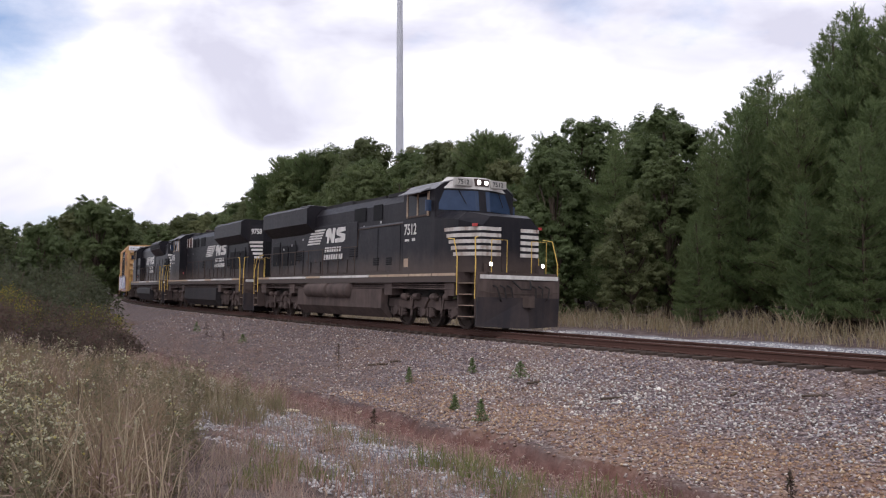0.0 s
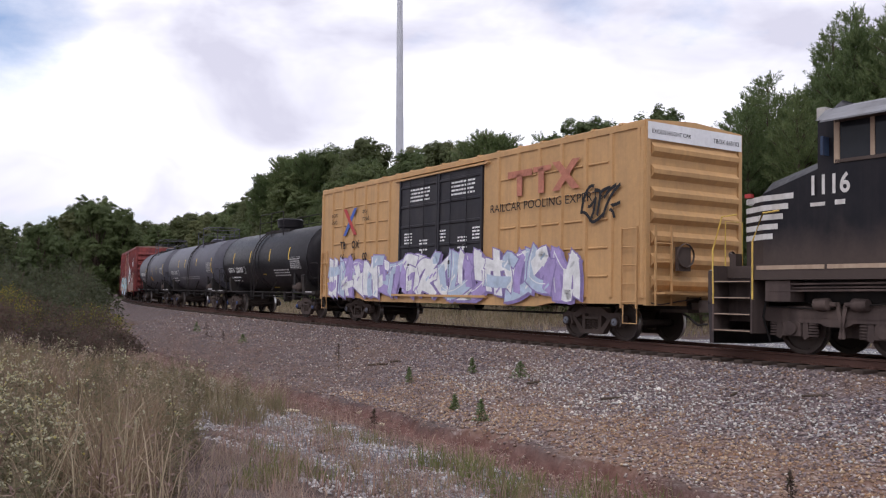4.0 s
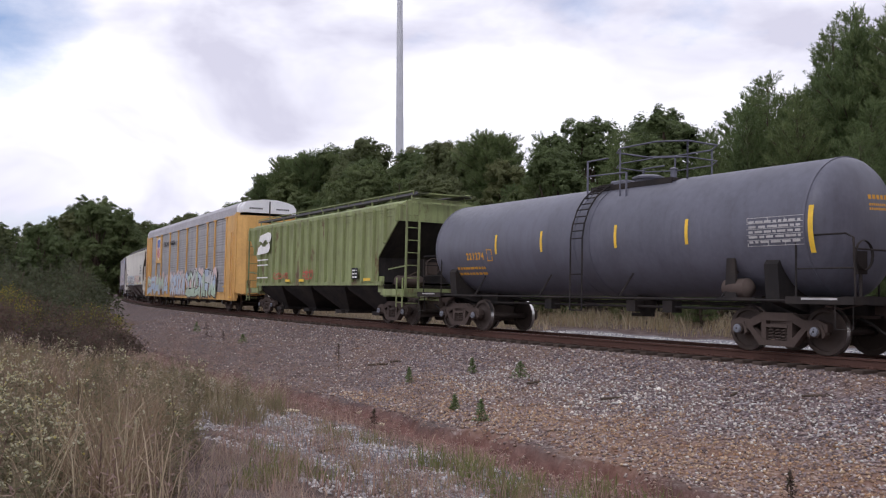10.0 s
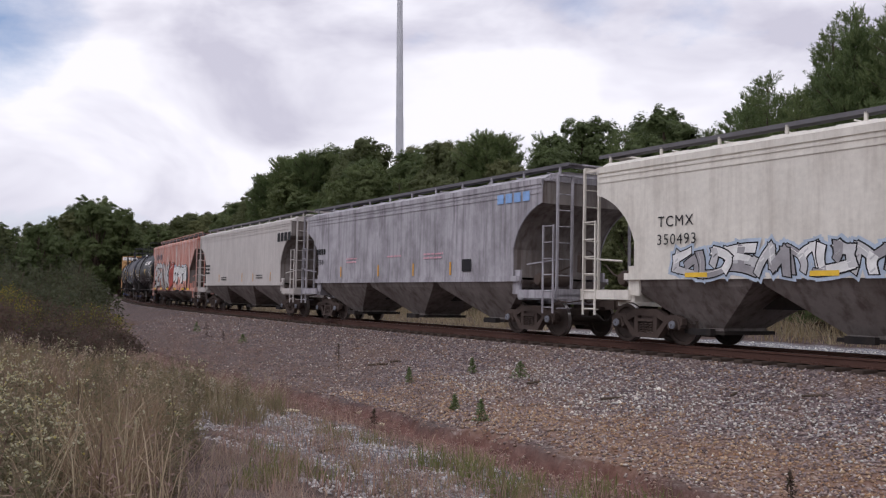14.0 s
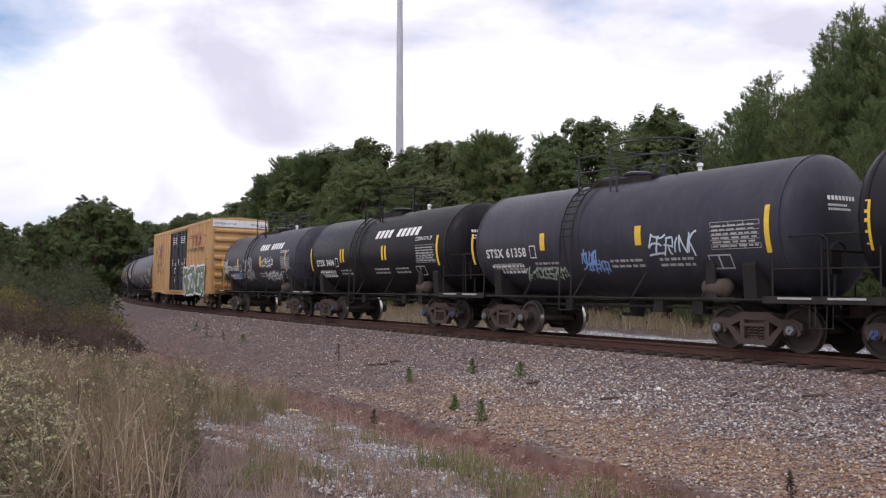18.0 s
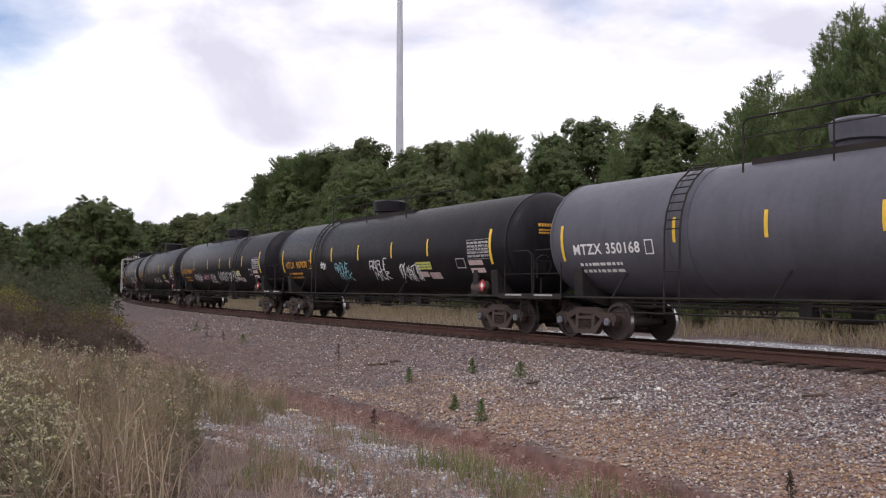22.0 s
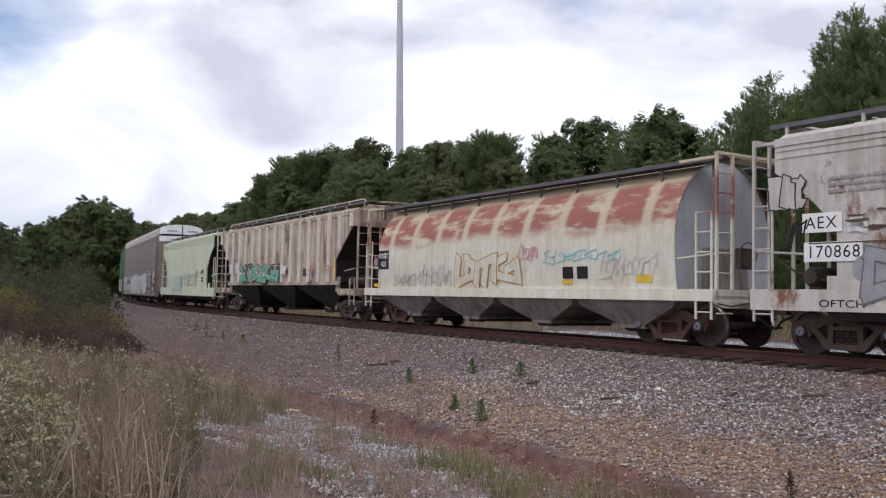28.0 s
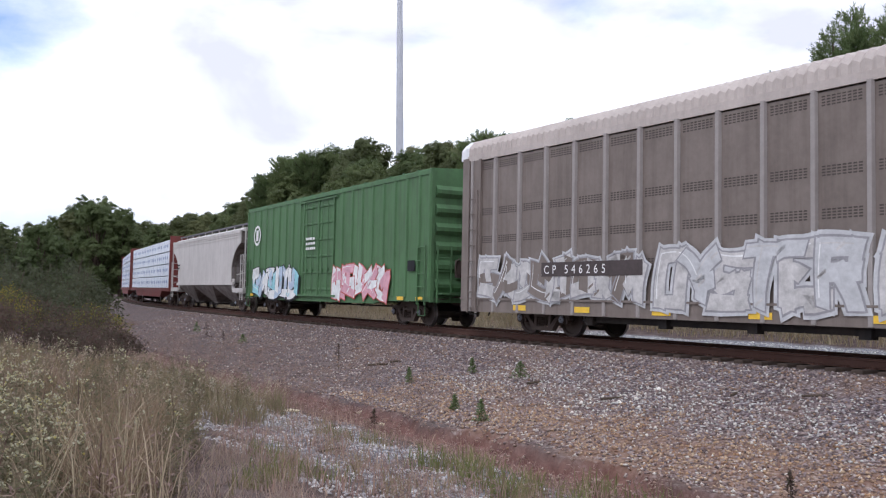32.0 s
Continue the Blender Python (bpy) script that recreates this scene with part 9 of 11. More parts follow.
car, h, y = auto_rack(-536.7, -563.0, RACKBROWN, RACKBROWN, RACKTAN, RACKBROWN, HOODWHITE, "brown-grey auto rack car with silver graffiti and a ribbed tan roof", wide_posts=False, posts=[12.1 - 1.121 * k for k in range(22, -1, -1)], top=4.98)
graffiti(car, -12.0, -5.7, 0.95, 2.05, y, [G_PALE, RACKBROWN], G_GREY, 8, 101, halo=G_SILVER, glow=1.4, spike=0.6, label="silver spray letters")
graffiti(car, -5.2, -0.4, 0.85, 2.15, y, [G_PALE, G_SILVER], G_GREY, 6, 102, halo=G_SILVER, spike=0.5, word="OYSTER", glow=1.5, label="white bubble spray letters")
graffiti(car, 0.1, 4.1, 0.85, 2.15, y, [G_PALE, G_SILVER], G_GREY, 4, 103, halo=G_SILVER, spike=0.2, word="BETR", glow=1.6, fat=0.27, label="silver spray letters")
part("painted_circle", Build().prism([(5.5 + 1.1 * math.cos(a * 0.3142), 1.5 + 0.82 * math.sin(a * 0.3142)) for a in range(20)], "y", y, y - 0.004), G_SILVER, car)
graffiti(car, 4.5, 6.6, 0.75, 2.35, y - 0.005, [G_SILVER], G_GREY, 2, 104, spike=0.0, label="round silver spray letters")
graffiti(car, 6.7, 12.0, 1.0, 2.35, y, [G_DARK, G_DARK, G_GREY], G_WHITE, 6, 105, spike=0.2, inner=False, label="white outlined dark spray letters")
bars(car, [(x, 0.66, 0.55, 0.14) for x in (-10.5, -8, -5.4, -2.8, -0.2, 2.6, 5.0, 7.6, 11.2)], YELLOW, y + 0.02, "reflector_stripe")
bars(car, [(10.9, 1.9, 0.75, 0.22)], YELLOW, y - 0.03, "yellow_placard")
bars(car, [(-9.25, 1.56, 3.6, 0.36)], G_DARK, y - 0.024, "number_patch")
lettering(car, "CP 546265", -9.15, 1.63, 0.22, WHITE, y - 0.032, "car_number", spacing=1.75)

car, h, y = box_car(-564.7, -582.7, 5.02, 0.70, GREENBOX, GREENBOX, "bright green box car with graffiti and a round white emblem", door=(-1.69, 1.53), rib=0.86, half=1.58, end_white=None, ends=6)
part("round_emblem", Build().lathe([(y - 0.004, 0.48), (y - 0.004, 0.36)], "y", (-7.5, 0, 3.7), 24).box(-7.65, -7.35, y - 0.005, y, 3.45, 3.95), WHITE, car, "white ring emblem")
graffiti(car, -7.8, -2.2, 0.8, 2.15, y - 0.01, [G_CYAN, G_SKY, G_WHITE], G_BLACK, 6, 111, spike=0.4, shadow=G_BLACK, label="cyan and black spray letters")
graffiti(car, 1.66, 6.25, 0.8, 2.1, y - 0.01, [G_WHITE, G_PINK], G_RED, 5, 112, spike=0.3, label="pink and white spray letters")
bars(car, [(7.6, 1.8, 0.5, 0.35)], INK, y, "stencil_panel")
bars(car, bar_block(-1.2, 3.2, 1.0, 3, 0.1, 0.2, 4), WHITE, y - 0.05)
bars(car, [(x, 0.85, 0.45, 0.12) for x in (-8.3, 6.9, 8.2)], YELLOW, y, "reflector_stripe")
car, h, y = hopper_car(-583.4, -600.6, LIGHTHOP, "pale grey covered hopper car beside the green box car", "smooth", 1.5, 4.12, bays=3, lower=CHUTE, end_cut=1.6)
bars(car, bar_block(-6.6, 2.6, 0.8, 2, 0.1, 0.2, 4), INK, y)
lumber_car(-601.8, -624.2, "dark red lumber car loaded with white wrapped bundles")
lumber_car(-625.6, -648.0, "lumber car with wrapped bundles at the tail")


# ---- plants ----
def leaf_mat(name, cols, rough=0.6, trans=0.35):
    m, nd, lk, bs = _nodes(name)
    g = nd.new("ShaderNodeNewGeometry")
    r = nd.new("ShaderNodeValToRGB")
    r.color_ramp.elements.remove(r.color_ramp.elements[0])
    for i, c in enumerate(cols):
        p = i / max(1, len(cols) - 1)
        e = r.color_ramp.elements[0] if i == 0 else r.color_ramp.elements.new(p)
        e.position, e.color = p, (*c, 1)
    lk.new(g.outputs["Random Per Island"], r.inputs[0])
    oi = nd.new("ShaderNodeObjectInfo")
    tint = _ramp(nd, lk, oi.outputs["Random"], 0.0, 1.0, (0.88, 0.90, 0.84), (1.15, 1.08, 1.0))
    c = _blend(nd, lk, 1.0, r.outputs[0], tint, "MULTIPLY")
    lk.new(c, bs.inputs["Base Color"])
    bs.inputs["Roughness"].default_value = rough
    bs.inputs["Specular IOR Level"].default_value = 0.25
    if trans:
        t = nd.new("ShaderNodeBsdfTranslucent")
        lk.new(c, t.inputs[0])
        mx = nd.new("ShaderNodeMixShader")
        mx.inputs[0].default_value = trans
        lk.new(bs.outputs[0], mx.inputs[1])
        lk.new(t.outputs[0], mx.inputs[2])
        lk.new(mx.outputs[0], nd["Material Output"].inputs[0])
    return m


BARK = paint("bark", (0.10, 0.075, 0.055), 0.9, 0.4, (0.05, 0.04, 0.03), 0.5)
LEAF_A = leaf_mat("broad_leaf", [(0.116, 0.152, 0.066), (0.132, 0.172, 0.074), (0.152, 0.190, 0.084)], 0.6, 0.5)
LEAF_B = leaf_mat("yellowing_leaf", [(0.140, 0.164, 0.078), (0.156, 0.178, 0.084), (0.172, 0.190, 0.092)], 0.6, 0.5)
# darker copy of the broad leaf: its shade is put into the colour
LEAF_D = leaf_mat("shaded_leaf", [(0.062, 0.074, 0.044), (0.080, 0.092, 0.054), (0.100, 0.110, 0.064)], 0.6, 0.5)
NEEDLE = leaf_mat("pine_needle", [(0.096, 0.136, 0.058), (0.132, 0.182, 0.076), (0.176, 0.218, 0.098)], 0.5, 0.4)
BRUSH = leaf_mat("brown_brush", [(0.073, 0.051, 0.047), (0.127, 0.083, 0.073), (0.082, 0.081, 0.051)], 0.8)
GOLDEN = leaf_mat("goldenrod", [(0.330, 0.242, 0.033), (0.176, 0.165, 0.044), (0.088, 0.110, 0.033)], 0.8)
GRASS = leaf_mat("dry_grass", [(0.2, 0.162, 0.121), (0.38, 0.281, 0.232), (0.275, 0.187, 0.174), (0.475, 0.38, 0.31), (0.328, 0.226, 0.204), (0.211, 0.143, 0.141), (0.211, 0.187, 0.117)], 0.8, 0.35)
STRAW = leaf_mat("straw", [(0.31, 0.255, 0.185), (0.45, 0.385, 0.29), (0.24, 0.22, 0.14), (0.38, 0.305, 0.225)], 0.8)
OLIVE = leaf_mat("olive_grass", [(0.128, 0.119, 0.054), (0.203, 0.176, 0.081), (0.262, 0.209, 0.115), (0.158, 0.151, 0.065), (0.3, 0.223, 0.149)], 0.8)
MAUVE = leaf_mat("mauve_grass", [(0.302, 0.221, 0.204), (0.426, 0.324, 0.297), (0.37, 0.265, 0.231), (0.47, 0.389, 0.319)], 0.8)
WEED = leaf_mat("green_weed", [(0.120, 0.120, 0.068), (0.165, 0.152, 0.094), (0.225, 0.190, 0.130), (0.20, 0.150, 0.115)], 0.7)
DRY = leaf_mat("dry_stem", [(0.222, 0.151, 0.144), (0.317, 0.22, 0.206), (0.422, 0.303, 0.269), (0.253, 0.195, 0.144)], 0.85)
BLOOM = leaf_mat("pale_bloom", [(0.55, 0.52, 0.36), (0.62, 0.60, 0.50), (0.50, 0.42, 0.12)], 0.8)


def quads_mesh(name, pts, mat, per=4):
    """A mesh of separate faces from an (n, per, 3) array."""
    n = len(pts)
    me = bpy.data.meshes.new(name)
    me.vertices.add(n * per)
    me.vertices.foreach_set("co", np.ascontiguousarray(pts, dtype=np.float32).ravel())
    me.loops.add(n * per)
    me.loops.foreach_set("vertex_index", np.arange(n * per, dtype=np.int32))
    me.polygons.add(n)
    me.polygons.foreach_set("loop_start", np.arange(0, n * per, per, dtype=np.int32))
    me.polygons.foreach_set("loop_total", np.full(n, per, dtype=np.int32))
    for m in (mat if isinstance(mat, (list, tuple)) else [mat]):
        me.materials.append(m)
    me.update(calc_edges=True)
    return me


def leaf_quads(c, size, rng, aspect=0.55, up=0.35):
    """Leaf faces with random turn round the centres c."""
    n = len(c)
    d = rng.normal(size=(n, 3))
    d[:, 2] = d[:, 2] * 0.7 - up * 0.3
    d /= np.linalg.norm(d, axis=1)[:, None]
    nrm = rng.normal(size=(n, 3)) + np.array([0, 0, up * 2])
    s = np.cross(d, nrm)
    s /= np.linalg.norm(s, axis=1)[:, None] + 1e-9
    L = (size * rng.uniform(0.6, 1.3, n))[:, None]
    w = s * L * aspect / 2
    return np.stack([c - d * L / 2, c + w, c + d * L / 2, c - w], 1)


def laid_leaves(c, nrm, size, rng, aspect=0.6):
    """Leaf faces that lie across the given directions, as leaves do on the outside of a clump."""
    n = len(c)
    nrm = nrm / (np.linalg.norm(nrm, axis=1)[:, None] + 1e-9)
    d = np.cross(nrm, rng.normal(size=(n, 3)))
    d /= np.linalg.norm(d, axis=1)[:, None] + 1e-9
    s = np.cross(nrm, d)
    L = (size * rng.uniform(0.6, 1.3, n))[:, None]
    w = s * L * aspect / 2
    return np.stack([c - d * L / 2, c + w, c + d * L / 2, c - w], 1)


TALL = {}


def broad_tree(height, width, mat, seed, lobes=34, leaves=77000, low=0.08):
    """A broad-leaved tree: tapered trunk, limbs, and an uneven crown of leaf clumps."""
    rng = np.random.RandomState(seed)
    t = thing("tree", "broad-leaved tree with a dense green crown", "tree", "trees beside the line")
    b = Build()
    r0 = height * 0.016 + 0.05
    b.tube([(0, 0, -0.3), (0.05, 0, height * 0.25), (0.1, 0.1, height * 0.55), (0.1, 0.15, height * 0.85)], r0, 7)
    for i, v in enumerate(b.v):
        k = 1 - 0.75 * max(0, v[2]) / height
        b.v[i] = (v[0] * k, v[1] * k, v[2])
    cen, rad = [], []
    for i in range(lobes):
        f = (i + 0.5) / lobes
        z = height * (low + (0.97 - low) * f ** 0.85)
        prof = math.sin(math.pi * min(1, (z / height - low * 0.5) / (1 - low * 0.5)) ** 0.8) ** 0.6
        a = i * 2.4 + rng.uniform(-0.5, 0.5)
        d = width / 2 * prof * rng.uniform(0.35, 0.75)
        cen.append((d * math.cos(a), d * math.sin(a), min(z, height * 0.97) * rng.uniform(0.90, 1.04)))
        rad.append(width * rng.choice([0.09, 0.12, 0.15, 0.19]) * rng.uniform(0.85, 1.15) * (0.7 + 0.35 * prof))
        m = [tuple(np.array((0.05, 0.05, z * 0.55)) * (1 - q) + np.array(cen[-1]) * q) for q in (0, 0.4, 0.8)]
        b.tube(m, r0 * 0.28, 4)
    part("trunk", b, BARK, t)
    cen, rad = np.array(cen), np.array(rad)
    # tufts sit on the lobes; leaves lie on the outside of each tuft
    n_cl, per = leaves // 84, 84
    k = rng.choice(lobes, n_cl, p=rad ** 2 / (rad ** 2).sum())
    d = rng.normal(size=(n_cl, 3))
    d /= np.linalg.norm(d, axis=1)[:, None]
    d[:, 2] = np.abs(d[:, 2]) * np.where(rng.rand(n_cl) < 0.72, 1, -1)
    cl = cen[k] + d * (rad[k] * rng.uniform(0.60, 1.0, n_cl))[:, None] * np.array([1, 1, 0.9])
    tuft = np.stack([rng.uniform(0.19, 0.40, n_cl)] * 3, 1) * np.array([1.0, 1.0, 0.85]) * (width / 7)
    tuft[:, 2] *= np.where(d[:, 2] > 0.5, rng.uniform(0.9, 1.9, n_cl), 1.0)
    e = rng.normal(size=(n_cl * per, 3))
    e /= np.linalg.norm(e, axis=1)[:, None]
    e[:, 2] = np.where(rng.rand(len(e)) < 0.7, np.abs(e[:, 2]), e[:, 2])
    c = np.repeat(cl, per, 0) + e * np.repeat(tuft, per, 0) * (rng.uniform(0.25, 1.0, len(e)) ** 0.45)[:, None]
    out = e * 0.8 + np.repeat(d * 0.6, per, 0) + np.array([0, 0, 0.35]) + rng.normal(size=c.shape) * 0.30
    part("crown", quads_mesh("crown", laid_leaves(c, out, 0.15 * (width / 7) ** 0.5, rng, 0.62), mat), None, t)
    TALL[t.name] = float(np.percentile(c[:, 2], 98))
    return t


def pine_tree(height, width, seed, bare=0.04, dome=False):
    """A pine: straight trunk, whorls of boughs with side twigs, and a brush of needles turned up at each twig's end."""
    rng = np.random.RandomState(seed)
    t = thing("pine_tree", "dark green pine with a rounded crown on a bare trunk" if dome else "dark green pine with layered needle boughs", "tree", "trees beside the line")
    b = Build()
    r0 = height * 0.013 + 0.04
    b.tube([(0, 0, -0.3), (0.02, 0, height * 0.5), (0, 0.02, height * 0.96)], r0, 7)
    for i, v in enumerate(b.v):
        k = 1 - 0.85 * max(0, v[2]) / height
        b.v[i] = (v[0] * k, v[1] * k, v[2])
    cl, ax = [], []
    z = height * bare + 0.4
    turn = 0.0
    while z < height * 0.985:
        f = z / height
        g = (f - bare) / (1 - bare)
        prof = math.sin(math.pi * min(1, 0.12 + 0.88 * g)) ** 0.55 if dome else (1 - g) ** 0.66 * (0.85 + 0.15 * math.sin(g * 11 + seed))
        ln = width / 2 * prof + 0.18
        for i in range(9 if dome else 6 if g < 0.8 else 4):
            a = turn + i * 6.283 / (9 if dome else 6) + rng.uniform(-0.35, 0.35)
            L = ln * rng.uniform(0.6, 1.15)
            rise = rng.uniform(-0.04, 0.16) + 0.42 * g
            o = np.array((math.cos(a), math.sin(a), 0.0))
            side = np.array((-math.sin(a), math.cos(a), 0.0))

            def bough(q):
                return o * L * q + np.array((0, 0, z + L * (rise * q + 0.14 * q * q)))
            b.tube([tuple(bough(q)) for q in (0, 0.5, 1)], 0.008 + 0.010 * L, 4)
            m = max(2, int(L / 0.30))
            for j in range(m):
                q = 0.30 + 0.70 * (j + 0.6 + 0.4 * rng.rand()) / m
                for sd in (-1, 0, 1):
                    w = sd * (0.16 + 0.34 * L * (1.12 - q)) * rng.uniform(0.6, 1.1)
                    for h in ((1.0,) if sd == 0 or abs(w) < 0.35 else (0.5, 1.0)):
                        p = bough(min(q, 1.0)) + side * w * h + o * abs(w) * h * 0.5 + np.array((0, 0, 0.10 * abs(w) + rng.normal() * 0.05))
                        cl.append(p)
                        ax.append(o * 0.45 + side * np.sign(w) * 0.25 + np.array((0, 0, 0.75)) + rng.normal(size=3) * 0.18)
        turn += 0.5
        z += (height * (0.048 - 0.016 * g) + 0.08) * (0.55 if dome else 1.0)
    for k in range(5):
        cl.append(np.array((rng.normal() * 0.10, rng.normal() * 0.10, height * (0.955 + 0.012 * k))))
        ax.append(np.array((0, 0, 1.0)) + rng.normal(size=3) * 0.12)
    part("trunk", b, BARK, t)
    cl, ax = np.array(cl), np.array(ax)
    ax /= np.linalg.norm(ax, axis=1)[:, None]
    n = 26
    ar = np.repeat(ax, n, 0)
    up = rng.uniform(-0.10, 0.34, len(ar))[:, None]
    c = np.repeat(cl, n, 0) + ar * up
    rad = np.cross(ar, rng.normal(size=ar.shape))
    rad /= np.linalg.norm(rad, axis=1)[:, None]
    d = ar * 0.72 + rad * (0.75 - 1.1 * np.clip(up, 0, 1))
    d /= np.linalg.norm(d, axis=1)[:, None]
    face = rad * 0.7 + np.array([0, 0, 0.6]) + rng.normal(size=ar.shape) * 0.3
    s = np.cross(d, face)
    s /= np.linalg.norm(s, axis=1)[:, None]
    L = rng.uniform(0.15, 0.25, len(c))[:, None]
    w = s * 0.017
    part("crown", quads_mesh("crown", np.stack([c - w * 0.6, c + d * L * 0.5 + w, c + d * L, c + d * L * 0.5 - w], 1), NEEDLE), None, t)
    TALL[t.name] = float(cl[:, 2].max()) + 0.2
    return t


BROAD = [broad_tree(11, 7.5, LEAF_A, 1), broad_tree(11, 6.5, LEAF_B, 2, 30), broad_tree(11, 8.5, LEAF_A, 3, 38), broad_tree(11, 7, LEAF_B, 4, 32), broad_tree(11, 6.0, LEAF_A, 5, 30)]
# lower trees whose shade comes from the darkened leaf colour
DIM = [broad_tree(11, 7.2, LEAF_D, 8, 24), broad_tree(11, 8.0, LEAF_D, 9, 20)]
PINES = [pine_tree(12, 6.4, 11), pine_tree(12, 5.6, 12), pine_tree(12, 7.2, 13), pine_tree(12, 6.0, 14)]
LOLLY = [pine_tree(12, 4.6, 21, bare=0.56, dome=True)]
_used = set()


def plant(proto, x, y, height, rng, squash=1.0):
    """Set a tree down at (x, y); the first use moves the model itself."""
    z = float(ground_height(np.array([x]), np.array([y]))[0][0]) - 0.15
    k = height / TALL[proto.name]
    m = pose(x, y, z, rng.uniform(-3, 3), rng.uniform(-3, 3), rng.uniform(0, 360)) @ Matrix.Diagonal((k * squash, k * squash, k, 1))
    if proto.name not in _used:
        _used.add(proto.name)
        proto.matrix_basis = m
        return proto
    return copy_thing(proto, m @ Matrix.Diagonal((1 / proto.scale.x, 1 / proto.scale.y, 1 / proto.scale.z, 1)))


# the rise and fall of the tree tops: bearing (x over y) and steepness of the sight line to them
TOPX = np.array([-0.53, -0.47, -0.44, -0.415, -0.40, -0.38, -0.36, -0.34, -0.31, -0.26, -0.244, -0.217, -0.191, -0.172, -0.13, -0.10, -0.04, 0.0, 0.035, 0.055, 0.072, 0.093, 0.11, 0.137, 0.163, 0.195, 0.233, 0.27, 0.29, 0.31, 0.33, 0.347, 0.373, 0.398, 0.41, 0.424, 0.45, 0.475, 0.50, 0.60])
TOPY = np.array([400, 405, 395, 365, 352, 358, 385, 396, 385, 380, 378, 330, 293, 270, 258, 250, 258, 258, 272, 242, 278, 280, 232, 212, 206, 216, 214, 190, 184, 174, 172, 158, 122, 112, 92, 66, 14, -12, -40, -60])


def tall(x, y, share):
    v = float(np.interp(x / y, TOPX, TOPY))
    e = math.atan((441 - v) / 1572) + 0.0467
    z = float(ground_height(np.array([x]), np.array([y]))[0][0])
    return max(2.0, (y * math.tan(e) + 1.22 - z) * share)


def plant_woods():
    rng = random.Random(7)
    spots = []
    for lat, gap, share in ((12.6, 2.9, (0.35, 0.62)), (15.5, 3.4, (0.66, 0.9)), (20.0, 4.0, (0.85, 0.99)), (26.0, 5.2, (0.93, 1.0))):
        s = -176.0
        while s < 24:
            spots.append((s + rng.uniform(-1, 1), lat + rng.uniform(-1.2, 1.2), rng.uniform(*share)))
            s += gap * rng.uniform(0.8, 1.25) * (1.0 if s > -90 else 1.5)
    for s, lat, share in spots:
        x, y, _ = (float(v) for v in on_track(s, lat))
        if y < 8 or s > 16 and lat > 18:
            continue
        b = x / y
        if b < -0.30:
            continue
        pine = rng.random() < (1.0 if b > 0.27 else 0.5 if b > 0.05 else 0.35)
        pr = rng.choice(PINES) if pine else rng.choice(BROAD)
        plant(pr, x, y, min(tall(x, y, share), 15.5), rng, rng.uniform(0.85, 1.1))
    # single pines that stand above the rest
    for b, d in ((0.055, 66.0), (-0.196, 98.0), (-0.172, 96.0), (-0.150, 94.0)):
        plant(LOLLY[0], b * d, d, tall(b * d, d, 1.03 if b > 0 else 0.98), rng, 1.0 if b > 0 else 0.8)
    # close pines at the open end of the woods
    for i in range(14):
        b = 0.345 + 0.0125 * i
        d = rng.uniform(36, 43)
        plant(rng.choice(PINES), b * d, d, tall(b * d, d, rng.uniform(0.84, 0.97)), rng, 0.75)
    # woods beyond the bend and on its outer side
    for i in range(26):
        b = -0.36 + 0.135 * i / 25
        d = rng.uniform(195, 235)
        plant(rng.choice(BROAD), b * d, d, tall(b * d, d, rng.uniform(0.85, 1.0)), rng, 1.1)
    for s in range(-170, -92, 6):
        x, y, _ = (float(v) for v in on_track(s, rng.uniform(8.5, 11)))
        plant(rng.choice(BROAD), x, y, tall(x, y, rng.uniform(0.8, 1.0)), rng)
    for i in range(14):
        b, d = -0.47 + 0.115 * i / 13, rng.uniform(136, 160)
        plant(rng.choice(BROAD), b * d, d, tall(b * d, d, rng.uniform(0.85, 1.0)), rng, 1.0)
    for i in range(20):
        b = -0.58 + 0.125 * i / 19 + rng.uniform(-0.006, 0.006)
        d = rng.uniform(60, 86)
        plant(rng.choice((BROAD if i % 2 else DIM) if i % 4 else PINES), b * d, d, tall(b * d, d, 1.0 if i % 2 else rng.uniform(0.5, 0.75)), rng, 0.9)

    # any model not yet set down joins the far woods
    for i, pr in enumerate(BROAD + DIM + PINES):
        if pr.name not in _used:
            b, d = -0.50 + 0.012 * i, 84.0
            plant(pr, b * d, d, tall(b * d, d, 0.8), rng, 0.9)


plant_woods()


def shrub(name, label, mat, x, y, w, h, n, seed, size=0.09, twig=True):
    rng = np.random.RandomState(seed)
    z = float(ground_height(np.array([x]), np.array([y]))[0][0])
    t = thing(name, label, "bush", "bushes beside the ditch", pose(x, y, z))
    b = Build()
    for i in range(14):
        a, q = rng.uniform(0, 6.28), rng.uniform(0.2, 0.9)
        b.tube([(0.1 * math.cos(a), 0.1 * math.sin(a), -0.05), (w * 0.3 * q * math.cos(a), w * 0.3 * q * math.sin(a), h * 0.5), (w * 0.48 * q * math.cos(a), w * 0.48 * q * math.sin(a), h * rng.uniform(0.75, 1.05))], 0.012, 4)
    part("stem", b, BARK, t)
    k = n // 9
    a, q = rng.uniform(0, 6.28, k), np.sqrt(rng.rand(k))
    zz = rng.rand(k) ** 0.7
    c = np.column_stack([w / 2 * q * np.cos(a) * (0.6 + 0.5 * np.sin(zz * 3)), w / 2 * q * np.sin(a), h * zz * (1.05 - 0.35 * q)])
    c = np.repeat(c, 9, 0) + rng.normal(size=(k * 9, 3)) * 0.11
    c[:, 2] = np.abs(c[:, 2])
    part("foliage", quads_mesh("foliage", leaf_quads(c, size, rng, 0.4), mat), None, t)
    return t


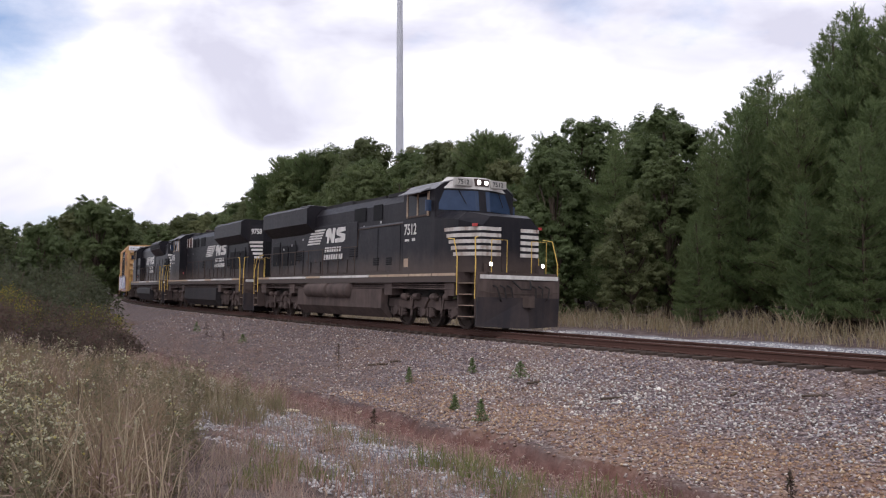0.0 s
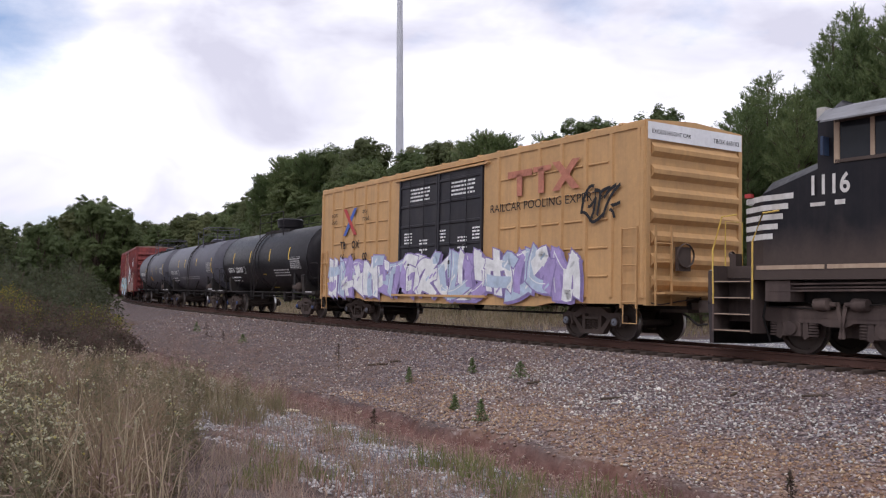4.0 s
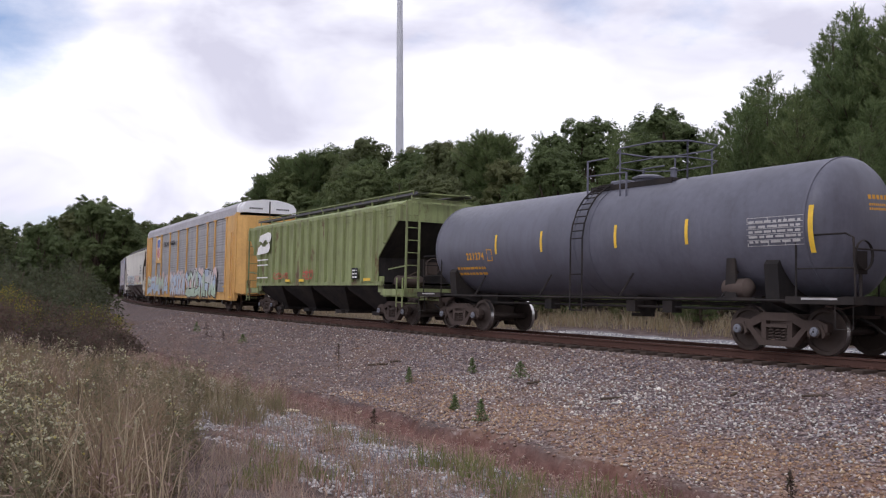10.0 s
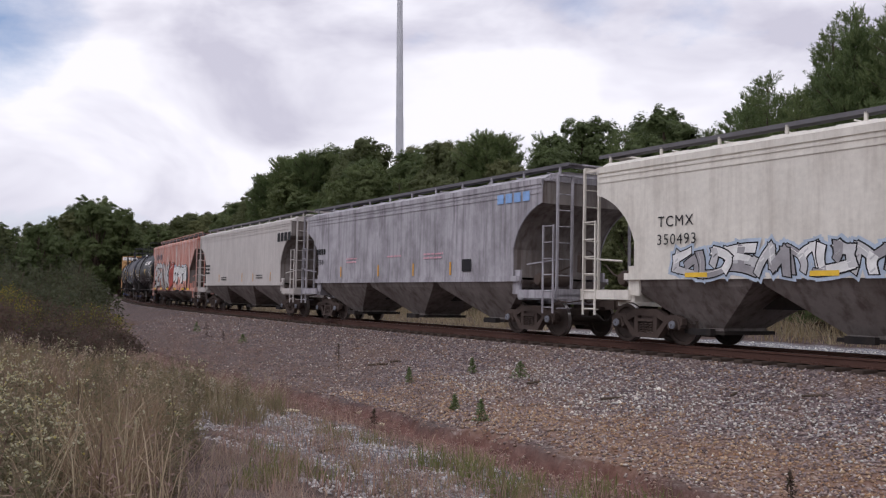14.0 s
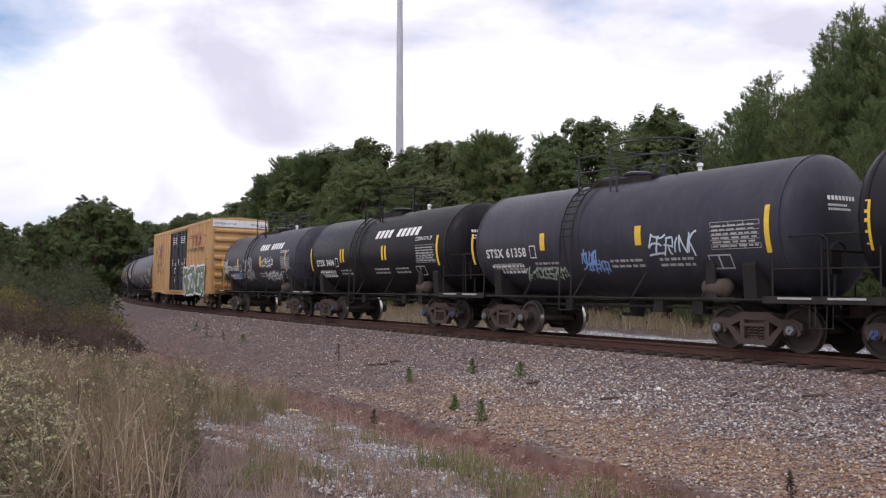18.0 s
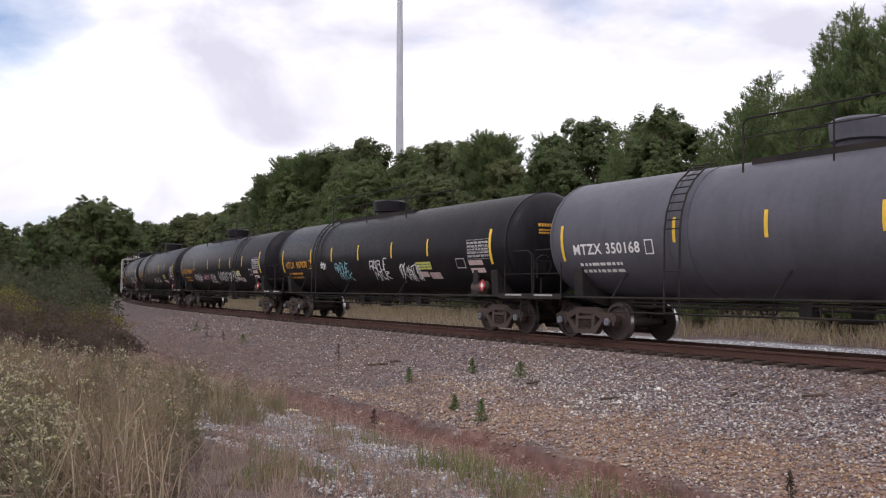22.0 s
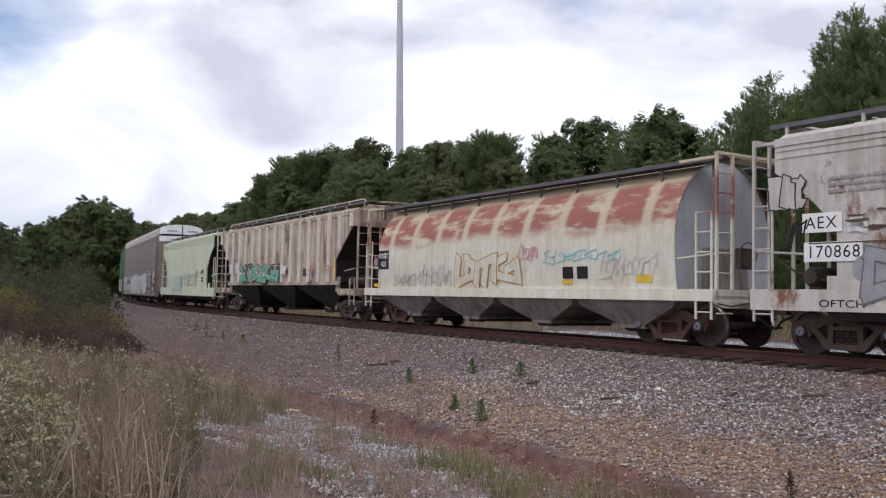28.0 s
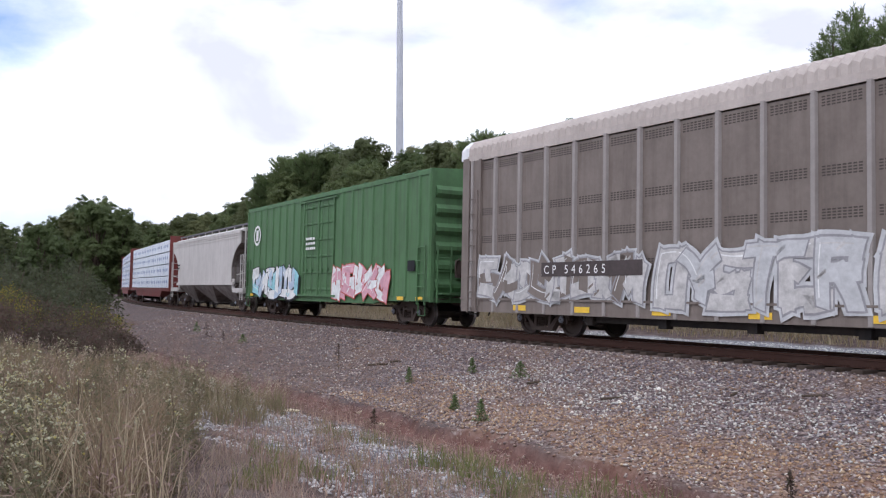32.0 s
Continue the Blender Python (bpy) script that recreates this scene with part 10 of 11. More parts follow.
for i, (x, y, w, h, k) in enumerate(((-13.6, 33.5, 3.4, 1.7, 0), (-16.3, 35.0, 3.4, 2.0, 0), (-11.9, 31.0, 2.2, 1.0, 0), (-15.2, 38.5, 3.2, 1.7, 1), (-18.8, 38.0, 3.6, 2.1, 1), (-20.5, 41.0, 3.6, 2.4, 1), (-17.6, 32.0, 3.4, 2.2, 0), (-15.6, 29.2, 2.8, 1.8, 0), (-13.4, 26.5, 2.4, 1.6, 0), (-22.4, 45.0, 4.5, 3.0, 2), (-20.2, 47.0, 4.2, 2.4, 2), (-18.8, 44.0, 3.4, 1.8, 2), (-24.8, 52.0, 5.4, 4.0, 2), (-21.6, 52.5, 5.0, 3.4, 2), (-25.0, 58.0, 4.6, 3.4, 2), (-26.2, 61.0, 6.0, 5.0, 2), (-29.5, 60.0, 6.5, 5.2, 2), (-28.0, 66.0, 5.0, 4.4, 2), (-30.5, 72.0, 5.5, 4.6, 2), (-10.6, 28.6, 1.9, 0.9, 0), (-10.4, 26.0, 1.6, 0.8, 0), (-12.2, 28.0, 2.0, 1.1, 0))):
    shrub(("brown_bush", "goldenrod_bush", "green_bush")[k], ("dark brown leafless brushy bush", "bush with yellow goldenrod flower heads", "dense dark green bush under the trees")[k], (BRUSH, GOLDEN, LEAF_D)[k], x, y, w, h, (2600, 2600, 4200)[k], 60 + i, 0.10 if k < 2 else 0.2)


def blades(name, label, x, y, height, width, mat, rng, lean=0.35):
    """Grass blades as one sheet of stuff: three faces a blade, arching over."""
    n = len(x)
    z = ground_height(x, y)[0] - 0.02
    a = rng.uniform(0, 6.28, n)
    ln = lean * height * rng.uniform(0.2, 1.3, n)
    base = np.column_stack([x, y, z])
    def along(q):
        return base + np.column_stack([np.cos(a) * ln * q ** 1.8, np.sin(a) * ln * q ** 1.8, height * q * (1 - 0.30 * np.clip(ln / height, 0, 1.2) * q)])
    b = rng.uniform(0, 6.28, n)
    w = np.column_stack([np.cos(b), np.sin(b), np.zeros(n)]) * (width * 0.68)[:, None]
    v = np.stack([base - w, base + w, along(0.4) - w * 0.9, along(0.4) + w * 0.9, along(0.75) - w * 0.65, along(0.75) + w * 0.65, along(1.0)], 1)
    me = bpy.data.meshes.new(name)
    me.vertices.add(n * 7)
    me.vertices.foreach_set("co", v.astype(np.float32).ravel())
    f = (np.array([0, 1, 3, 2, 2, 3, 5, 4, 4, 5, 6])[None] + 7 * np.arange(n)[:, None]).astype(np.int32)
    me.loops.add(n * 11)
    me.loops.foreach_set("vertex_index", f.ravel())
    me.polygons.add(n * 3)
    me.polygons.foreach_set("loop_start", (11 * np.arange(n)[:, None] + np.array([0, 4, 8])[None]).astype(np.int32).ravel())
    me.polygons.foreach_set("loop_total", np.tile(np.array([4, 4, 3], dtype=np.int32), n))
    me.materials.append(mat)
    me.update(calc_edges=True)
    return tagged(new(name, me), label, "grass", kind="stuff")


def scatter_field(rng, n, bear, dist, latmin, latmax, power=1.0):
    b = rng.uniform(bear[0], bear[1], n)
    d = dist[0] + (dist[1] - dist[0]) * rng.rand(n) ** power
    x, y = b * d, d
    s, lat = track_coords(x, y)
    w = fbm(x, y, 2.4, 31)
    edge = smooth(0.24, 0.38, -b + 0.05 * fbm(x, y, 1.7, 33)) if bear[0] < -0.5 else 1.0
    edge = np.where(d > 17, 1.0, edge)
    keep = (rng.rand(n) < edge) & (lat + 0.5 * w > latmin) & (lat + 0.5 * w < latmax) & (rng.rand(n) < 0.6 + 0.5 * fbm(x, y, 1.2, 32))
    return x[keep], y[keep]


rng = np.random.RandomState(5)
x, y = scatter_field(rng, 22000, (-0.60, -0.14), (3.6, 34), -30, -9.9, 0.9)
keep = fbm(x, y, 0.9, 43) + 0.5 * fbm(x, y, 3.0, 44) > 0.05
x, y = x[keep], y[keep]
hgt = rng.uniform(0.06, 0.30, len(x)) * (1 + 0.7 * fbm(x, y, 1.6, 41))
blades("dry_grass", "dry brown and mauve grass on the bank", x, y, hgt, rng.uniform(0.005, 0.011, len(x)) * (0.6 + np.hypot(x, y) / 20), GRASS, rng, 0.95)
# olive patches between the brown ones, thickest along the ditch side
x, y = scatter_field(rng, 20000, (-0.60, -0.10), (4.0, 30), -30, -9.2, 0.9)
keep = fbm(x, y, 1.5, 83) + 0.6 * fbm(x, y, 4.5, 84) + 0.25 * smooth(-11.5, -9.5, track_coords(x, y)[1]) > 0.10
x, y = x[keep], y[keep]
blades("olive_grass", "patches of olive green grass among the dry weeds", x, y, rng.uniform(0.10, 0.42, len(x)) * (1 + 0.9 * fbm(x, y, 1.8, 85)), rng.uniform(0.005, 0.010, len(x)) * (0.6 + np.hypot(x, y) / 20), OLIVE, rng, 0.6)
x, y = scatter_field(rng, 900, (-0.60, -0.16), (4.8, 22), -30, -10.0, 1.0)
blades("tall_grass", "tall thin pale stalks above the weeds", x, y, rng.uniform(0.35, 1.0, len(x)) * (1 + 0.4 * fbm(x, y, 2.5, 46)), np.full(len(x), 0.005), STRAW, rng, 0.5)
x, y = scatter_field(rng, 420, (-0.58, -0.17), (7.0, 24), -30, -9.6, 1.0)
keep = fbm(x, y, 2.0, 87) > -0.05
x, y = x[keep], y[keep]
blades("dead_stems", "dark reddish dead stems above the weeds", x, y, rng.uniform(0.4, 1.0, len(x)), np.full(len(x), 0.010), BRUSH, rng, 0.25)
def bunches(name, label, count, bear, dist, per, height, width, mat, lean, seed, spread=0.07, heads=None, where=None):
    """Bunch grass: each bunch fans out from one foot, all of a height; heads puts a loose seed plume on the taller stalks."""
    rng = np.random.RandomState(seed)
    b, d = rng.uniform(bear[0], bear[1], count), rng.uniform(dist[0], dist[1], count)
    if where is not None:
        keep = where(b * d, d)
        b, d = b[keep], d[keep]
    m = len(b)
    n = np.maximum(6, (per * rng.uniform(0.4, 1.5, m)).astype(int))
    hb = rng.uniform(height[0], height[1], m)
    k = np.repeat(np.arange(m), n)
    x, y = (b * d)[k] + rng.normal(size=len(k)) * spread, d[k] + rng.normal(size=len(k)) * spread
    h = hb[k] * rng.uniform(0.45, 1.1, len(k))
    blades(name, label, x, y, h, np.full(len(k), width) * rng.uniform(0.7, 1.3, len(k)), mat, rng, lean)
    if heads is not None:
        tops = rng.rand(m) < 0.7
        q = np.repeat(np.arange(m)[tops], 5)
        px, py = (b * d)[q] + rng.normal(size=len(q)) * 0.12, d[q] + rng.normal(size=len(q)) * 0.12
        pz = ground_height(px, py)[0]
        hh = hb[q] * rng.uniform(0.9, 1.25, len(q))
        blades(name + "_stalks", "thin upright seed stalks", px, py, hh, np.full(len(q), 0.004), mat, rng, 0.05)
        c = np.repeat(np.column_stack([px, py, pz + hh]), 16, 0)
        c = c + rng.normal(size=c.shape) * np.array([0.018, 0.018, 0.055]) - np.array([0, 0, 0.06])
        tagged(new(name + "_plumes", quads_mesh("plumes", leaf_quads(c, 0.035, rng, 0.3, -1.0), heads)), "fuzzy pale seed plumes on thin stalks", "grass", kind="stuff")


TAWNY = leaf_mat("tawny_bunch_grass", [(0.25, 0.18, 0.125), (0.33, 0.245, 0.175), (0.19, 0.14, 0.10), (0.40, 0.31, 0.225)], 0.8)
SAGE = leaf_mat("sage_grass", [(0.20, 0.178, 0.102), (0.26, 0.225, 0.138), (0.32, 0.265, 0.175), (0.24, 0.178, 0.122)], 0.8)
PLUME = leaf_mat("seed_plume", [(0.44, 0.36, 0.29), (0.52, 0.45, 0.36), (0.36, 0.28, 0.22)], 0.9)
bunches("tawny_bunches", "arching bunches of tall tawny grass", 34, (-0.425, -0.305), (7.4, 12.5), 34, (0.65, 1.2), 0.0065, TAWNY, 0.6, 501)
bunches("straw_stalks", "loose tufts of tall pale arching stalks", 26, (-0.46, -0.30), (6.8, 10.0), 9, (0.9, 1.35), 0.008, STRAW, 0.65, 502, 0.05)
bunches("sage_bunches", "bunches of olive and brown fine grass", 130, (-0.335, -0.185), (11.5, 21.0), 46, (0.30, 0.66), 0.007, SAGE, 0.5, 503, 0.10, PLUME, lambda x, y: (track_coords(x, y)[1] < -9.6) & ((x / y < -0.29) | (y > 13.8)))
bunches("mixed_bunches", "bunches of brown grass behind the weeds", 120, (-0.54, -0.30), (12.5, 27.0), 30, (0.35, 0.75), 0.010, TAWNY, 0.5, 504, 0.12, PLUME, lambda x, y: track_coords(x, y)[1] < -9.8)
bunches("olive_bunches", "bunches of olive green grass behind the weeds", 110, (-0.54, -0.30), (10.5, 27.0), 30, (0.35, 0.75), 0.010, OLIVE, 0.55, 505, 0.12, None, lambda x, y: track_coords(x, y)[1] < -9.8)
bunches("mauve_bunches", "thin mauve-brown dry grass over the gravel", 150, (-0.33, -0.15), (7.0, 11.5), 26, (0.12, 0.34), 0.005, MAUVE, 0.7, 506, 0.14)
bunches("ditch_bunches", "olive grass along the gravel edge", 28, (-0.22, 0.10), (9.0, 15.5), 34, (0.20, 0.42), 0.006, SAGE, 0.4, 507, 0.09, None, lambda x, y: track_coords(x, y)[1] < -8.9)
# thin grass over the gravel between weeds and ditch
x, y = scatter_field(rng, 15000, (-0.26, 0.24), (6.5, 22), -12.6, -8.6, 1.0)
keep = fbm(x, y, 1.6, 52) > -0.15
x, y = x[keep], y[keep]
blades("sparse_grass", "thin pale grass on the gravel patch", x, y, rng.uniform(0.08, 0.34, len(x)), rng.uniform(0.006, 0.013, len(x)), GRASS, rng)
a, d = rng.uniform(0, 6.28, 9000), 1.2 + 16 * rng.rand(9000)
px, py = d * np.sin(a), d * np.cos(a)
keep = (np.abs(px) > 0.66 * py + 0.7) & (track_coords(px, py)[1] < -10.5) & (fbm(px, py, 1.5, 62) > -0.1)
px, py = px[keep], py[keep]
blades("rough_grass", "short dry grass round the standing place", px, py, rng.uniform(0.08, 0.4, len(px)), np.full(len(px), 0.012), GRASS, rng, 0.8)
# grass strip beyond the road
n = 42000
s, l = rng.uniform(-95, 8, n), 7.4 + 6.4 * rng.rand(n)
px, py, _ = on_track(s, l)
keep = (rng.rand(n) < 0.62 + 0.6 * fbm(px, py, 2.2, 61)) & (l > np.where(s > -10, 8.6, 3.6))
px, py = px[keep], py[keep]
rise = np.clip(0.75 + 0.75 * fbm(px, py, 1.7, 63) + 0.35 * fbm(px, py, 6.0, 64), 0.2, 1.5)
half = fbm(px, py, 2.6, 65) + 0.35 * rng.normal(size=len(px)) > 0.05
for g, nm, lb, mt in ((half, "meadow_grass", "tall straw-coloured grass along the trees", STRAW), (~half, "meadow_weeds", "olive weeds and grass along the trees", SAGE)):
    blades(nm, lb, px[g], py[g], rng.uniform(0.35, 1.0, g.sum()) * rise[g], rng.uniform(0.010, 0.024, g.sum()), mt, rng, 0.55)
s, l = rng.uniform(-95, -8, 9000), rng.uniform(2.6, 7.6, 9000)
px, py, _ = on_track(s, l)
blades("verge_grass", "short straw grass behind the line", px, py, rng.uniform(0.15, 0.6, len(px)), rng.uniform(0.012, 0.026, len(px)), STRAW, rng, 0.6)


def weeds():
    """Leafy weeds: a few upright stems each, small narrow leaves up the stem, pale flower heads on some."""
    rng = np.random.RandomState(9)
    b = np.concatenate([rng.uniform(-0.55, -0.405, 90), rng.uniform(-0.53, -0.27, 90), rng.uniform(-0.5, -0.2, 80)])
    d = np.concatenate([rng.uniform(6.2, 11.5, 90), rng.uniform(8.5, 17, 90), rng.uniform(15, 26, 80)])
    x, y = b * d, d
    keep = (track_coords(x, y)[1] < -9.9) & (fbm(x, y, 1.4, 53) > -0.45)
    x, y, b = x[keep], y[keep], b[keep]
    z = ground_height(x, y)[0]
    leaf, fl, sx, sy, sh = [], [], [], [], []
    for i in range(len(x)):
        h = rng.uniform(0.30, 0.85)
        bloom = rng.rand() < (0.6 if b[i] < -0.40 else 0.22)
        for _ in range(rng.randint(4, 9)):
            a, r, hh = rng.uniform(0, 6.28), rng.uniform(0.02, 0.24), h * rng.uniform(0.65, 1.1)
            q = rng.uniform(0.12, 1.0, 34)
            ox, oy = math.cos(a) * r, math.sin(a) * r
            c = np.column_stack([x[i] + ox * (0.25 + 0.75 * q), y[i] + oy * (0.25 + 0.75 * q), z[i] + hh * q])
            leaf.append(c + rng.normal(size=c.shape) * np.array([0.028, 0.028, 0.01]))
            sx.append(x[i] + ox * 0.7)
            sy.append(y[i] + oy * 0.7)
            sh.append(hh)
            if bloom:
                m = rng.randint(1, 5)
                fl.append(np.column_stack([x[i] + ox + rng.normal(size=m) * 0.035, y[i] + oy + rng.normal(size=m) * 0.035, z[i] + hh + rng.uniform(-0.05, 0.03, m)]))
    tagged(new("weeds", quads_mesh("weeds", leaf_quads(np.concatenate(leaf), 0.062, rng, 0.28), WEED)), "leafy green weeds among the dry grass", "weeds", kind="stuff")
    blades("weed_stems", "thin brown-green weed stems", np.array(sx), np.array(sy), np.array(sh), np.full(len(sx), 0.006), WEED, rng, 0.12)
    f = np.repeat(np.concatenate(fl), 7, 0)
    tagged(new("wildflowers", quads_mesh("wildflowers", leaf_quads(f + rng.normal(size=f.shape) * 0.007, 0.026, rng, 0.8), BLOOM)), "small pale wildflower heads", "flowers", kind="stuff")


def dry_clumps():
    """Fuzzy brown and mauve seed heads and twigs in loose clumps."""
    rng = np.random.RandomState(19)
    x, y = scatter_field(rng, 5200, (-0.60, -0.02), (4.2, 30), -30, -9.3, 0.95)
    x2, y2 = scatter_field(rng, 1500, (-0.30, 0.28), (7.5, 24), -12.2, -8.2, 1.0)
    x, y = np.concatenate([x, x2]), np.concatenate([y, y2])
    s3, l3 = rng.uniform(-34, 6, 3200), rng.uniform(-8.9, -3.6, 3200)
    x3, y3, _ = on_track(s3, l3)
    ok = fbm(x3, y3, 3.0, 49) - 0.24 * (l3 + 6.7) > 0.05
    x2, y2 = np.concatenate([x2, x3[ok]]), np.concatenate([y2, y3[ok]])
    x, y = np.concatenate([x, x3[ok]]), np.concatenate([y, y3[ok]])
    far = np.arange(len(x)) >= len(x) - len(x2)
    keep = far | (fbm(x, y, 1.1, 47) + 0.5 * fbm(x, y, 3.5, 48) > 0.02)
    n2 = int(far.sum())
    x, y = x[keep], y[keep]
    h = rng.uniform(0.10, 0.70, len(x)) * (1 + 0.8 * fbm(x, y, 2.0, 45)).clip(0.3, 2) * np.where(np.arange(len(x)) >= len(x) - n2, 0.5, 1.0)
    k = 26
    z = ground_height(x, y)[0]
    t = rng.rand(len(x), k) ** 0.7
    sp = 0.05 + 0.13 * t
    a = rng.uniform(0, 6.28, (len(x), k))
    c = np.stack([x[:, None] + np.cos(a) * sp, y[:, None] + np.sin(a) * sp, z[:, None] + h[:, None] * t], -1).reshape(-1, 3)
    tagged(new("dry_weeds", quads_mesh("dry_weeds", leaf_quads(c, 0.075, rng, 0.16, -0.6), DRY)), "tangled dry brown weeds and seed heads", "weeds", kind="stuff")


weeds()
dry_clumps()


def seedling(x, y, h, w, mat, seed, label, name="seedling"):
    rng = np.random.RandomState(seed)
    z = float(ground_height(np.array([x]), np.array([y]))[0][0])
    t = thing(name, label, "plant", "plants on the ballast", pose(x, y, z))
    part("stem", Build().tube([(0, 0, -0.03), (0.01, 0, h * 0.5), (0, 0.01, h)], 0.007, 4), BARK, t)
    k = 320 if mat is NEEDLE else 130
    q = rng.rand(k)
    a = rng.uniform(0, 6.28, k)
    rr = w / 2 * np.sqrt(rng.rand(k)) * (1.1 - q)
    c = np.column_stack([rr * np.cos(a), rr * np.sin(a), h * (0.08 + 0.92 * q)])
    part("foliage", quads_mesh("foliage", leaf_quads(c, 0.08, rng, 0.22), mat), None, t)


for i, (x, y, h, w, k) in enumerate(((1.70, 19.66, 0.40, 0.46, 0), (0.70, 21.27, 0.38, 0.24, 0), (0.23, 17.33, 0.30, 0.20, 0), (0.68, 16.03, 0.42, 0.30, 0), (-0.80, 21.13, 0.38, 0.22, 0), (-2.82, 23.98, 0.80, 0.32, 1), (-7.57, 33.73, 0.35, 0.4, 0), (-8.44, 34.23, 0.5, 0.4, 1), (-9.93, 37.39, 0.7, 0.5, 1), (-11.2, 40.5, 0.5, 0.4, 0), (3.9, 10.1, 0.42, 0.2, 1), (-1.3, 16.9, 0.35, 0.2, 1))):
    seedling(x, y, h, w, NEEDLE if k == 0 else BRUSH, 300 + i, "small green pine seedling in the ballast" if k == 0 else "dry brown weed standing in the ballast", "seedling" if k == 0 else "dry_weed")


def tussock(x, y, n, h, seed):
    rng = np.random.RandomState(seed)
    n = int(n * 0.6)
    px, py = x + rng.normal(size=n) * 0.17, y + rng.normal(size=n) * 0.14
    ob = blades("grass_tussock", "yellow-green grass tussock on the gravel", px, py, h * 0.85 * rng.uniform(0.4, 1.15, n), rng.uniform(0.006, 0.012, n), TUSSOCK, rng, 0.4)
    return ob


TUSSOCK = leaf_mat("tussock_grass", [(0.16, 0.19, 0.07), (0.24, 0.24, 0.11), (0.13, 0.15, 0.05), (0.28, 0.23, 0.13)], 0.8)
for i, (x, y, n, h) in enumerate(((-0.18, 11.8, 160, 0.42), (0.44, 10.6, 220, 0.5), (-1.67, 14.4, 90, 0.3), (-1.07, 13.7, 80, 0.3), (-1.43, 10.2, 160, 0.35), (1.94, 11.1, 120, 0.4), (0.26, 11.6, 140, 0.45), (0.99, 10.7, 140, 0.42), (2.5, 10.5, 90, 0.4), (-2.2, 11.4, 160, 0.35), (-1.9, 9.6, 200, 0.4), (0.7, 9.9, 160, 0.4), (1.5, 10.0, 120, 0.42))):
    tussock(x, y, n, h, 400 + i)


def stones(name, label, x, y, size, cols, seed, lift=0.3):
    """Loose broken stones, each a bent eight-sided lump."""
    rng = np.random.RandomState(seed)
    n = len(x)
    z = ground_height(x, y)[0]
    base = np.array([(1, 0, 0), (-1, 0, 0), (0, 1, 0), (0, -1, 0), (0, 0, 1), (0, 0, -1)], float)
    tri = np.array([(0, 2, 4), (2, 1, 4), (1, 3, 4), (3, 0, 4), (2, 0, 5), (1, 2, 5), (3, 1, 5), (0, 3, 5)])
    v = base[None] * rng.uniform(0.6, 1.3, (n, 6, 1)) + rng.normal(size=(n, 6, 3)) * 0.28
    a = rng.uniform(0, 6.28, n)
    c, s = np.cos(a)[:, None], np.sin(a)[:, None]
    v = np.stack([v[..., 0] * c - v[..., 1] * s, v[..., 0] * s + v[..., 1] * c, v[..., 2] * 0.7], -1) * size[:, None, None]
    v += np.column_stack([x, y, z + size * lift])[:, None, :]
    f = (tri[None] + (np.arange(n) * 6)[:, None, None]).reshape(-1, 3)
    me = bpy.data.meshes.new(name)
    me.vertices.add(n * 6)
    me.vertices.foreach_set("co", v.astype(np.float32).ravel())
    me.loops.add(len(f) * 3)
    me.loops.foreach_set("vertex_index", f.astype(np.int32).ravel())
    me.polygons.add(len(f))
    me.polygons.foreach_set("loop_start", np.arange(0, len(f) * 3, 3, dtype=np.int32))
    me.polygons.foreach_set("loop_total", np.full(len(f), 3, dtype=np.int32))
    me.materials.append(leaf_mat(name + "_rock", cols, 0.9, 0))
    me.update(calc_edges=True)
    return tagged(new(name, me), label, "stones", kind="stuff")


rng = np.random.RandomState(77)
n = 52000
s, l = -34 + 50 * rng.rand(n) ** 0.75, rng.uniform(-7.5, -1.45, n)
keep = rng.rand(n) < 1 - 0.55 * (1 - smooth(-10, 6, s)) - 0.4 * (1 - smooth(-6.2, -3.6, l)) * (1 - smooth(-4, 5, s))
s, l = s[keep], l[keep]
n = len(s)
px, py, _ = on_track(s, l)
stones("ballast_stones", "broken brown-grey ballast stones", px, py, rng.uniform(0.016, 0.038, n), [(0.085, 0.066, 0.064), (0.180, 0.134, 0.138), (0.245, 0.196, 0.202), (0.305, 0.260, 0.268), (0.265, 0.165, 0.105), (0.31, 0.255, 0.245), (0.62, 0.59, 0.56)], 1)
n = 30000
s, l = rng.uniform(-6, 15, n), rng.uniform(-12.2, -9.1, n)
px, py, _ = on_track(s, l)
keep = rng.rand(n) < 0.45 + 0.6 * fbm(px, py, 2.0, 71)
px, py = px[keep], py[keep]
stones("path_gravel", "pale grey crushed gravel", px, py, rng.uniform(0.012, 0.032, len(px)), [(0.27, 0.265, 0.29), (0.38, 0.375, 0.40), (0.52, 0.515, 0.54), (0.33, 0.32, 0.335), (0.70, 0.70, 0.72)], 2)
n = 5000
s, l = rng.uniform(-8, 12, n), rng.uniform(3.2, 7.2, n)
px, py, _ = on_track(s, l)
stones("road_gravel", "pale grey gravel on the access road", px, py, rng.uniform(0.018, 0.04, n), [(0.40, 0.40, 0.42), (0.58, 0.58, 0.60), (0.75, 0.75, 0.76)], 3)
n = 44
a = rng.rand(n)
px, py = 2.3 + 2.0 * a + rng.normal(size=n) * 0.35, 16.9 - 0.5 * a + rng.normal(size=n) * 0.3
stones("white_rubble", "scattered chunks of white broken rock", px, py, rng.uniform(0.02, 0.055, n), [(0.70, 0.69, 0.67), (0.82, 0.82, 0.80), (0.55, 0.53, 0.50)], 4)


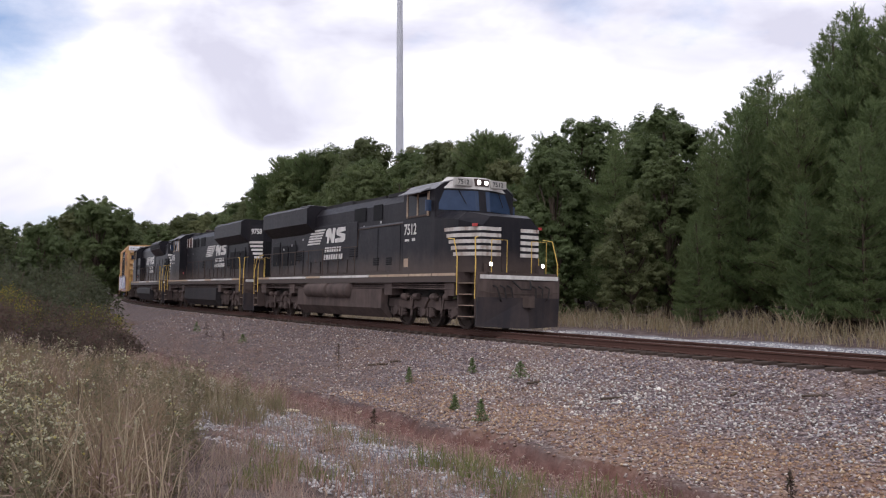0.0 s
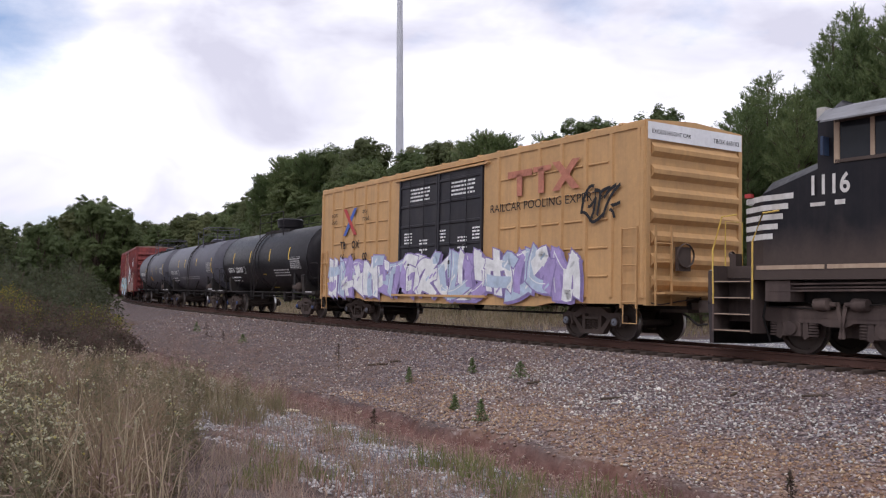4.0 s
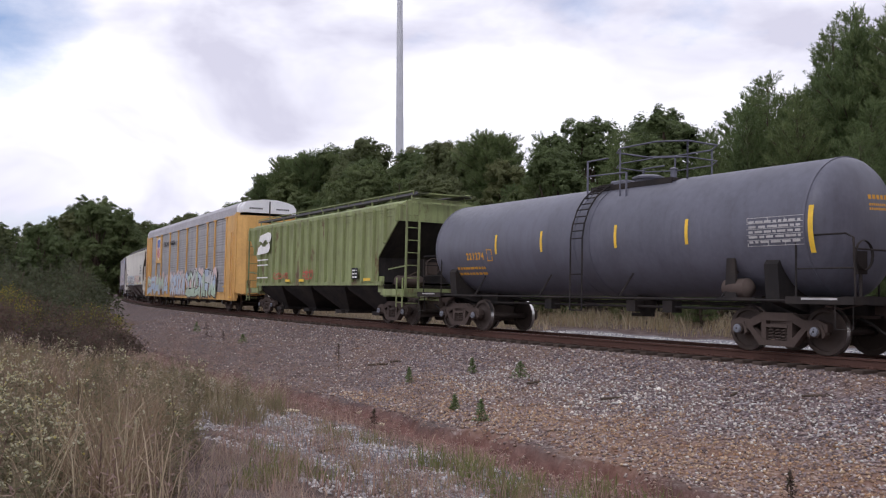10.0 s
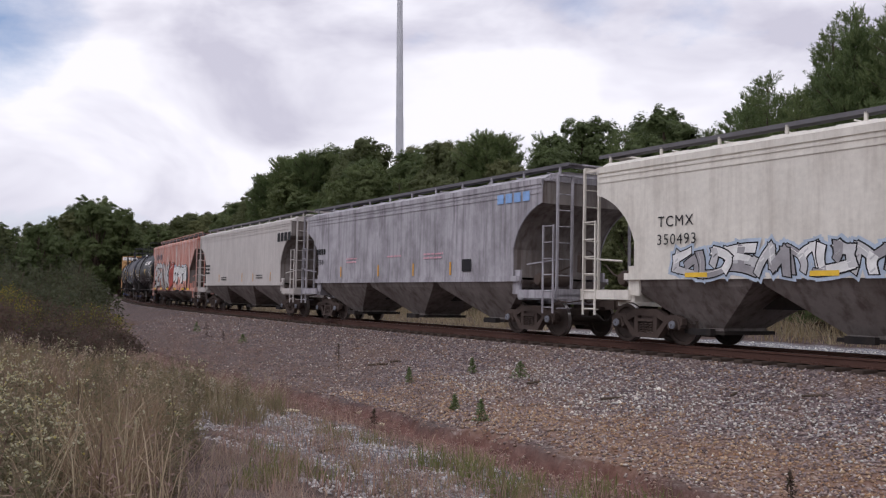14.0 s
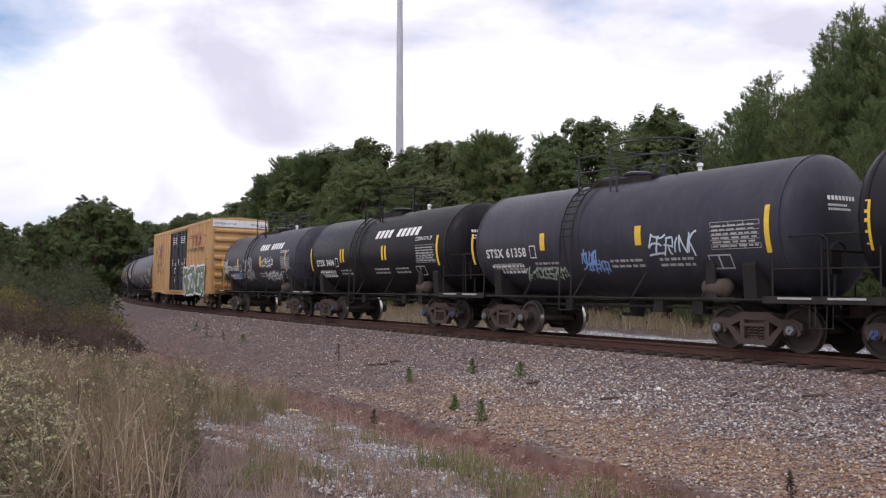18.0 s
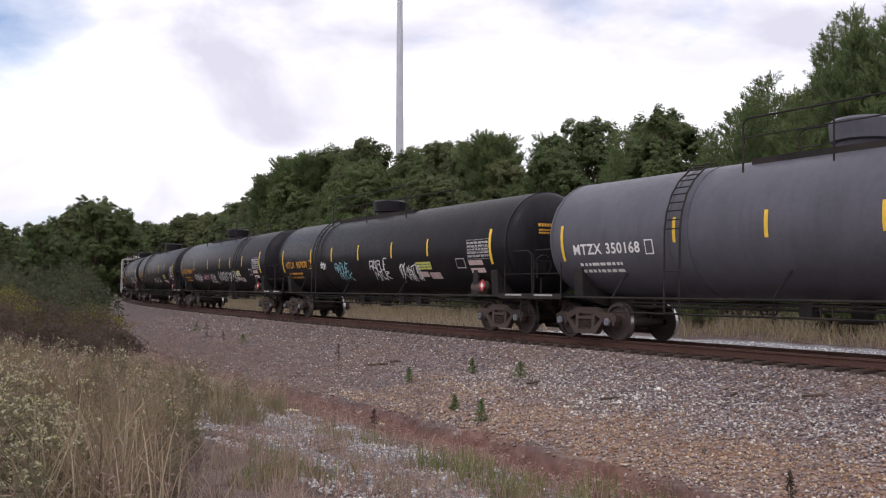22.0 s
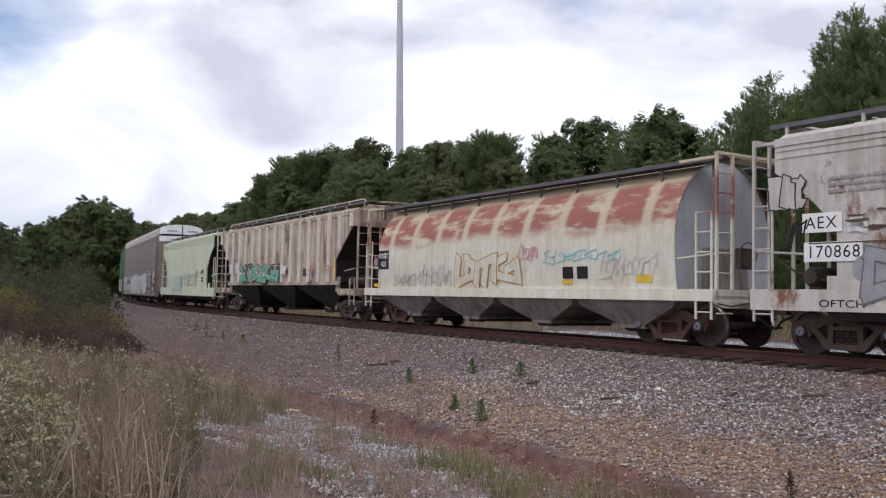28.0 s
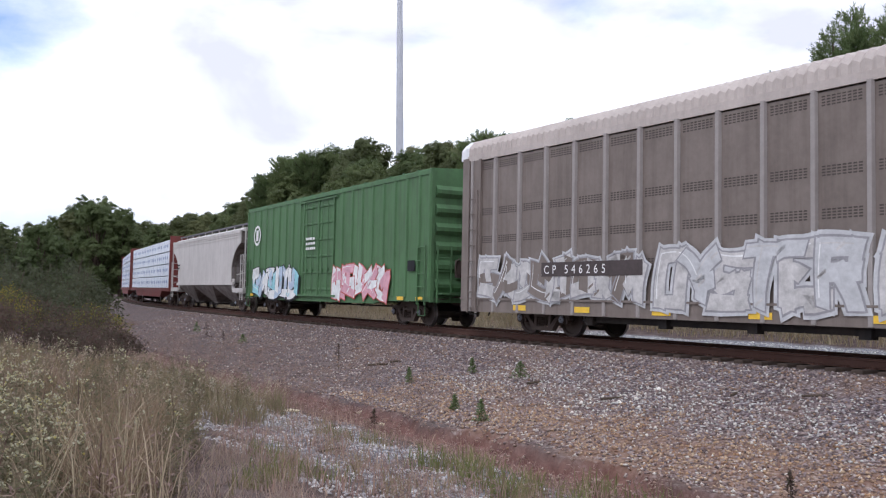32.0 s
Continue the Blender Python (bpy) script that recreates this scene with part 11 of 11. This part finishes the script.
for x, y, r, c in ((-4.75, 10.9, 0.20, 0.07), (-4.5, 10.8, 0.12, 0.10), (-4.35, 11.0, 0.08, 0.40), (-4.15, 10.8, 0.07, 0.45), (-6.9, 14.1, 0.16, 0.42)):
    ob = stones("rock", "dark weathered rock among the weeds" if c < 0.2 else "pale rock among the weeds", np.array([x]), np.array([y]), np.array([r]), [(c, c * 0.95, c * 0.98)], int(r * 100), 0.9)
    tagged(ob, "dark weathered rock among the weeds" if c < 0.2 else "pale rock among the weeds", "rock", "rocks in the weeds")
n = 9000
s, l = rng.uniform(2.0, 15.5, n), rng.uniform(-7.4, -4.6, n)
px, py, _ = on_track(s, l)
keep = rng.rand(n) < 0.55 + 0.7 * fbm(px, py, 2.4, 72) - 0.35 * smooth(-5.6, -4.6, l)
px, py = px[keep], py[keep]
stones("ochre_stones", "ochre and tan stones low on the bank", px, py, rng.uniform(0.016, 0.036, len(px)), [(0.30, 0.18, 0.11), (0.40, 0.27, 0.17), (0.46, 0.36, 0.26), (0.24, 0.14, 0.10), (0.36, 0.29, 0.25)], 6)
n = 3200
s, l = rng.uniform(-8.0, 15.5, n), rng.uniform(-9.1, -7.4, n)
px, py, _ = on_track(s, l)
keep = rng.rand(n) < 0.30 + 0.5 * smooth(2, 9, s) + 0.5 * fbm(px, py, 1.6, 74)
px, py = px[keep], py[keep]
stones("ditch_stones", "stones washed into the clay ditch", px, py, rng.uniform(0.014, 0.034, len(px)), [(0.30, 0.19, 0.14), (0.36, 0.28, 0.25), (0.24, 0.15, 0.12), (0.44, 0.38, 0.34)], 7)
n = 2400
s, l = rng.uniform(3.0, 15.5, n), rng.normal(-4.1, 0.8, n)
px, py, _ = on_track(s, l)
stones("pale_stones", "pale grey-white stones strewn over the ballast", px, py, rng.uniform(0.014, 0.03, n), [(0.44, 0.43, 0.43), (0.58, 0.58, 0.58), (0.70, 0.70, 0.69)], 5)


def stick(x, y, L, a, r, mat, label):
    z = float(ground_height(np.array([x]), np.array([y]))[0][0])
    d = Vector((math.cos(a), math.sin(a), 0)) * L / 2
    b = Build().tube([(x - d.x, y - d.y, z + r * 0.6), (x + d.x * 0.2, y + d.y * 0.2 + 0.02, z + r * 1.4), (x + d.x, y + d.y, z + r * 0.8)], r, 6)
    tagged(part("stick", b, mat, None, smooth=50), label, "stick", "litter on the bank")


for x, y, L, a, r in ((-1.74, 24.2, 0.6, 0.2, 0.035), (-1.3, 24.4, 0.3, 0.1, 0.03), (6.23, 14.8, 0.55, -0.3, 0.02), (2.0, 19.06, 0.45, 0.4, 0.03), (5.14, 15.75, 0.35, 0.9, 0.025), (-1.62, 13.0, 0.5, 0.7, 0.02), (3.2, 16.8, 0.5, 0.15, 0.025)):
    stick(x, y, L, a, r, BARK, "dark broken stick lying on the ballast")
for x, y, L, a in ((-3.0, 17.4, 0.4, 0.1), (-1.69, 18.6, 0.2, 0.5), (-1.2, 17.2, 0.15, 0.3)):
    stick(x, y, L, a, 0.03, G_CREAM, "pale bleached stick beside the ditch")
# bare stem leaning near the camera
stick(-1.75, 9.2, 0.7, 0.8, 0.008, BARK, "thin dark stem among the grass")

# ---- tower beyond the woods ----
GALV = paint("galvanised_steel", (0.50, 0.51, 0.54), 0.5, 0.15, (0.35, 0.35, 0.36), 0.2, metal=0.3)
tower = thing("mast", "tall grey steel monopole mast behind the trees", "tower", at=pose(-5.8, 118.0, 0.5))
zs = [0, 12, 24, 36, 48]
for i in range(4):
    r0, r1 = 0.66 - 0.09 * i, 0.60 - 0.09 * i
    part("mast_section", Build().lathe([(zs[i] - (0.6 if i else 0), r0), (zs[i + 1], r1 - 0.0)], "z", n=12), GALV, tower, smooth=50)
part("base_flange", Build().lathe([(-0.3, 0.95), (0.1, 0.95), (0.12, 0.7)], "z", n=16), GALV, tower)
peg = Build()
for k in range(100):
    z = 3 + k * 0.44
    rr = 0.66 - 0.0078 * z
    peg.tube([(0, -rr, z), (0, -rr - 0.16, z)], 0.012, 4)
tagged(part("climbing_pegs", peg, GALV, tower), kind="stuff")


# ---- motion of the train ----
def body_pose(s0, fwd, aft):
    a, b = on_track(s0 + fwd), on_track(s0 + aft)
    d = Vector([float(p - q) for p, q in zip(a, b)])
    mid = Vector([float(q) for q in b]) + d * (-aft / (fwd - aft))
    yaw, pitch = math.atan2(d.y, d.x), math.asin(d.z / d.length)
    return Matrix.Translation(mid) @ Matrix.Rotation(yaw, 4, "Z") @ Matrix.Rotation(-pitch, 4, "Y") @ Matrix.Rotation(-CANT, 4, "X")


def motions():
    for car, s0, (fwd, aft), trucks in TRAIN:
        walk(car, [(t / 2, body_pose(s0 + run(t / 2), fwd, aft)) for t in range(0, 65)])
        for tr, x, wheels, r in trucks:
            rows = []
            for t in range(0, 65):
                s = s0 + run(t / 2)
                a = float(np.interp(s + x, _S, _a))
                p, q = on_track(s + fwd), on_track(s + aft)
                rows.append((t / 2, pose(x, 0, 0, 0, 0, math.degrees(a - math.atan2(float(p[1] - q[1]), float(p[0] - q[0]))))))
            walk(tr, rows)
            # the wheels turn as they roll through the near stretch
            near = [f for f in range(0, 961) if -48 < s0 + x + run(f / 30) < 14]
            for w in wheels:
                p = w.matrix_basis.translation.copy()
                keys = near if near else [0]
                rows = [] if keys[0] == 0 else [(0, keys[0])]
                rows = rows + [(f / 30, f) for f in keys]
                if rows[-1][0] < 32:
                    rows.append((32, keys[-1]))
                walk(w, [(t, Matrix.Translation(p) @ Matrix.Rotation(run(f / 30) / r % (2 * math.pi), 4, "Y")) for t, f in rows])


motions()
